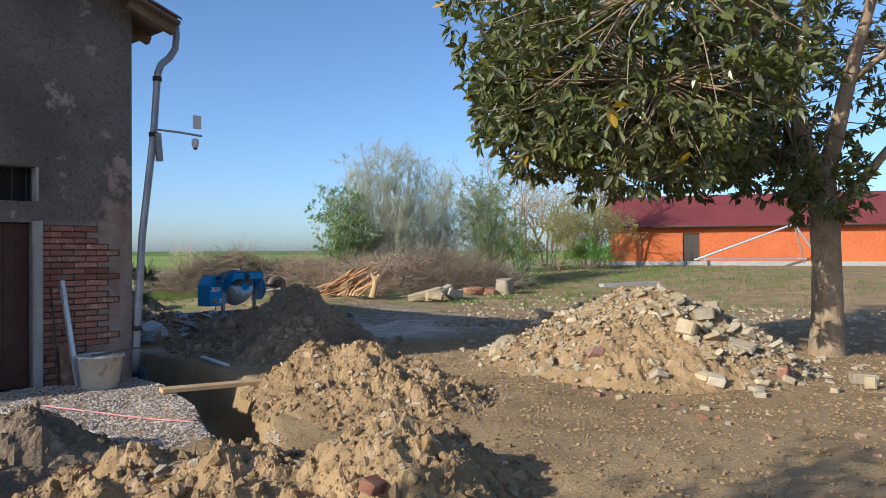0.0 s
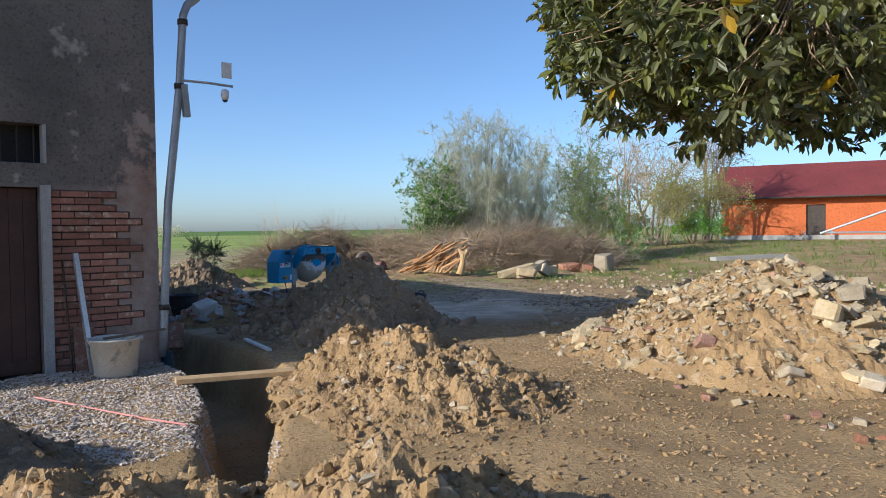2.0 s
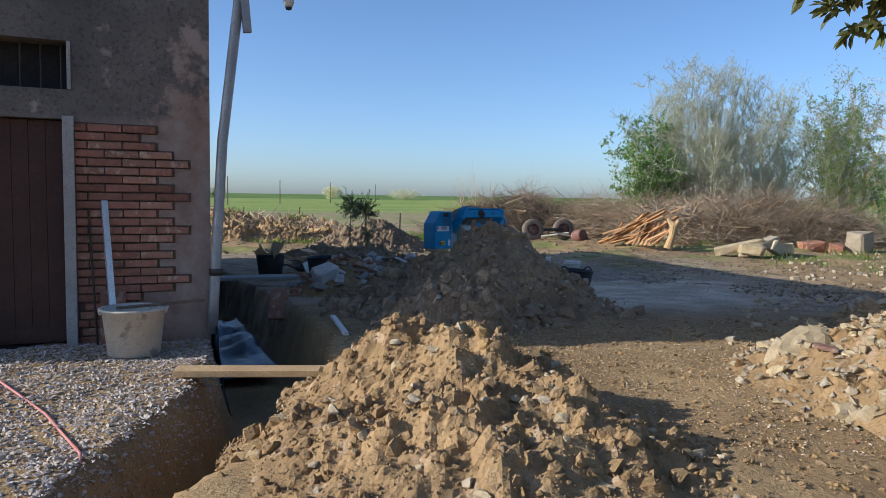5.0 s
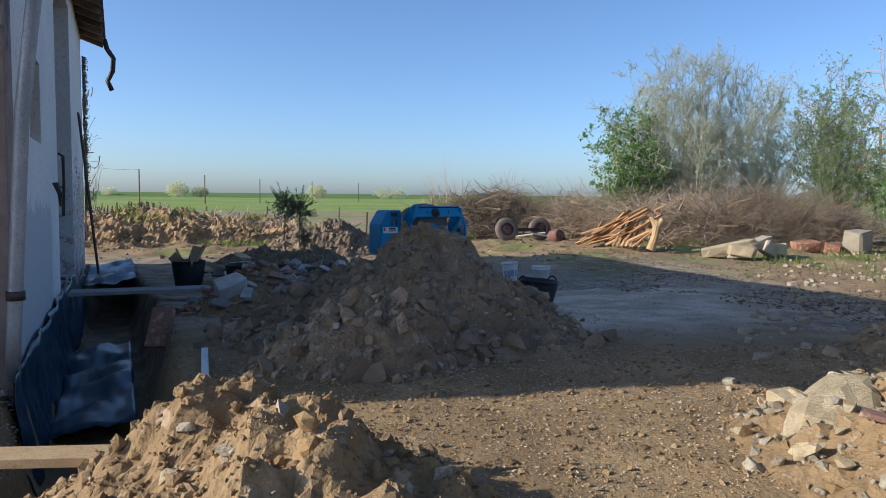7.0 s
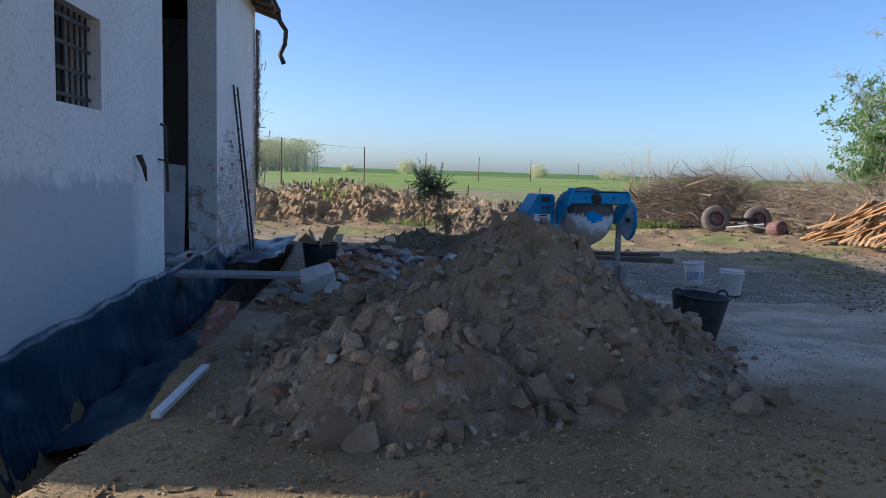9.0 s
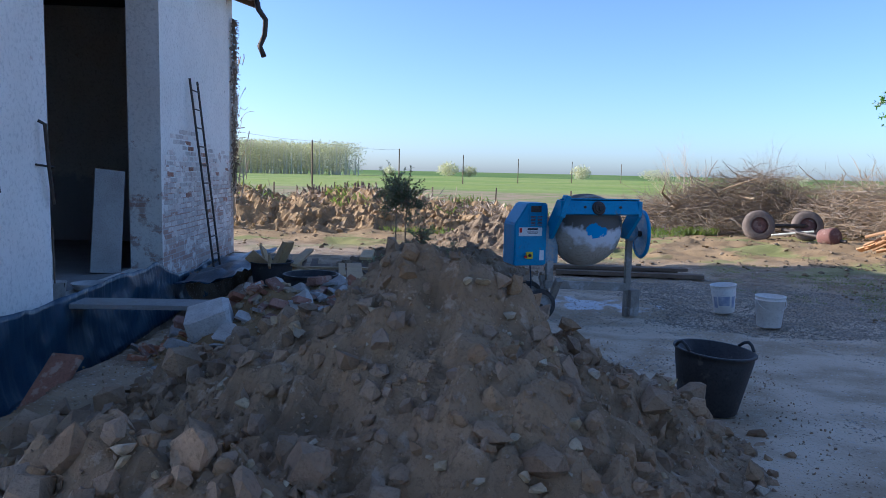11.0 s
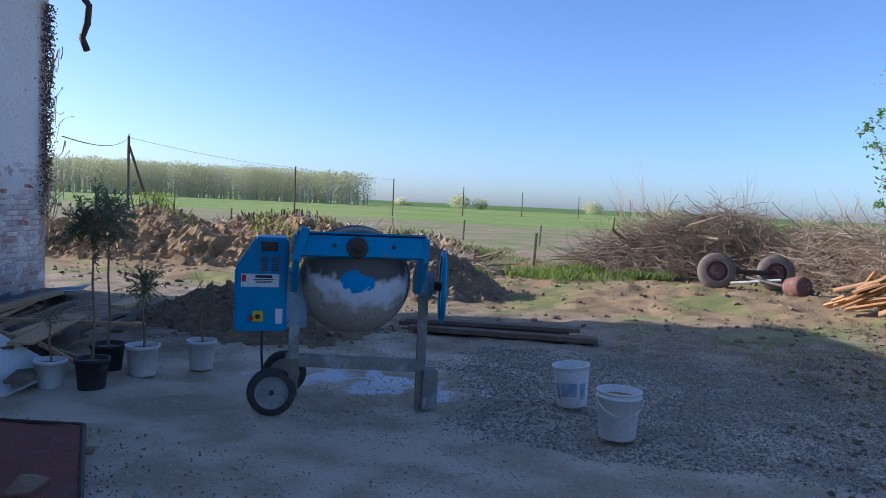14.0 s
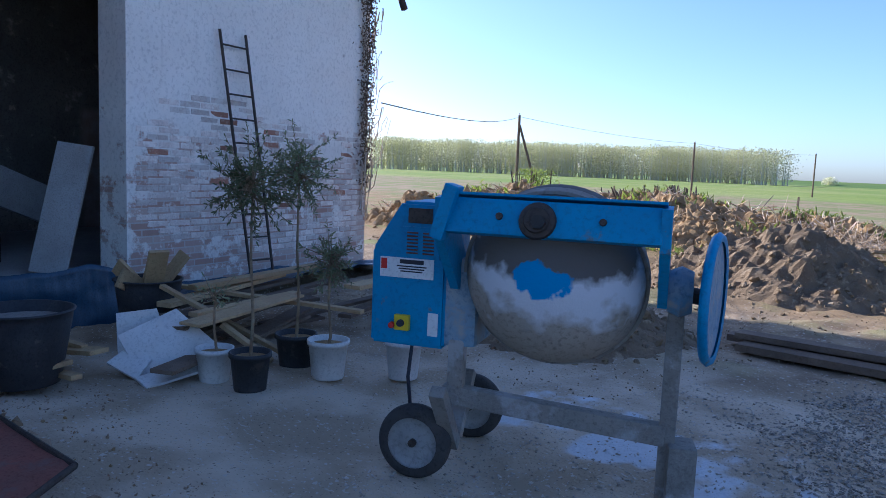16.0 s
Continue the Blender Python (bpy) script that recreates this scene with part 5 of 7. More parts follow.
    part("drum_ring", lathe([(0.40, 0.03), (0.416, 0.03), (0.416, -0.03), (0.40, -0.03)], 48, tilt), M["mortar"], dr)
    # yoke in front of the drum
    yk = part("yoke", boxed((0.90, 0.07, 0.15), (-0.02, -0.27, 1.255), rx=-14, bevel=0.012), M["blue"], e, "chipped blue yoke beam")
    part("bearing_plate", lathe([(0, 0.03), (0.05, 0.03), (0.055, 0.02), (0.072, 0.015), (0.078, 0.0)], 24, pose(-0.06, -0.31, 1.255, 90 - 14)), M["steel"], yk, "dark greasy bearing plate")
    part("bearing_nut", lathe([(0, 0.03), (0.03, 0.03), (0.032, 0.0)], 6, pose(-0.05, -0.335, 1.25, 90 - 14)), M["rubber"], yk)
    for x in (-0.22, 0.20):
        part("bolt", lathe([(0, 0.012), (0.014, 0.012), (0.016, 0.0)], 8, pose(x, -0.305, 1.265, 90 - 14)), M["steel"], yk)
    for x in (-0.48, 0.44):
        bm = bmesh.new()
        pf = [(-0.31, 1.33), (-0.20, 1.34), (0.07, 1.04), (0.07, 0.90), (-0.04, 0.90), (-0.31, 1.16)]
        a = [bm.verts.new((x - 0.02, y, z)) for y, z in pf]
        b = [bm.verts.new((x + 0.02, y, z)) for y, z in pf]
        bm.faces.new(a); bm.faces.new(b[::-1])
        for i in range(6):
            bm.faces.new((a[i], b[i], b[(i + 1) % 6], a[(i + 1) % 6]))
        bmesh.ops.recalc_face_normals(bm, faces=bm.faces)
        part("yoke_arm", bm, M["blue"], e, "blue steel yoke arm")
    part("lug", boxed((0.06, 0.10, 0.24), (-0.455, -0.285, 1.27), ry=16, bevel=0.01), M["blue"], e)
    part("top_flange", boxed((0.92, 0.15, 0.012), (-0.02, -0.215, 1.335), rx=-14, bevel=0.004), M["blue"], yk)
    part("side_panel", boxed((0.006, 0.33, 0.62), (-0.5235, 0.16, 0.93)), M["bluegrey"], hs, "mortar-splashed side of the housing")
    part("louvre_frame", boxed((0.19, 0.005, 0.15), (-0.66, -0.0225, 1.097)), M["blue"], hs)
    bm = bmesh.new(); rod(bm, (0.44, 0.02, 0.97), (0.64, 0.02, 0.95), 0.035, seg=14)
    part("trunnion", bm, M["steel"], e)
    part("hub", lathe([(0.0, -0.05), (0.09, -0.05), (0.11, 0.0), (0.09, 0.05), (0.0, 0.05)], 20, pose(0.51, 0.02, 0.97, 0, 90)), M["bluegrey"], e, "grey-blue trunnion hub")
    # tilting wheel: rim, thin dished disc and hub
    hw = part("tilting_wheel", lathe([(0.245, -0.014), (0.27, -0.02), (0.285, 0.0), (0.27, 0.02), (0.245, 0.014)], 40, pose(0.645, 0.02, 0.95, 0, 90, -10)), M["blue"], e, "blue hand wheel for tipping the drum", smooth=True)
    part("wheel_disc", lathe([(0.0, 0.012), (0.25, 0.004), (0.25, -0.004), (0.0, 0.002)], 40, pose(0.645, 0.02, 0.95, 0, 90, -10)), M["bluegrey"], hw, "mortar-splashed disc")
    # frame
    bm = bmesh.new()
    box(bm, (1.02, 0.075, 0.09), pose(-0.02, 0.02, 0.36, 0, 3, 0), 0.008)
    part("base_beam", bm, M["mortar"], e, "crusted frame tube")
    bm = bmesh.new(); box(bm, (0.07, 0.05, 0.96), pose(0.50, 0.02, 0.47, 0, 0, 0), 0.006)
    lg = part("leg", bm, M["mortar"], e, "rusty support leg")
    bm = bmesh.new(); box(bm, (0.12, 0.16, 0.30), pose(0.56, 0.02, 0.16, 0, 0, 8), 0.015)
    part("foot_block", bm, M["mortar"], lg, "caked foot block")
    bm = bmesh.new(); box(bm, (0.075, 0.06, 0.32), pose(-0.47, 0.02, 0.50, 0, 0, 0), 0.006)
    part("upright", bm, M["mortar"], e, "mortar-caked upright")
    bm = bmesh.new(); box(bm, (0.07, 0.06, 0.42), pose(-0.47, -0.13, 0.31, 38, 0, 0), 0.006)
    part("strut", bm, M["mortar"], e)
    bm = bmesh.new(); box(bm, (0.07, 0.06, 0.34), pose(-0.47, 0.13, 0.31, -38, 0, 0), 0.006)
    part("strut", bm, M["mortar"], e)
    bm = bmesh.new(); rod(bm, (-0.62, -0.10, 0.177), (-0.52, 0.50, 0.177), 0.02, seg=12)
    part("axle", bm, M["mortar"], e)
    for x, y in ((-0.62, -0.11), (-0.52, 0.50)):
        tm = pose(x, y, 0.177, 90)
        ty = part("wheel", lathe([(0.120, -0.043), (0.155, -0.045), (0.172, -0.027), (0.176, 0.0), (0.172, 0.027), (0.155, 0.045), (0.120, 0.043)], 36, tm), M["tyre"], e, "small solid rubber wheel", smooth=True)
        part("rim", lathe([(0.0, 0.022), (0.03, 0.03), (0.075, 0.012), (0.12, 0.022), (0.128, 0.035), (0.128, -0.035), (0.12, -0.022), (0.075, -0.012), (0.03, -0.03), (0.0, -0.022)], 36, tm), M["rim"], ty, "dusty grey rim", smooth=True)
        part("axle_nut", lathe([(0.0, 0.05), (0.018, 0.05), (0.02, 0.0)], 10, tm), M["steel"], ty)
        part("axle_nut", lathe([(0.0, -0.05), (0.018, -0.05), (0.02, 0.0)][::-1], 10, tm), M["steel"], ty)
def drum_paint():
    """Mortar splashed on blue paint: a ragged blue patch left bare, the yoke's shade painted on top."""
    m = mat("drum_mortar_and_shade", (0.36, 0.31, 0.25), (0.42, 0.37, 0.31), 4, 40, 0.85, 0.3, c3=(0.40, 0.37, 0.33), c3_at=0.6, c3_scale=5)
    nt = m.node_tree
    n, lk = nt.nodes, nt.links
    b = n["Principled BSDF"]
    old = b.inputs["Base Color"].links[0].from_socket
    tc = n.new("ShaderNodeTexCoord")
    def rng(src, a, z):
        r = n.new("ShaderNodeMapRange")
        r.inputs["From Min"].default_value, r.inputs["From Max"].default_value = a, z
        lk.new(src, r.inputs["Value"])
        return r.outputs["Result"]
    t = n.new("ShaderNodeTexNoise")
    t.inputs["Scale"].default_value, t.inputs["Detail"].default_value = 9.0, 6.0
    lk.new(tc.outputs["Object"], t.inputs["Vector"])
    def blot(centre, radii, a, z, torn=1.0):
        mp = n.new("ShaderNodeMapping")
        mp.inputs["Location"].default_value = [-c / r for c, r in zip(centre, radii)]
        mp.inputs["Scale"].default_value = [1 / r for r in radii]
        lk.new(tc.outputs["Object"], mp.inputs["Vector"])
        ln = n.new("ShaderNodeVectorMath"); ln.operation = 'LENGTH'
        lk.new(mp.outputs[0], ln.inputs[0])
        ad = n.new("ShaderNodeMath"); ad.operation = 'ADD'
        lk.new(ln.outputs["Value"], ad.inputs[0])
        am = n.new("ShaderNodeMath"); am.operation = 'MULTIPLY_ADD'
        am.inputs[1].default_value, am.inputs[2].default_value = torn, 0.5 - 0.5 * torn
        lk.new(t.outputs["Fac"], am.inputs[0]); lk.new(am.outputs[0], ad.inputs[1])
        return rng(ad.outputs[0], z, a)
    def mix(f, a, c):
        x = n.new("ShaderNodeMix"); x.data_type = 'RGBA'
        lk.new(f, x.inputs["Factor"])
        for v, i in ((a, 6), (c, 7)):
            if isinstance(v, tuple):
                x.inputs[i].default_value = (*v, 1)
            else:
                lk.new(v, x.inputs[i])
        return x.outputs[2]
    col = mix(blot((0.03, 0, 1.17), (0.44, 9, 0.36), 1.38, 1.6), old, (0.66, 0.67, 0.70))
    # dark blot on the drum's upper part: shade under the yoke beam, as colour
    col = mix(blot((0.0, 0, 1.25), (0.47, 9, 0.27), 1.36, 1.55), col, (0.13, 0.12, 0.11))
    col = mix(blot((-0.03, 0, 1.0), (0.11, 9, 0.06), 1.5, 1.7, 3.0), col, (0.01, 0.28, 0.60))
    lk.new(col, b.inputs["Base Color"])
    return m
mixer()


def bucket(name, at, r0, r1, h, material, label, bail=True, tilt=(0, 0), rz=0.0, fill=None, band=True, category="bucket", sticker=False):
    e = thing(name, at, label, category, rz=rz, rx=tilt[0], ry=tilt[1])
    pr = [(0, 0), (r0 * 0.96, 0), (r0, 0.008), (r1 * 0.985, h * 0.86)]
    if band:
        pr += [(r1 * 1.04, h * 0.865), (r1 * 1.04, h * 0.885), (r1, h * 0.89)]
    pr += [(r1 * 1.0, h - 0.012), (r1 * 1.05, h - 0.010), (r1 * 1.05, h), (r1 * 0.96, h), (r0 * 0.93, 0.02), (0, 0.02)]
    b = part("body", lathe(pr, 36), material, e, smooth=True)
    if bail:
        bm = bmesh.new()
        pipe(bm, [(r1 * 1.07 * math.cos(a), -0.02 - r1 * 0.75 * math.sin(a), h * 0.87 - r1 * 0.75 * math.sin(a)) for a in np.linspace(0, math.pi, 13)], 0.005, 6)
        part("bail", bm, M["whiteplastic"], e)
    if fill:
        part("contents", lathe([(0, h * 0.84), (r1 * 0.915, h * 0.85), (r1 * 0.915, h * 0.82)], 28), fill, e)
    if sticker:
        bm = bmesh.new()
        for a0, a1, z0, z1 in ((-2.1, -1.1, 0.28, 0.62), (-2.6, -2.2, 0.2, 0.6), (-0.9, -0.5, 0.2, 0.6)):
            n = 8
            prev = None
            for i in range(n + 1):
                a = a0 + (a1 - a0) * i / n
                pts = []
                for t in (z0, z1):
                    r = (r0 + (r1 - r0) * t) * 1.012
                    pts.append(bm.verts.new((r * math.cos(a), r * math.sin(a), h * t)))
                if prev:
                    bm.faces.new((prev[0], pts[0], pts[1], prev[1]))
                prev = pts
        part("printed_label", bm, mat("printed_label_blue", (0.20, 0.24, 0.36), (0.42, 0.45, 0.52), 14, 60, 0.6, 0.0, fine_amt=0), b, "faded blue printed label")
    return e
bucket("paint_bucket", (2.84, 13.02, 0.01), 0.125, 0.152, 0.335, M["whiteplastic"], "used white plastic bucket with a wire bail, stained rim", fill=M["orangewood"], rz=20)
bucket("paint_bucket", (2.42, 13.68, 0.02), 0.115, 0.145, 0.33, M["whiteplastic"], "cracked white plastic bucket with a torn printed label", tilt=(2, -5), sticker=True, band=False, bail=False)
tubb = bucket("rubber_tub", (2.09, 9.2, 0.17), 0.175, 0.235, 0.38, M["black"], "black rubber builder's tub beside the earth pile", bail=False, tilt=(0, 4), band=False, category="tub")
for a in (0.6, 3.74):
    bm = bmesh.new(); pipe(bm, [(0.24 * math.cos(a + k * 0.15), 0.24 * math.sin(a + k * 0.15), 0.38 + 0.045 * math.cos(k * 0.75)) for k in range(-2, 3)], 0.01, 8)
    part("handle", bm, M["black"], tubb)
bt = bucket("rubber_tub", (-2.80, 12.18, 0.08), 0.20, 0.25, 0.40, M["black"], "black rubber tub full of timber offcuts", bail=False, band=False, category="tub", fill=M["oldwood"])
bucket("mortar_tub", (-1.70, 11.12, 0.09), 0.20, 0.27, 0.44, M["black"], "grey-blue mortar tub with dried splashes", bail=False, band=False, category="tub", fill=M["mortar"])

# sheets of steel and boards
def steel_sheet():
    A, B, D = Vector((0.11, 10.99, 0.25)), Vector((-0.80, 10.86, 0.20)), Vector((0.80, 10.30, 0.20))
    e = thing("steel_sheet", A, "rusty red steel sheet lying on the pile's foot", "steel sheet")
    bm = bmesh.new()
    n = 10
    g = [[bm.verts.new((B - A) * (i / n) + (D - A) * (j / n) + Vector((0, 0, 0.012 * nz(i * 0.4, j * 0.4)))) for i in range(n + 1)] for j in range(n + 1)]
    for j in range(n):
        for i in range(n):
            bm.faces.new((g[j][i], g[j][i + 1], g[j + 1][i + 1], g[j + 1][i]))
    bmesh.ops.solidify(bm, geom=bm.faces[:], thickness=0.008)
    part("sheet", bm, M["redmetal"], e)
    for p, q in ((Vector((0, 0, 0)), B - A), (Vector((0, 0, 0)), D - A)):
        part("edge_bar", rod(bmesh.new(), p, q, 0.014), M["steel"], e, "dark rolled edge")
steel_sheet()
for i, (a, b, w, th) in enumerate((((0.0, 16.15, 0.06), (2.25, 16.5, 0.06), 0.20, 0.06), ((-0.25, 16.45, 0.06), (1.85, 16.85, 0.07), 0.18, 0.06), ((-0.1, 16.3, 0.125), (2.0, 16.72, 0.125), 0.18, 0.05))):
    plank("plank", a, b, w, th, M["oldwood"], "weathered dark plank lying on the yard", group="planks on the yard")
rnd = random.Random(12)
for i in range(16):
    u, v = rnd.uniform(6.2, 8.2), rnd.uniform(1.6, 2.7)
    a = rnd.uniform(-0.35, 0.35)
    L = rnd.uniform(0.9, 2.2)
    p = H(u, v, 0)
    z = 0.10 + 0.034 * i * 0.6
    d = U * math.cos(a) + V * math.sin(a) * 0.8
    q = p + d * L * 0.5
    r = p - d * L * 0.5
    plank("board", (r.x, r.y, z), (q.x, q.y, z + rnd.uniform(-0.03, 0.05)), rnd.uniform(0.08, 0.2), rnd.uniform(0.02, 0.04), M["oldwood"] if i < 11 else M["wood"], "old timber board on the stack of boards" if i < 11 else "pale sawn batten on the stack of boards", group="stack of boards")
for i in range(5):
    a = i * 1.3
    plank("timber_offcut", (-2.80 + 0.07 * math.cos(a), 12.18 + 0.07 * math.sin(a), 0.40), (-2.80 + 0.26 * math.cos(a), 12.18 + 0.28 * math.sin(a), 0.72 - 0.05 * i), 0.15, 0.03, M["wood"], "pale timber offcut standing in the tub", "offcut", 0.4 * i, "timber offcuts in the tub")
for i, (a, b) in enumerate((((-1.95, 11.2, 0.12), (-1.45, 11.35, 0.14)), ((-2.0, 11.05, 0.18), (-1.55, 11.3, 0.2)), ((-2.55, 12.2, 0.46), (-1.5, 12.75, 0.06)), ((-3.1, 12.5, 0.36), (-1.62, 13.42, 0.30)), ((-2.2, 11.35, 0.16), (-1.75, 11.55, 0.2)), ((-2.35, 11.3, 0.24), (-1.9, 11.5, 0.2)), ((-1.75, 12.35, 0.3), (-1.5, 12.6, 0.05)))):
    plank("batten", a, b, (0.07, 0.14, 0.05)[i % 3], 0.03, M["wood"], "sawn batten lying among the rubbish", group="loose battens")
# broken white panels
for i, (at, rot, sz) in enumerate((((-1.74, 11.98, 0.22), (50, 0, 64, 30), (0.52, 0.40, 0.018)), ((-2.02, 11.90, 0.25), (66, 0, 60, 8), (0.34, 0.28, 0.018)), ((-1.50, 11.93, 0.07), (14, 0, 71, 28), (0.44, 0.15, 0.018)), ((-1.72, 11.74, 0.11), (30, 0, 60, -35), (0.26, 0.18, 0.018)))):
    bm = bmesh.new()
    box(bm, sz, None, 0.003)
    for v in bm.verts:
        if v.co.x > 0 and v.co.y > 0:
            v.co.x -= sz[0] * 0.22
    o = part("laminate_board", bm, M["whiteplastic"])
    o.matrix_world = pose(*at, *rot[:3]) @ pose(0, 0, 0, 0, 0, rot[3])
    tagged(o, "broken white laminate board on the ground", "board", "broken white panels")
# potted olive saplings
def leaves(name, items, material, parent=None, label="", fold=0.25, wide=0.4):
    """Many folded leaves in one mesh: items of (foot, direction, up, length)."""
    n = len(items)
    P = np.array([i[0][:] for i in items]); D = np.array([i[1][:] for i in items]); S = np.array([i[2][:] for i in items]); L = np.array([i[3] for i in items])[:, None]
    D /= np.linalg.norm(D, axis=1)[:, None] + 1e-9
    X = np.cross(D, S); X /= np.linalg.norm(X, axis=1)[:, None] + 1e-9
    N = np.cross(X, D)
    v = np.stack([P, P + D * L * 0.3 + X * L * wide * 0.42 + N * L * fold * 0.2, P + D * L * 0.7 + X * L * wide * 0.38 + N * L * fold * 0.1, P + D * L - N * L * fold * 0.3,
                  P + D * L * 0.7 - X * L * wide * 0.38 + N * L * fold * 0.1, P + D * L * 0.3 - X * L * wide * 0.42 + N * L * fold * 0.2, P + D * L * 0.5 - N * L * fold * 0.12], axis=1).reshape(-1, 3)
    tri = np.array([(0, 1, 6), (1, 2, 6), (2, 3, 6), (3, 4, 6), (4, 5, 6), (5, 0, 6)])
    f = (tri[None] + (np.arange(n) * 7)[:, None, None]).reshape(-1, 3)
    me = bpy.data.meshes.new(name)
    me.from_pydata(v.tolist(), [], f.tolist())
    o = from_mesh(name, me, material, parent, label)
    return o
def sticks(name, segs, material, parent=None, label="", seg=4):
    """Many thin tapered sticks in one mesh: items of (from, to, radius, radius)."""
    A = np.array([s[0][:] for s in segs], float); B = np.array([s[1][:] for s in segs], float)
    r0 = np.array([s[2] for s in segs])[:, None]; r1 = np.array([s[3] for s in segs])[:, None]
    D = B - A
    D /= np.linalg.norm(D, axis=1)[:, None] + 1e-9
    up = np.where(np.abs(D[:, 2:3]) > 0.9, np.array([[1.0, 0, 0]]), np.array([[0, 0, 1.0]]))
    X = np.cross(D, up); X /= np.linalg.norm(X, axis=1)[:, None]
    Y = np.cross(D, X)
    rings = []
    for P, r in ((A, r0), (B, r1)):
        for k in range(seg):
            a = 2 * math.pi * k / seg
            rings.append(P + (X * math.cos(a) + Y * math.sin(a)) * r)
    v = np.stack(rings, axis=1).reshape(-1, 3)
    q = np.array([(k, (k + 1) % seg, seg + (k + 1) % seg, seg + k) for k in range(seg)])
    f = (q[None] + (np.arange(len(segs)) * 2 * seg)[:, None, None]).reshape(-1, 4)
    me = bpy.data.meshes.new(name)
    me.from_pydata(v.tolist(), [], f.tolist())
    return from_mesh(name, me, material, parent, label, smooth=True)
def rvec(rnd):
    while True:
        v = Vector((rnd.uniform(-1, 1), rnd.uniform(-1, 1), rnd.uniform(-1, 1)))
        if 0.05 < v.length < 1:
            return v.normalized()
def potted(at, pot_r, pot_h, material, trunk, crown_c, crown_r, count, seed, label, bare=False):
    rnd = random.Random(seed)
    e = thing("potted_sapling", at, label, "potted plant", "potted saplings")
    p = part("pot", lathe([(0, 0), (pot_r * 0.78, 0), (pot_r * 0.80, 0.01), (pot_r * 0.97, pot_h - 0.03), (pot_r * 1.05, pot_h - 0.03), (pot_r * 1.05, pot_h), (pot_r * 0.95, pot_h), (pot_r * 0.92, pot_h - 0.04), (0, pot_h - 0.04)], 32), material, e, smooth=True)
    part("soil", lathe([(0, pot_h - 0.03), (pot_r * 0.92, pot_h - 0.037)], 20), M["dirt"], p)
    tx = [(0, 0, pot_h - 0.05), (0.01, 0.01, trunk * 0.4), (-0.01, 0.0, trunk * 0.75), (0.0, 0.0, crown_c)]
    part("stem", pipe(bmesh.new(), tx, [0.013, 0.011, 0.009, 0.006], 8), M["bark"], e)
    segs, items = [], []
    c = Vector((0, 0, crown_c))
    for i in range(70 if not bare else 25):
        d = rvec(rnd)
        tip = c + Vector((d.x, d.y, d.z)) * crown_r * rnd.uniform(0.5, 1.45)
        a = Vector((0, 0, crown_c - crown_r * 0.4 + rnd.random() * crown_r * 0.6))
        segs.append((a, tip, 0.004, 0.0015))
        for k in range(max(1, count // 70)):
            t = rnd.uniform(0.35, 1.05)
            items.append((a + (tip - a) * t, (rvec(rnd) + (tip - a).normalized() * 0.8), rvec(rnd), rnd.uniform(0.022, 0.045)))
    sticks("twig_growth", segs, M["bark"], e)["kind"] = "stuff"
    leaves("leaves", items, M["olive"], e, "narrow grey-green leaves", wide=0.32)["kind"] = "stuff"
potted((-1.10, 12.26, 0.02), 0.125, 0.24, M["black"], 1.1, 1.28, 0.25, 1900, 1, "young olive standard in a dark plastic pot")
potted((-1.41, 12.74, 0.02), 0.14, 0.24, M["black"], 1.1, 1.38, 0.25, 1900, 2, "young olive tree in a black plastic pot")
potted((-1.11, 12.82, 0.01), 0.135, 0.26, M["whiteplastic"], 0.7, 0.80, 0.17, 800, 3, "small olive sapling in a white bucket pot")
potted((-0.84, 13.25, 0.01), 0.125, 0.26, M["whiteplastic"], 0.5, 0.62, 0.16, 350, 4, "thin bare sapling in a white bucket pot", True)
potted((-1.42, 12.16, 0.01), 0.118, 0.22, M["whiteplastic"], 0.45, 0.55, 0.13, 300, 5, "small seedling in a dusty white pot", True)
# curved offcut and small litter on the yard
bm = bmesh.new(); pipe(bm, [(0.74, 10.80, 0.06), (0.78, 10.67, 0.07), (0.90, 10.60, 0.06), (1.04, 10.61, 0.05)], [0.02, 0.03, 0.025, 0.012], 8)
tagged(part("root_piece", bm, M["palebark"]), "pale curved root lying on the yard", "root")

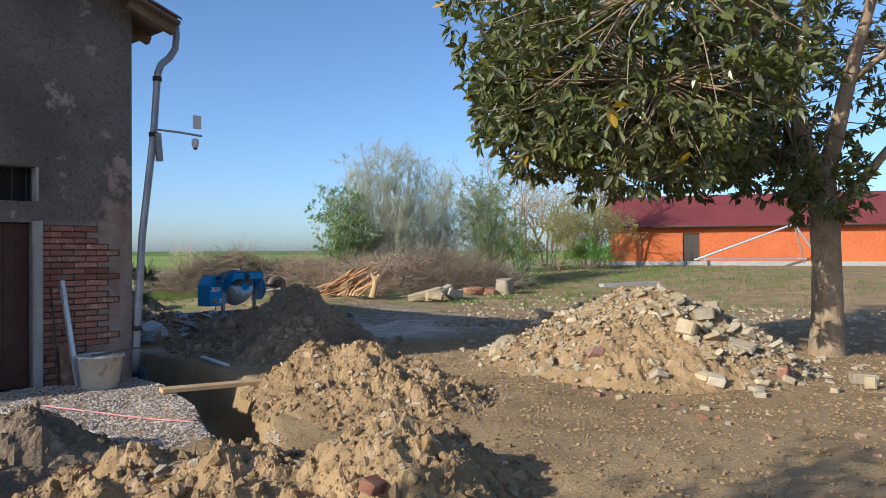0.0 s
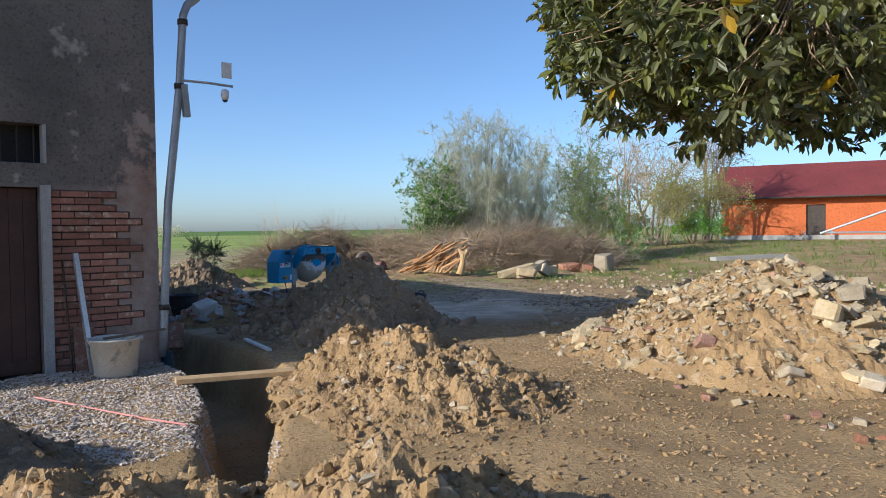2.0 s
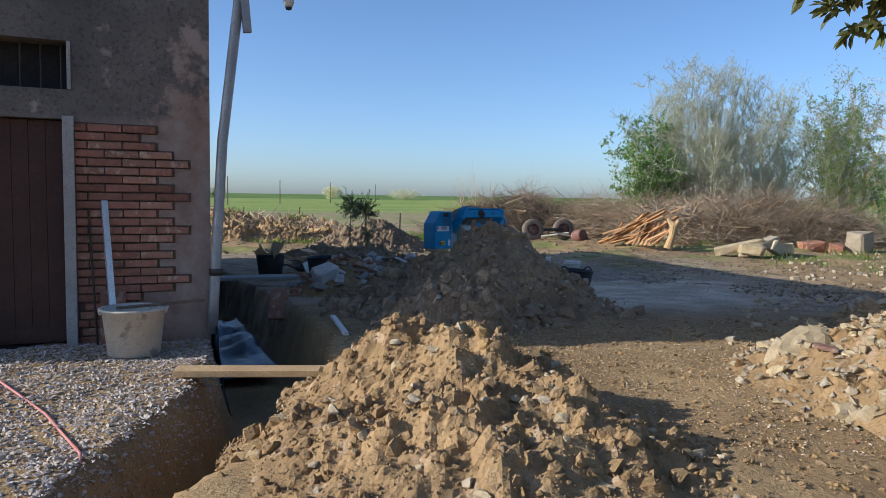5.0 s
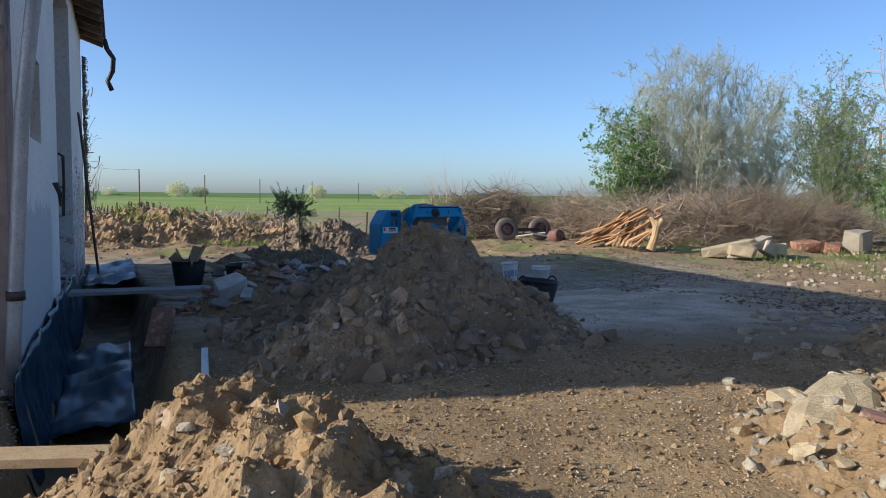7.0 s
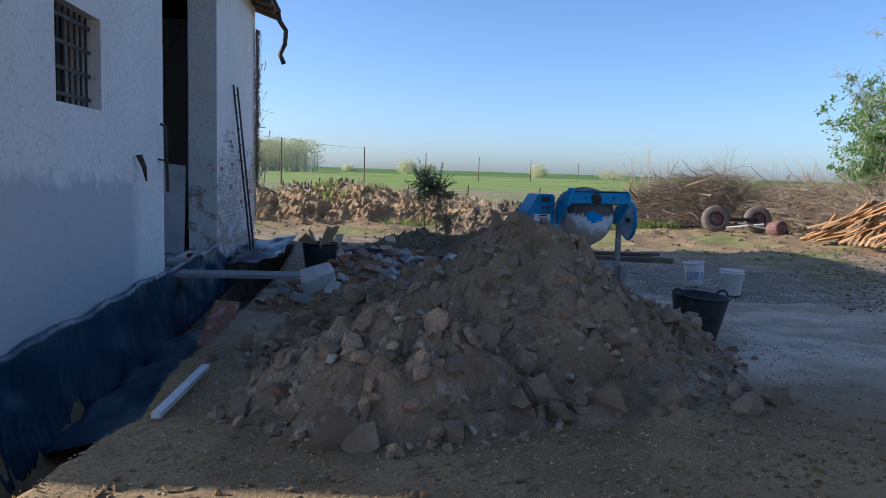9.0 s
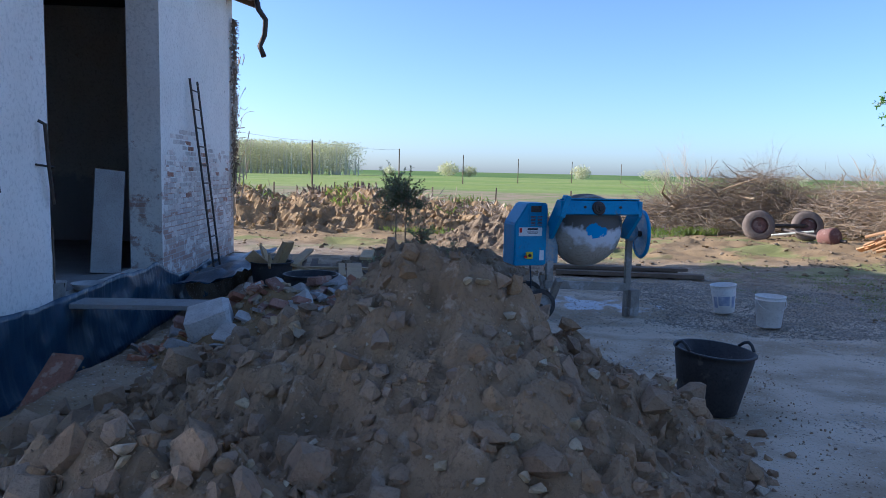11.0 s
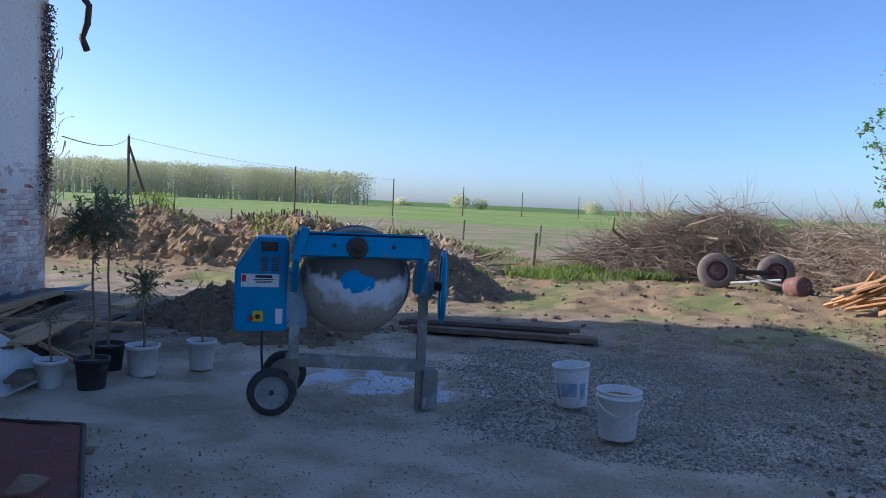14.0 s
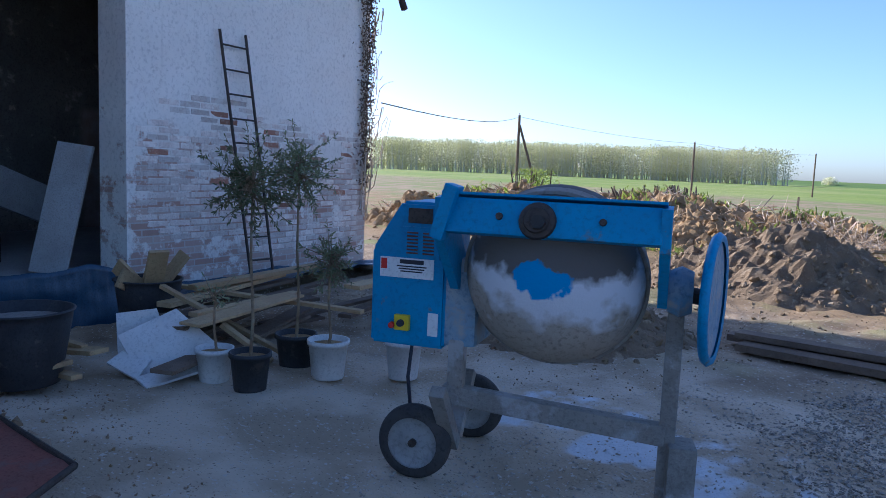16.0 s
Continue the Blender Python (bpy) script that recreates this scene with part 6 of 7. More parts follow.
# ---- trees and brush ----
def magnolia():
    rnd = random.Random(77)
    e = thing("magnolia_tree", (7.2, 2.5, 0.2), "large evergreen magnolia with glossy drooping leaves", "tree")
    o = Vector((7.2, 2.5, 0.2))
    limbs = []
    def limb(pts, r0, r1):
        n = len(pts)
        rr = [r0 + (r1 - r0) * i / (n - 1) for i in range(n)]
        limbs.append(([Vector(p) - o for p in pts], rr))
    bm = bmesh.new()
    tr = [(7.2, 2.5, 0.1), (7.2, 2.5, 0.35), (7.22, 2.5, 0.9), (7.2, 2.5, 1.6), (7.17, 2.52, 2.3), (7.12, 2.55, 3.0)]
    pipe(bm, [Vector(p) - o for p in tr], [0.34, 0.25, 0.215, 0.205, 0.21, 0.19], 18)
    for v in bm.verts:
        v.co += Vector((v.co.x, v.co.y, 0)).normalized() * 0.025 * nz(v.co.x * 3, v.co.y * 3, v.co.z * 1.5)
    part("trunk", bm, M["bark"], e, "pale smooth brown bark", smooth=True)
    limb([(7.1, 2.55, 2.8), (6.85, 2.65, 3.5), (6.62, 2.7, 4.4), (6.35, 2.8, 5.6), (6.2, 3.0, 7.0)], 0.15, 0.05)
    limb([(7.15, 2.5, 2.8), (7.32, 2.4, 3.6), (7.45, 2.25, 4.5), (7.7, 2.0, 5.8), (7.8, 1.9, 7)], 0.14, 0.045)
    limb([(6.7, 2.7, 4.1), (6.85, 2.6, 4.9), (6.9, 2.5, 5.9)], 0.09, 0.04)
    limb([(7.2, 2.5, 2.2), (7.7, 2.2, 2.9), (8.3, 1.9, 3.7), (8.9, 1.7, 4.8)], 0.095, 0.03)
    limb([(7.4, 2.3, 4.2), (7.9, 2.0, 4.7), (8.3, 1.7, 5.4)], 0.07, 0.03)
    limb([(6.8, 2.8, 3.3), (6.1, 2.4, 3.9), (5.2, 2.2, 4.1), (4.2, 2.0, 4.0), (3.2, 1.7, 3.7)], 0.09, 0.02)
    limb([(6.85, 2.75, 3.1), (6.2, 3.4, 3.5), (5.3, 3.9, 3.5), (4.2, 3.9, 3.2), (3.6, 3.8, 2.9)], 0.08, 0.02)
    limb([(6.6, 3.0, 4.2), (5.6, 2.5, 5.0), (4.5, 1.8, 5.3), (3.4, 1.2, 5.0), (2.4, 0.9, 4.4)], 0.08, 0.02)
    for pts, rr in limbs:
        part("limb", pipe(bmesh.new(), pts, rr, 10), M["bark"], e, smooth=True)
    # rosettes of leaves through an uneven crown made of lobes
    lobes = [((4.2, 3.2, 5.3), (2.7, 2.4, 2.5), 680), ((2.9, 1.9, 3.9), (1.8, 1.9, 1.35), 560), ((4.0, 3.3, 3.6), (1.9, 1.8, 1.1), 360), ((5.7, 3.5, 3.9), (1.5, 1.4, 1.1), 230), ((7.2, 4.6, 5.2), (2.4, 1.5, 2.2), 230), ((6.9, 3.1, 3.0), (0.9, 0.6, 0.5), 60), ((6.55, 2.15, 2.75), (0.75, 0.6, 0.55), 70), ((8.7, 2.0, 4.6), (0.9, 0.9, 0.9), 26), ((7.7, 2.3, 6.6), (1.6, 1.4, 1.0), 90), ((2.9, 3.9, 4.0), (1.0, 1.0, 0.9), 90), ((8.6, 3.3, 5.2), (1.3, 1.2, 1.8), 130), ((2.6, 3.2, 3.2), (0.8, 0.7, 0.45), 50), ((4.9, 2.8, 3.1), (1.0, 0.8, 0.4), 60)]
    items, yel, pale, segs = [], [], [], []
    bones = [p for pts, _ in limbs for p in pts[1:]]
    for c, r, n in lobes:
        c = Vector(c)
        for i in range(n):
            d = rvec(rnd)
            k = (0.45 + 0.6 * rnd.random() ** 0.55) * (1 + 0.22 * nz(d.x * 2 + c.x, d.y * 2, d.z * 2))
            p = c + Vector((d.x * r[0], d.y * r[1], d.z * r[2])) * k - o
            if p.z + 0.2 < 2.1:
                continue
            b = min(bones, key=lambda q: (q - p).length)
            if rnd.random() < 0.35:
                mid = (p + b) / 2 + rvec(rnd) * 0.15
                segs.append((b, mid, 0.014, 0.009)); segs.append((mid, p, 0.009, 0.005))
            ax = (d + Vector((0, 0, 0.35)) + rvec(rnd) * 0.5).normalized()
            for j in range(rnd.randint(8, 13)):
                ld_ = (rvec(rnd) + ax * 0.5 - Vector((0, 0, 0.35))).normalized()
                items.append((p + rvec(rnd) * 0.05, ld_, rvec(rnd) + Vector((0, 0, 1.2)), rnd.uniform(0.11, 0.20)))
            if rnd.random() < 0.05:
                for j in range(4):
                    pale.append((p, ax + rvec(rnd) * 0.25 + Vector((0, 0, 0.6)), rvec(rnd), rnd.uniform(0.10, 0.16)))
            if rnd.random() < 0.012:
                for j in range(3):
                    yel.append((p, rvec(rnd) - Vector((0, 0, 0.4)), rvec(rnd), rnd.uniform(0.13, 0.2)))
    y0 = Vector((1.67, 0.75, 3.07)) - o
    yel += [(y0 + rvec(rnd) * 0.04, rvec(rnd) - Vector((0, 0, 0.6)), rvec(rnd), 0.17) for _ in range(4)]
    leaves("crown", items, M["leaf"], e, "dense dark glossy leaves", 0.3, 0.42)
    leaves("young_leaves", pale, M["leafpale"], e, "pale upright young leaves", 0.3, 0.3)
    leaves("yellow_leaves", yel, M["leafyel"], e, "few yellowed old leaves", 0.3, 0.42)
    sticks("twig_growth", segs, M["bark"], e, "thin brown twigs")["kind"] = "stuff"
magnolia()

def shrub(name, at, height, spread, stems, seed, bark, leafmat, leaf_n, leaf_s, label, category="tree", low=0.15, upright=1.0, thick=1.0, group=""):
    """A many-stemmed tree: stems, forks and twigs, with small leaves or buds on the twigs."""
    rnd = random.Random(seed)
    e = thing(name, at, label, category, group)
    segs, tips = [], []
    def grow(p, d, length, r, depth):
        n = 3
        for i in range(n):
            d = (d + rvec(rnd) * 0.13 + Vector((0, 0, 0.05 * upright))).normalized()
            q = p + d * length / n
            segs.append((p, q, r, r * 0.82))
            r *= 0.82
            p = q
            if depth > 0 and (i > 0 or depth < 3):
                for k in range(2):
                    side = (d + rvec(rnd) * (0.5 if upright > 0.5 else 1.0)).normalized()
                    grow(p, side, length * rnd.uniform(0.42, 0.62), r * 0.6, depth - 1)
        if depth <= 1:
            tips.append((p, d, length))
    for s in range(stems):
        a = rnd.uniform(0, 6.28)
        k = rnd.random() ** 0.6
        d = Vector((math.cos(a) * spread / height * k, math.sin(a) * spread / height * k, 1)).normalized()
        h = height * rnd.uniform(0.52, 0.66) * (1 - 0.25 * k)
        grow(Vector((math.cos(a) * 0.25 * k, math.sin(a) * 0.25 * k, -0.1)), d, h, 0.035 * thick * height / 6, 3)
    b = sticks("trunk", segs, bark, e, seg=3)
    if leaf_n:
        items = []
        for i in range(leaf_n):
            p, d, l = rnd.choice(tips)
            if p.z < height * low:
                continue
            items.append((p - d * l * rnd.random() + rvec(rnd) * 0.10, rvec(rnd) + d * 0.6, rvec(rnd), leaf_s * rnd.uniform(0.6, 1.3)))
        leaves("crown", items, leafmat, e)
    return e
def gz(x, y):
    return (x, y, ground(x, y))
def crown_tree(name, at, height, width, limbs, seed, bark, leafmat, leaf_n, leaf_s, label, base=0.18, twigs=9, lift=0.45):
    """Slender limbs rising from one foot into an egg-shaped crown of fine forked twigs."""
    rnd = random.Random(seed)
    e = thing(name, at, label, "tree")
    segs, spots = [], []
    def reach(h):
        k = min(max((h - base) / (1 - base), 0.0), 1.0)
        return width * (0.4 + 0.6 * math.sin(math.pi * min(1.0, 0.08 + k ** 0.85 * 0.86)) ** 0.8)
    for s in range(limbs):
        a, h = rnd.uniform(0, 6.28), 1 - 0.5 * rnd.random() ** 1.3
        out = Vector((math.cos(a), math.sin(a), 0))
        foot = out * 0.25 * rnd.random() + Vector((0, 0, -0.1))
        tip = out * reach(h) * math.sqrt(rnd.random()) * (1 if h < 0.92 else 0.75) + Vector((0, 0, height * h * rnd.uniform(0.88, 1.0)))
        mid = out * (tip.xy.length * rnd.uniform(0.45, 0.75)) + Vector((0, 0, tip.z * 0.5)) + rvec(rnd) * 0.15
        n, p, r = 8, foot, 0.032 * height / 6.5
        for q in range(1, n + 1):
            t = q / n
            w = foot * (1 - t) ** 2 + mid * 2 * t * (1 - t) + tip * t * t + rvec(rnd) * 0.05
            segs.append((p, w, r, r * 0.82))
            d = (w - p).normalized()
            r *= 0.82
            if w.z > height * base:
                for b in range(2):
                    bd = (d * 0.5 + rvec(rnd) * 0.9 + Vector((0, 0, lift))).normalized()
                    L = height * rnd.uniform(0.07, 0.15)
                    f = p.lerp(w, rnd.random())
                    g = f + bd * L
                    segs.append((f, g, 0.011, 0.006))
                    for k in range(twigs):
                        h0 = f.lerp(g, rnd.uniform(0.15, 1.0))
                        h1 = h0 + (bd * 0.6 + rvec(rnd) * 0.8 + Vector((0, 0, lift * 0.7))).normalized() * L * rnd.uniform(0.3, 0.6)
                        segs.append((h0, h1, 0.0065, 0.003))
                        spots.append((h0, h1))
            p = w
    sticks("trunk", segs, bark, e, seg=3)
    items = []
    for i in range(leaf_n):
        f, g = rnd.choice(spots)
        items.append((f + (g - f) * rnd.uniform(0.1, 1.1) + rvec(rnd) * 0.04, rvec(rnd) + (g - f).normalized() * 0.4, rvec(rnd), leaf_s * rnd.uniform(0.6, 1.3)))
    leaves("crown", items, leafmat, e)
    return e
crown_tree("poplar_clump", gz(10.1, 25.0), 6.6, 2.9, 52, 1, M["palebark"], M["catkin"], 34000, 0.055, "tall pale-stemmed poplar clump coming into bud")
crown_tree("poplar_clump", gz(12.4, 25.4), 5.5, 2.1, 38, 2, M["palebark"], M["catkin"], 22000, 0.055, "slender poplar suckers in pale bud")
crown_tree("poplar_clump", gz(9.3, 26.6), 5.8, 1.8, 30, 3, M["palebark"], M["catkin"], 15000, 0.055, "thin poplar saplings behind the brush")
crown_tree("green_tree", gz(7.9, 25.6), 4.6, 1.8, 26, 4, M["palebark"], M["green"], 21000, 0.10, "bushy tree in fresh dark green leaf", 0.05, 9, 0.2)
crown_tree("green_tree", gz(14.3, 24.0), 5.3, 1.9, 32, 5, M["palebark"], M["paleleaf"], 21000, 0.08, "upright tree in light green leaf", 0.08)
crown_tree("green_tree", gz(15.6, 23.0), 2.6, 1.8, 9, 6, M["palebark"], M["green"], 3600, 0.09, "low spreading bush in green leaf", 0.05, 9, 0.1)
# bare trees and thicket between yard and barn
for i, (x, y, h, s) in enumerate(((22.5, 33.5, 8.2, 3.2), (25.5, 35.0, 8.8, 3.6), (28.5, 34.0, 9.0, 3.6), (19.8, 33.0, 7.0, 2.6))):
    shrub("bare_tree", gz(x, y), h, s, 4, 20 + i, M["twig"], M["hedge"], 1500, 0.10, "leafless grey-brown tree near the barn", upright=0.3, thick=2.6, group="bare trees")
for i, (x, y, h, s) in enumerate(((23.0, 30.5, 4.6, 2.8), (25.0, 30.5, 5.2, 2.8), (27.0, 31.5, 4.8, 2.4), (20.5, 31.0, 3.4, 2.4), (24.4, 29.0, 2.4, 2.0))):
    shrub("thicket_bush", gz(x, y), h, s, 9, 30 + i, M["twig"], M["hedge"] if i < 4 else M["green"], 3600, 0.13, "tangled bush in yellow-green spring leaf", "bush", low=0.05, upright=0.2, group="thicket")

# leafy tree beyond the house front, which throws its shade on the path
shrub("shade_tree", (-8.2, -3.4, 0.25), 4.6, 2.6, 6, 91, M["bark"], M["green"], 5200, 0.13, "young leafy tree standing beside the house yard", low=0.35)

def brush(name, cells, seed, label, count, length=(0.8, 2.2)):
    """A long heap of cut branches thrown together."""
    rnd = random.Random(seed)
    e = thing(name, (cells[0][0], cells[0][1], 0.1), label, "brush heap")
    o = Vector((cells[0][0], cells[0][1], 0.1))
    segs = []
    tot = sum(c[2] * c[3] for c in cells)
    for cx, cy, r, h in cells:
        for i in range(int(count * r * h / tot)):
            a, k = rnd.uniform(0, 6.28), rnd.random() ** 0.6
            x, y = cx + math.cos(a) * r * k, cy + math.sin(a) * r * k * 0.8
            z = ground(x, y) + h * (1 - k ** 2.2) * rnd.random() ** 0.5
            p = Vector((x, y, z)) - o
            d = Vector((rnd.gauss(0, 1), rnd.gauss(0, 1), rnd.gauss(0.05, 0.42))).normalized()
            L = rnd.uniform(*length) * 0.5
            rr = 0.005 + 0.014 * rnd.random() ** 3
            for s in range(3):
                q = p + d * L / 3
                q.z = max(q.z, 0.02)
                segs.append((p, q, rr, rr * 0.8))
                p, rr = q, rr * 0.8
                d = (d + rvec(rnd) * 0.28).normalized()
                if rnd.random() < 0.5:
                    f = (d + rvec(rnd) * 0.7).normalized()
                    segs.append((p, p + f * L * 0.3, rr * 0.7, rr * 0.4))
    sticks("brushwood", segs, M["twig"], e, "tangle of dry cut branches", 3)["kind"] = "stuff"
    for i in range(14):
        cx, cy, r, h = rnd.choice(cells)
        a = rnd.uniform(0, 6.28)
        p = Vector((cx + math.cos(a) * r * 0.6, cy + math.sin(a) * r * 0.5, ground(cx, cy) + h * rnd.uniform(0.3, 0.8))) - o
        d = Vector((rnd.gauss(0, 1), rnd.gauss(0, 1), rnd.gauss(0.1, 0.3))).normalized()
        part("thick_branch", pipe(bmesh.new(), [p - d * 0.6, p + rvec(rnd) * 0.08, p + d * 0.5 + rvec(rnd) * 0.1, p + d * 1.1 + rvec(rnd) * 0.15], [0.045, 0.04, 0.03, 0.015], 6), M["bark"], e)
    return e
brush("brush_heap", [(2.4, 26.6, 1.7, 1.4), (3.9, 27.0, 2.0, 1.6), (5.6, 26.6, 1.8, 1.3), (1.2, 27.2, 1.2, 0.9)], 41, "wide heap of dry cut branches at the field edge", 6500)
brush("brush_heap", [(6.6, 25.6, 1.8, 1.4), (8.0, 24.6, 1.7, 1.5), (9.6, 23.4, 1.9, 1.5), (8.2, 22.6, 1.5, 1.2)], 42, "heap of dry brushwood behind torn planks", 6500)
brush("brush_heap", [(11.2, 22.6, 2.0, 1.5), (12.6, 21.8, 1.7, 1.2), (9.9, 22.0, 1.4, 1.1)], 43, "heap of long thin brushwood below poplars", 5500, (1.4, 3.0))
brush("brush_heap", [(-5.5, 28.0, 1.6, 0.5), (-8.5, 27.6, 1.6, 0.5), (-3.8, 27.0, 1.2, 0.4), (-2.2, 24.6, 1.0, 0.35)], 44, "scattered prunings and roots on turned soil", 1600, (0.5, 1.6))
# sprouting dead shrub rising out of the brush, stumps on the bank
shrub("dead_shrub", gz(2.0, 26.9), 2.6, 1.2, 5, 51, M["twig"], None, 0, 0.1, "leafless dead shrub standing in the brush", "shrub")
shrub("dead_shrub", gz(4.4, 29.0), 2.4, 0.9, 5, 52, M["twig"], None, 0, 0.1, "small leafless reddish shrub beyond the brush", "shrub")
def stump_clump(at, n, h, seed, label, leafy):
    rnd = random.Random(seed)
    e = thing("coppice_stump", at, label, "stump")
    segs = []
    for i in range(n):
        a, k = rnd.uniform(0, 6.28), rnd.random()
        p = Vector((math.cos(a) * k, math.sin(a) * k * 0.5, 0))
        segs.append((p, p + Vector((rnd.gauss(0, 0.12), rnd.gauss(0, 0.1), h * rnd.uniform(0.5, 1))), rnd.uniform(0.03, 0.07), 0.02))
    sticks("coppice_growth", segs, M["oldwood"], e, "sawn dark shoots", 6)
    if leafy:
        leaves("green_growth", [(Vector((rnd.gauss(0, 0.5), rnd.gauss(0, 0.3), rnd.uniform(0.1, h))), rvec(rnd), rvec(rnd), 0.12) for _ in range(leafy)], M["grass"], e)["kind"] = "stuff"
stump_clump((-9.9, 30.1, 0.45), 46, 0.75, 1, "low coppiced stump with many sawn shoots", 60)
stump_clump((-11.4, 29.8, 0.45), 30, 0.6, 2, "low coppiced stump with sawn shoots", 30)
stump_clump((-17.5, 31.9, 0.3), 14, 1.2, 3, "old stump sprouting fresh green", 900)
# tufts of green in the yard's far edge
def tufts(name, count, areas, seed, label, size):
    rnd = random.Random(seed)
    items = []
    for i in range(count):
        x0, x1, y0, y1 = rnd.choice(areas)
        x, y = rnd.uniform(x0, x1), rnd.uniform(y0, y1)
        if nz(x * 0.8, y * 0.8, 2.0) < -0.05:
            continue
        items.append((Vector((x, y, ground(x, y))), Vector((rnd.gauss(0, 0.5), rnd.gauss(0, 0.5), 1)), rvec(rnd), size * rnd.uniform(0.5, 1.3)))
    o = leaves(name, items, M["grass"], None, "", 0.3, 0.16)
    tagged(o, label, "grass", kind="stuff")
tufts("weeds", 3600, [(-0.8, 1.5, 25.2, 27.5), (-2.2, 0.8, 23.2, 24.5), (1.8, 2.8, 25.0, 25.8), (-1.6, 2.0, 23.6, 25.6), (-6.0, -2.6, 29.0, 33.0)], 61, "fresh green weeds at the foot of the brush", 0.19)
tufts("grass_tufts", 20000, [(9, 26, 9, 18), (10, 30, 17, 27), (-14, 1, 24, 31), (5, 30, 24, 34), (8, 26, 16, 26), (-8, -2, 22, 26)], 62, "sparse grass tufts over rough ground", 0.16)
tufts("yard_grass", 9000, [(2.5, 5.5, 15.0, 18.5), (4.0, 8.0, 14.0, 18.0)], 63, "thin trodden grass in the shaded yard", 0.032)

def bank_growth():
    """Weeds, straw and roots caught on the bank of turned soil."""
    rnd = random.Random(66)
    green, straw = [], []
    while len(green) + len(straw) < 4200:
        x, y = rnd.uniform(-18, -2.5), rnd.uniform(24.5, 31.5)
        t = banktop(x, y)
        z = ground(x, y) if t is None else t
        k = nz(x * 0.7, y * 0.7, 8.0)
        d = Vector((rnd.gauss(0, 0.7), rnd.gauss(0, 0.7), 0.9))
        if k > 0.12:
            green.append((Vector((x, y, z)), d, rvec(rnd), rnd.uniform(0.1, 0.3)))
        elif k < -0.02:
            straw.append((Vector((x, y, z)), d + Vector((rnd.gauss(0, 1), rnd.gauss(0, 1), -0.3)), rvec(rnd), rnd.uniform(0.15, 0.5)))
    tagged(leaves("bank_weeds", green, M["grass"], None, "", 0.3, 0.25), "green weeds growing on the turned bank", "weeds", kind="stuff")
    tagged(leaves("bank_straw", straw, M["twig"], None, "", 0.2, 0.07), "dry straw and roots on the turned bank", "straw", kind="stuff")
bank_growth()

# ---- barn, fields and distance ----
def barn():
    L0, d = Vector((31.8, 36.2, 0.87)), Vector((0.70, -0.714, 0))
    e = thing("barn", L0, "long orange rendered barn under a red roof", "barn")
    e.matrix_world = Matrix.Translation(L0) @ Matrix.Rotation(math.atan2(d.y, d.x), 4, 'Z')
    ln, dp_, hh = 34.0, 9.0, 2.6
    bm = bmesh.new()
    doors = [(5.0, 6.1), (20.0, 21.1)]
    xs = [0.0] + [x for a in doors for x in a] + [ln]
    for a, b in zip(xs[::2], xs[1::2]):
        bw = bmesh.new(); box(bw, (b - a, 0.3, hh), pose((a + b) / 2, 0.15, hh / 2)); part("wall", bw, M["orange"], e, "bright orange render")
    for a, b in doors:
        bw = bmesh.new(); box(bw, (b - a, 0.3, hh - 2.1), pose((a + b) / 2, 0.15, 2.1 + (hh - 2.1) / 2)); part("wall", bw, M["orange"], e, "bright orange render")
    bw = bmesh.new(); box(bw, (0.3, dp_ - 0.6, hh), pose(0.15, dp_ / 2, hh / 2)); part("wall", bw, M["orange"], e, "bright orange render")
    bw = bmesh.new(); box(bw, (0.3, dp_ - 0.6, hh), pose(ln - 0.15, dp_ / 2, hh / 2)); part("wall", bw, M["orange"], e, "bright orange render")
    bw = bmesh.new(); box(bw, (ln, 0.3, hh), pose(ln / 2, dp_ - 0.15, hh / 2)); part("wall", bw, M["orange"], e, "bright orange render")
    bm = bmesh.new()
    for s in (0, 1):
        y0, y1 = (-0.6, dp_ / 2) if s == 0 else (dp_ + 0.6, dp_ / 2)
        q = [(-0.5, y0, hh - 0.1), (ln + 0.5, y0, hh - 0.1), (ln + 0.5, y1, hh + 2.3), (-0.5, y1, hh + 2.3)]
        lo = [bm.verts.new(p) for p in q]
        hi = [bm.verts.new((p[0], p[1], p[2] + 0.12)) for p in q]
        bm.faces.new(lo); bm.faces.new(hi)
        for i in range(4):
            bm.faces.new((lo[i], lo[(i + 1) % 4], hi[(i + 1) % 4], hi[i]))
    bmesh.ops.recalc_face_normals(bm, faces=bm.faces)
    rf = part("roof", bm, M["redroof"], e, "dark red sheet roof")
    part("gutter", rod(bmesh.new(), (-0.5, -0.66, hh - 0.06), (ln + 0.5, -0.66, hh - 0.06), 0.06), M["steel"], rf)
    for a, b in doors:
        part("door", boxed((b - a, 0.06, 2.1), ((a + b) / 2, 0.16, 1.05)), M["steel"], e, "grey barn door")
    part("plinth", boxed((ln, 0.06, 0.65), (ln / 2, -0.033, -0.15)), M["concrete"], e, "grey cement plinth")
    for x in (4.9, 6.4):
        part("bollard", boxed((0.14, 0.14, 0.5), (x, -0.5, 0.2), bevel=0.02), M["concrete"], e)
    f = thing("field_auger", (37.2, 27.4, 0.87), "long pale grain auger standing by the barn", "auger")
    part("tube", rod(bmesh.new(), (-4.0, 2.2, 0.3), (0.3, -2.0, 2.6), 0.07, seg=12), M["alu"], f)
    part("support", rod(bmesh.new(), (0.2, -1.9, 2.5), (1.4, -2.9, 0.1), 0.06, seg=10), M["alu"], f)
    part("support", rod(bmesh.new(), (0.2, -1.9, 2.5), (1.5, -1.6, 0.1), 0.05, seg=10), M["alu"], f)
    part("boom", rod(bmesh.new(), (-4.0, 2.2, 0.35), (1.2, -2.0, 0.35), 0.06, seg=10), M["alu"], f)
barn()

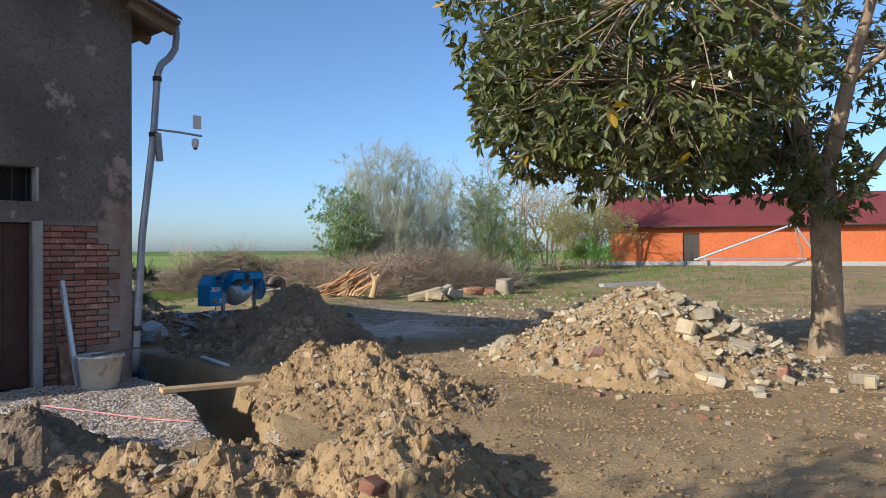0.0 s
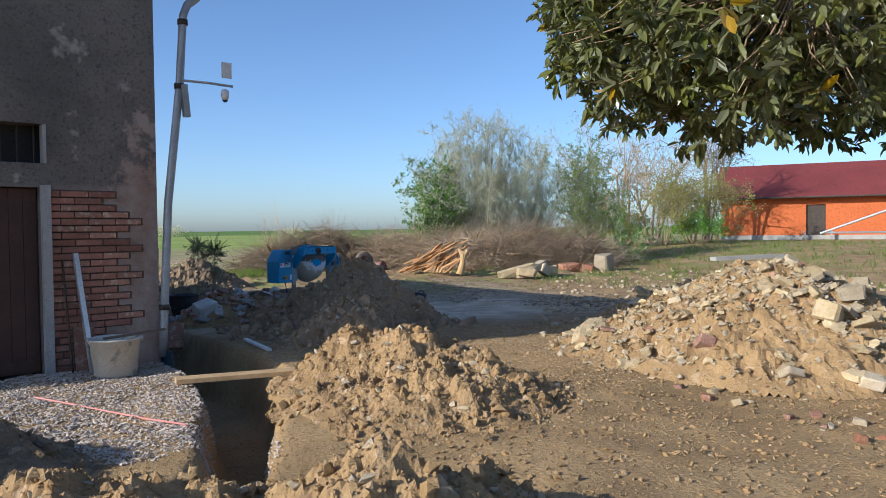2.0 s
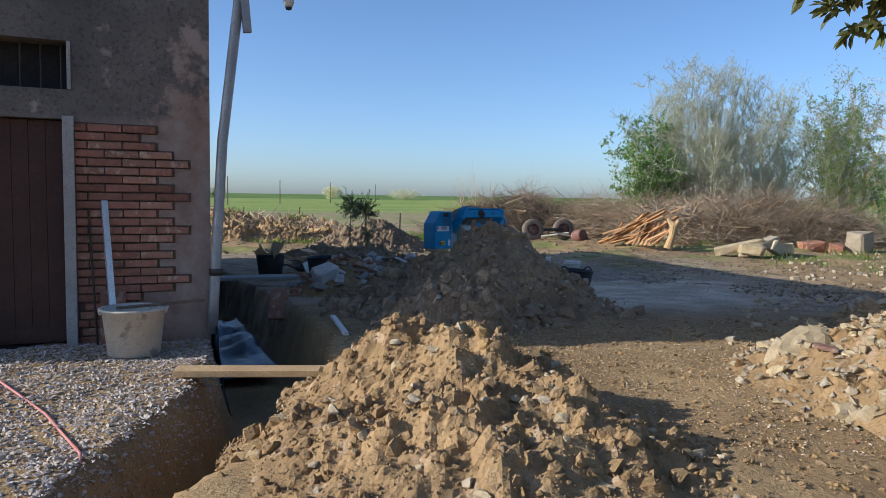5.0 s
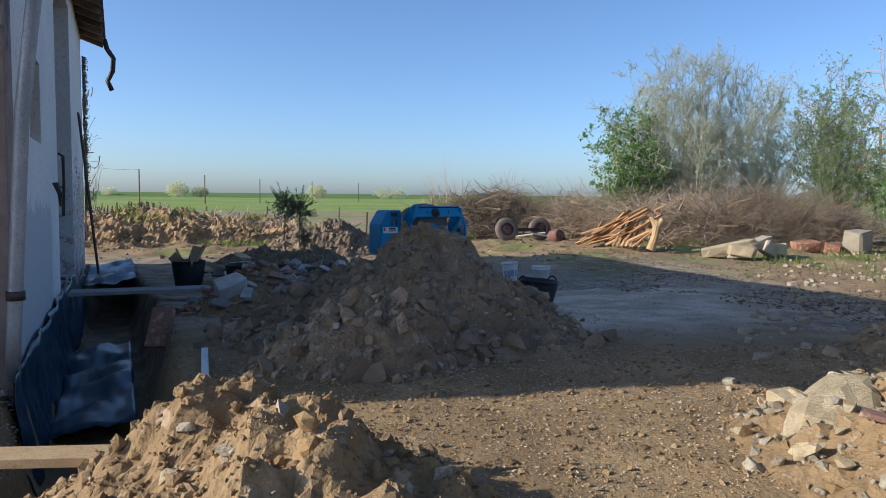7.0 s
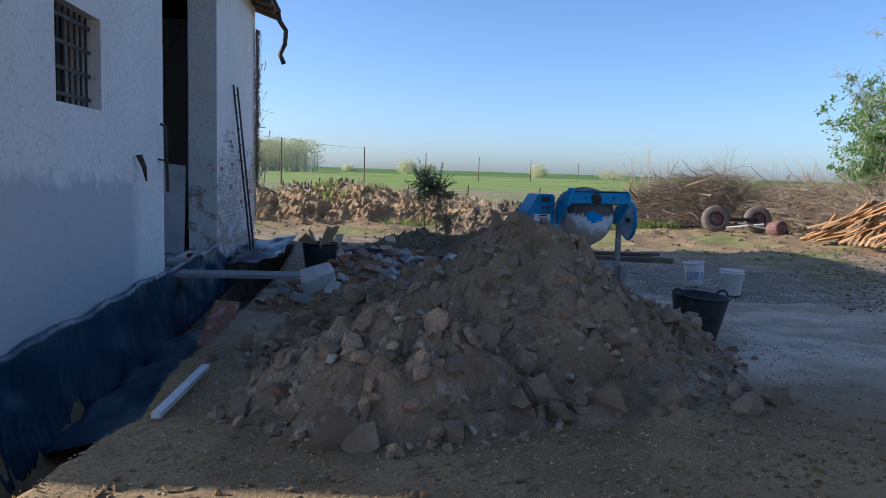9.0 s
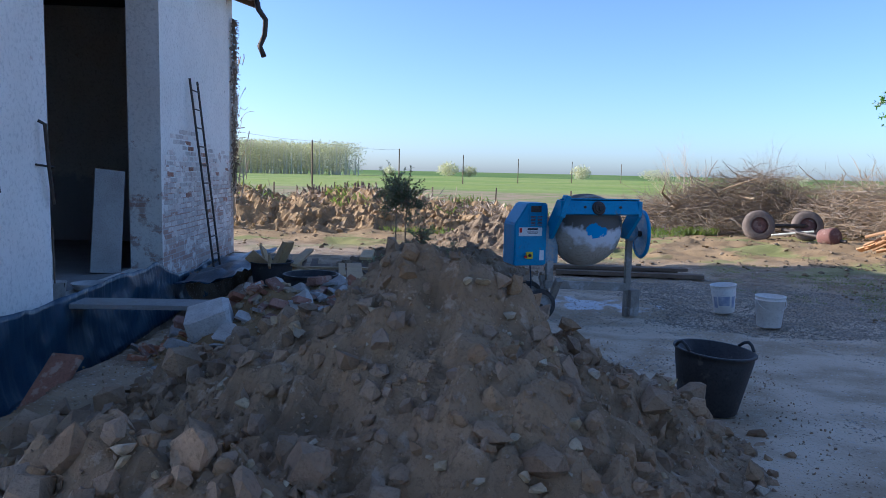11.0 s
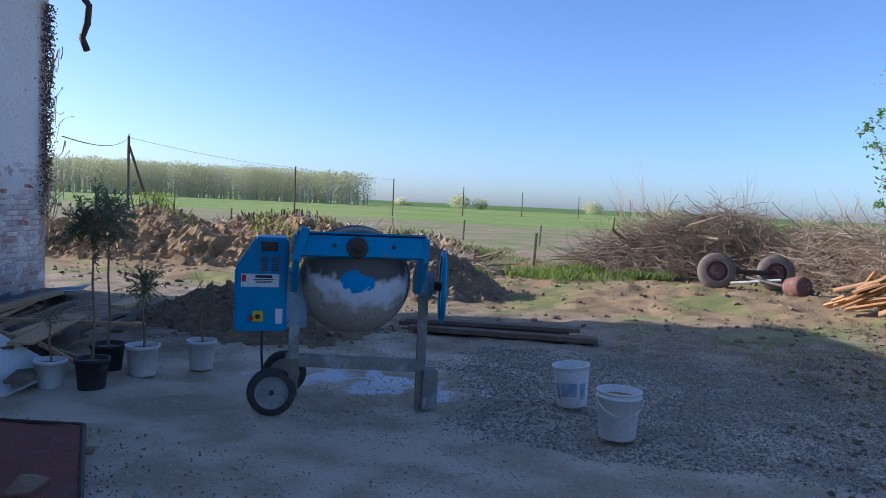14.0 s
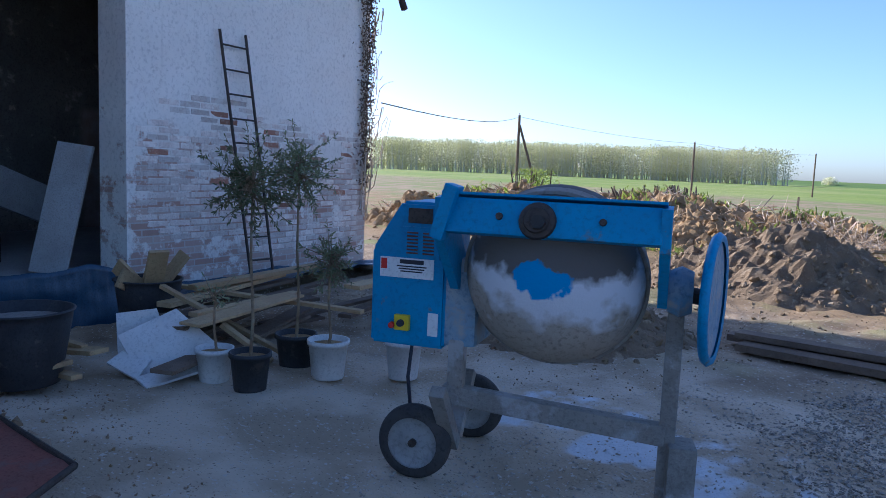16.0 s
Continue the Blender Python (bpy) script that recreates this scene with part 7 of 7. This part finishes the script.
# torn planks, slabs and blocks on the far side of the yard
rnd = random.Random(5)
for i in range(34):
    t = rnd.random()
    base = Vector((5.75 + 1.0 * t, 20.8 - 1.4 * t, 0))
    a = radians(-40 + rnd.uniform(-32, 32))
    L = rnd.uniform(0.5, 1.25)
    z0 = ground(base.x, base.y) + 0.03 + 0.015 * i * (0.5 + t)
    d = Vector((math.cos(a), math.sin(a), 0)) * L
    p = base - d * 0.5
    q = base + d * 0.5
    plank("torn_plank", (p.x, p.y, z0), (q.x, q.y, z0 + 0.25 + 0.35 * rnd.random()), rnd.uniform(0.07, 0.16), 0.03, M["orangewood"], "torn orange-brown plank on the wood pile", "plank", rnd.uniform(-0.5, 0.5), "pile of torn planks")
for i in range(7):
    plank("lath_panel_slat", (6.0 + 0.09 * i, 19.9 - 0.08 * i, 0.25), (6.5 + 0.09 * i, 20.3 - 0.08 * i, 0.95), 0.06, 0.02, M["orangewood"], "slat of a broken crate leaning on the pile", "slat", 0, "crate slats")
ps = thing("forked_post", (6.86, 19.1, 0.2), "pale forked wooden post end standing upright", "post")
part("stem", pipe(bmesh.new(), [(-0.1, 0, 0), (0, 0, 0.35), (0.05, 0.02, 0.75)], [0.12, 0.09, 0.10], 10), M["wood"], ps)
part("fork", pipe(bmesh.new(), [(0.04, 0, 0.6), (0.16, -0.08, 0.8)], [0.08, 0.05], 8), M["wood"], ps)
part("fork", pipe(bmesh.new(), [(0.02, 0, 0.6), (-0.1, 0.06, 0.85)], [0.08, 0.05], 8), M["wood"], ps)
for i, (x, y, z, sz, rot) in enumerate(((8.3, 18.0, 0.35, (1.3, 0.28, 0.22), (4, -14, -10)), (8.8, 17.9, 0.38, (1.1, 0.3, 0.2), (6, -20, 14)), (8.5, 17.7, 0.30, (0.6, 0.35, 0.25), (0, 5, -30)), (9.3, 18.1, 0.32, (0.7, 0.3, 0.3), (10, 20, 40)), (9.7, 18.3, 0.28, (0.4, 0.3, 0.3), (0, 10, 70)))):
    o = new("concrete_beam_piece", ST[i % 8])
    o.matrix_world = pose(x, y, z, *rot) @ Matrix.Diagonal((*sz, 1))
    tagged(o, "broken pale concrete beam piece on bare ground", "concrete piece", "broken beams")
for i, (x, y, z, sz) in enumerate(((11.2, 19.8, 0.28, (0.7, 0.5, 0.3)), (12.3, 19.3, 0.42, (0.62, 0.5, 0.6)), (11.7, 19.4, 0.25, (0.5, 0.4, 0.25)))):
    o = new("brickwork_block", (BR if i != 1 else ST)[i])
    o.matrix_world = pose(x, y, z, 4, -5, 30 * i) @ Matrix.Diagonal((*sz, 1))
    tagged(o, "chunk of broken brickwork on bare ground", "brickwork", "brickwork chunks")
plank("stone_lintel", (6.0, 6.1, 1.17), (7.1, 5.85, 1.19), 0.20, 0.06, M["concrete"], "long pale lintel lying on the rubble", "lintel")
# rusty axle with two tyres
ax = thing("trailer_axle", (3.67, 23.7, 0.12), "old trailer axle with two worn wheels", "axle", rz=-12)
for x, y in ((0.0, 0.0), (1.0, 0.9)):
    tm = pose(x, y, 0.36, 80, 0, 24)
    w = part("wheel", lathe([(0.20, -0.09), (0.32, -0.10), (0.37, -0.06), (0.38, 0.0), (0.37, 0.06), (0.32, 0.10), (0.20, 0.09)], 32, tm), M["oldtyre"], ax, "dusty worn tyre", smooth=True)
    part("rim", lathe([(0.0, 0.03), (0.06, 0.05), (0.14, 0.02), (0.21, 0.05), (0.21, -0.05), (0.0, -0.03)], 28, tm), M["rust"], w, "rusty red rim", smooth=True)
part("beam", rod(bmesh.new(), (0.0, 0.0, 0.36), (1.0, 0.9, 0.36), 0.05, seg=10), M["steel"], ax)
part("drawbar", rod(bmesh.new(), (0.5, 0.2, 0.28), (1.9, -0.5, 0.12), 0.045, seg=8), M["steel"], ax)
part("drawbar", rod(bmesh.new(), (0.3, -0.1, 0.15), (1.2, 0.1, 0.28), 0.03, seg=8), M["palebark"], ax)
dm = thing("rusty_drum_lid", (5.1, 23.0, 0.14), "rusty round drum lying on its side", "drum")
part("body", lathe([(0, 0.2), (0.17, 0.2), (0.19, 0.17), (0.20, -0.17), (0.17, -0.2), (0, -0.2)], 24, pose(0, 0, 0.19, 80, 0, 30)), M["rust"], dm, smooth=True)

# poles and wire across the fields
def pole(at, h, brace, label="weathered wooden wire pole in the field"):
    e = thing("wire_pole", at, label, "pole", "field poles")
    part("post", rod(bmesh.new(), (0, 0, -0.3), (0, 0, h), 0.085, 0.065, 10), M["oldwood"], e)
    if brace:
        part("brace", rod(bmesh.new(), (1.4, 0.3, 0), (0.05, 0, h * 0.88), 0.07, 0.06, 10), M["oldwood"], e)
    part("insulator", lathe([(0, 0), (0.03, 0), (0.03, 0.1), (0, 0.1)], 10, Matrix.Translation((0, 0, h))), M["whiteplastic"], e)
POLES = [(-24.4, 37.8, 4.3), (-28.3, 60.6, 4.1), (-29.6, 84.0, 4.2), (-29.0, 108.0, 4.2), (-26.0, 132.0, 4.3), (-20.0, 156.0, 4.4), (-12.0, 180.0, 4.5)]
for i, (x, y, h) in enumerate(POLES):
    pole((x, y, 0), h, i == 0)
wire = bmesh.new()
pts = [H(LEN + 0.05, 0.2, 2.35)] + [Vector((x, y, h - 0.08)) for x, y, h in POLES[:3]]
line = []
for a, b in zip(pts, pts[1:]):
    for k in range(12):
        t = k / 12
        q = a.lerp(b, t)
        q.z -= 0.28 * 4 * t * (1 - t) * (b - a).length / 30
        line.append(q)
line.append(pts[-1])
pipe(wire, line, 0.009, 4)
tagged(part("field_wire", wire, M["steel"]), "thin slack wire from house to field poles", "wire")
for i, (x, y) in enumerate(((-15.0, 36.0), (-9.5, 37.5), (-7.0, 40.0), (-3.0, 38.0), (-19, 39), (-1.0, 27.8))):
    plank("fence_stake", (x, y, -0.02), (x + 0.05, y, 0.9), 0.06, 0.06, M["oldwood"], "short grey stake standing in the field", "stake", group="field stakes")

# green levee along the skyline, far wood and lone bushes
def levee():
    vs, fs = [], []
    prof = [(-30, -0.3), (-8, 1.6), (-4, 2.1), (4, 2.1), (8, 1.6), (30, -0.3)]
    n = 80
    for i in range(n + 1):
        x = -1400 + 2900 * i / n
        yc = 360 + 0.00018 * x * x + 20 * math.sin(x * 0.006)
        for dy, z in prof:
            vs.append((x, yc + dy, z + 0.15 * nz(x * 0.02, dy)))
    m = len(prof)
    for i in range(n):
        for j in range(m - 1):
            a = i * m + j
            fs.append((a, a + m, a + m + 1, a + 1))
    me = bpy.data.meshes.new("levee")
    me.from_pydata(vs, [], fs)
    tagged(from_mesh("levee", me, mat("levee_grass", (0.10, 0.18, 0.035), (0.14, 0.21, 0.05), 0.05, 2.0, 0.95, 0.0, fine_amt=0.1)), "long green levee along the skyline", "levee", kind="structure")
levee()
def far_wood():
    rnd = random.Random(9)
    segs, items = [], []
    a, b = Vector((-215, 150, 0)), Vector((-105, 238, 0))
    for i in range(620):
        p = a.lerp(b, rnd.random() ** 0.95) + Vector((-0.63, 0.77, 0)) * rnd.uniform(0, 45)
        h = rnd.uniform(9.6, 11.6) * min(1.0, 0.75 + 0.05 * (b - p).length)
        segs.append((p, p + Vector((rnd.gauss(0, 0.2), 0, h)), 0.22, 0.05))
        for k in range(170):
            t = 1 - 0.88 * rnd.random() ** 1.3
            items.append((p + Vector((rnd.gauss(0, 1.7), rnd.gauss(0, 1.7), h * t)), rvec(rnd), rvec(rnd), rnd.uniform(0.35, 0.85)))
    e = thing("far_wood", a, "distant poplar plantation in first leaf", "wood", kind="stuff")
    w = sticks("trunks", [(s[0] - a, s[1] - a, s[2], s[3]) for s in segs], M["palebark"], e, "", 4)
    w["kind"] = "stuff"
    leaves("crowns", [(p - a, d, s, l) for p, d, s, l in items], M["hazed_wood"], e)["kind"] = "stuff"
far_wood()
def far_bush(at, r, h, seed):
    rnd = random.Random(seed)
    e = thing("far_bush", at, "rounded distant bush on the plain", "bush", "far bushes")
    items = []
    for i in range(700):
        d = rvec(rnd)
        k = rnd.random() ** 0.4 * (1 + 0.3 * nz(d.x * 2, d.y * 2, seed))
        items.append((Vector((d.x * r * k, d.y * r * k, h * 0.5 + d.z * h * 0.5 * k)), rvec(rnd), rvec(rnd), h * 0.16))
    sticks("stem", [(Vector((0, 0, -0.3)), Vector((0, 0, h * 0.5)), 0.25, 0.1)], M["bark"], e)
    # same haze-paled leaf colour as the far wood
    leaves("crown", items, M["hazed_wood"], e)
for i, (x, y, r, h) in enumerate(((-99, 320, 5.0, 6.5), (-90, 322, 3.6, 4.8), (-40, 322, 4.2, 6.0), (-8, 320, 8.0, 5.0), (-132, 330, 3.0, 4.0), (45, 330, 7, 3.6))):
    far_bush((x, y, 0), r, h, 70 + i)

# ---- bared brick courses in the front wall ----
def bared_bricks():
    pitch, full = 0.0715, 0.267
    ends = {-4: 0.446, -3: 0.58, -2: 0.446, -1: 0.316, 0: 0.183, 1: 0.316, 2: 0.446, 3: 0.316, 4: 0.183, 5: 0.316, 6: 0.446, 7: 0.316, 8: 0.183, 9: 0.316, 10: 0.446, 11: 0.316, 12: 0.446, 13: 0.316, 14: 0.183, 15: 0.316, 16: 0.58, 17: 0.62, 18: 0.66, 19: 0.72, 20: 0.78, 21: 0.8}
    # raked joint bed behind the bricks, stepped with the courses
    bm = bmesh.new()
    for k, v in ends.items():
        z = 1.763 - pitch * k
        box(bm, (1.07 - v + 0.02, 0.006, pitch + 0.008), pose((1.07 + v) / 2 - 0.01, 0.0045, z + pitch / 2 - 0.006))
    bed = part("joint_bed", bm, M["joint"], wall_front, "dark raked mortar joints")
    meshes = []
    for w in (full - 0.012, full / 2 - 0.012):
        for s in range(3):
            rnd = random.Random(s + int(w * 1000))
            b = bmesh.new()
            box(b, (w, 0.03, pitch - 0.014))
            bmesh.ops.bevel(b, geom=list(b.edges), offset=0.004, segments=1, affect='EDGES')
            for v in b.verts:
                v.co += Vector((rnd.uniform(-1, 1) * 0.003, rnd.uniform(-1, 1) * 0.002, rnd.uniform(-1, 1) * 0.002))
            meshes.append((w, shared("brick", b, M["brickpale"] if s == 2 else M["brick"])))
    rnd = random.Random(3)
    for k, v in ends.items():
        z = 1.763 - pitch * k + (pitch - 0.014) / 2
        x = v
        while x < 1.06:
            room = 1.072 - x
            half = room < full * 0.75
            w, me = rnd.choice(meshes[3:] if half else meshes[:3])
            if room < 0.07:
                break
            o = new("brick", me)
            o.parent = wall_front
            sc = min(1.0, (room - 0.008) / w)
            o.location = (x + w * sc / 2 + 0.004, 0.012 + rnd.uniform(-0.003, 0.003), z)
            o.scale = (sc, 1, 1)
            o.rotation_euler = (rnd.uniform(-0.02, 0.02), rnd.uniform(-0.006, 0.006), 0)
            x += (w + 0.012) * sc
bared_bricks()

# ---- worn brick courses in the whitewashed wall beyond the doorway ----
def worn_bricks():
    rnd = random.Random(8)
    pitch, full = 0.076, 0.285
    forms = []
    for k in range(4):
        b = bmesh.new()
        box(b, (full - 0.014, 0.026, pitch - 0.014))
        bmesh.ops.bevel(b, geom=list(b.edges), offset=0.005, segments=1, affect='EDGES')
        for v in b.verts:
            v.co += Vector((rnd.uniform(-1, 1) * 0.005, rnd.uniform(-1, 1) * 0.002, rnd.uniform(-1, 1) * 0.004))
        forms.append(shared("brick", b, M["brickpale"] if k == 3 else M["washed"]))
    n = 0
    for row in range(24):
        z = 0.34 + row * pitch
        x = PORTAL[1] + 0.10 + (full / 2 if row % 2 else 0.0)
        while x < LEN - 0.25:
            wear = nz(x * 1.1, z * 1.6, 21.0) + 0.35 - 0.55 * smooth01((z - 1.35) / 0.75)
            if wear > 0.0 and n < 298:
                o = new("brick", forms[3] if rnd.random() < 0.03 + 0.08 * smooth01((z - 1.2) / 0.5) else rnd.choice(forms[:3]))
                o.parent = wall_side
                o.location = (x + full / 2, 0.0105 + rnd.uniform(-0.003, 0.002), z)
                o.rotation_euler = (rnd.uniform(-0.03, 0.03), rnd.uniform(-0.008, 0.008), rnd.uniform(-0.012, 0.012))
                n += 1
            x += full
worn_bricks()
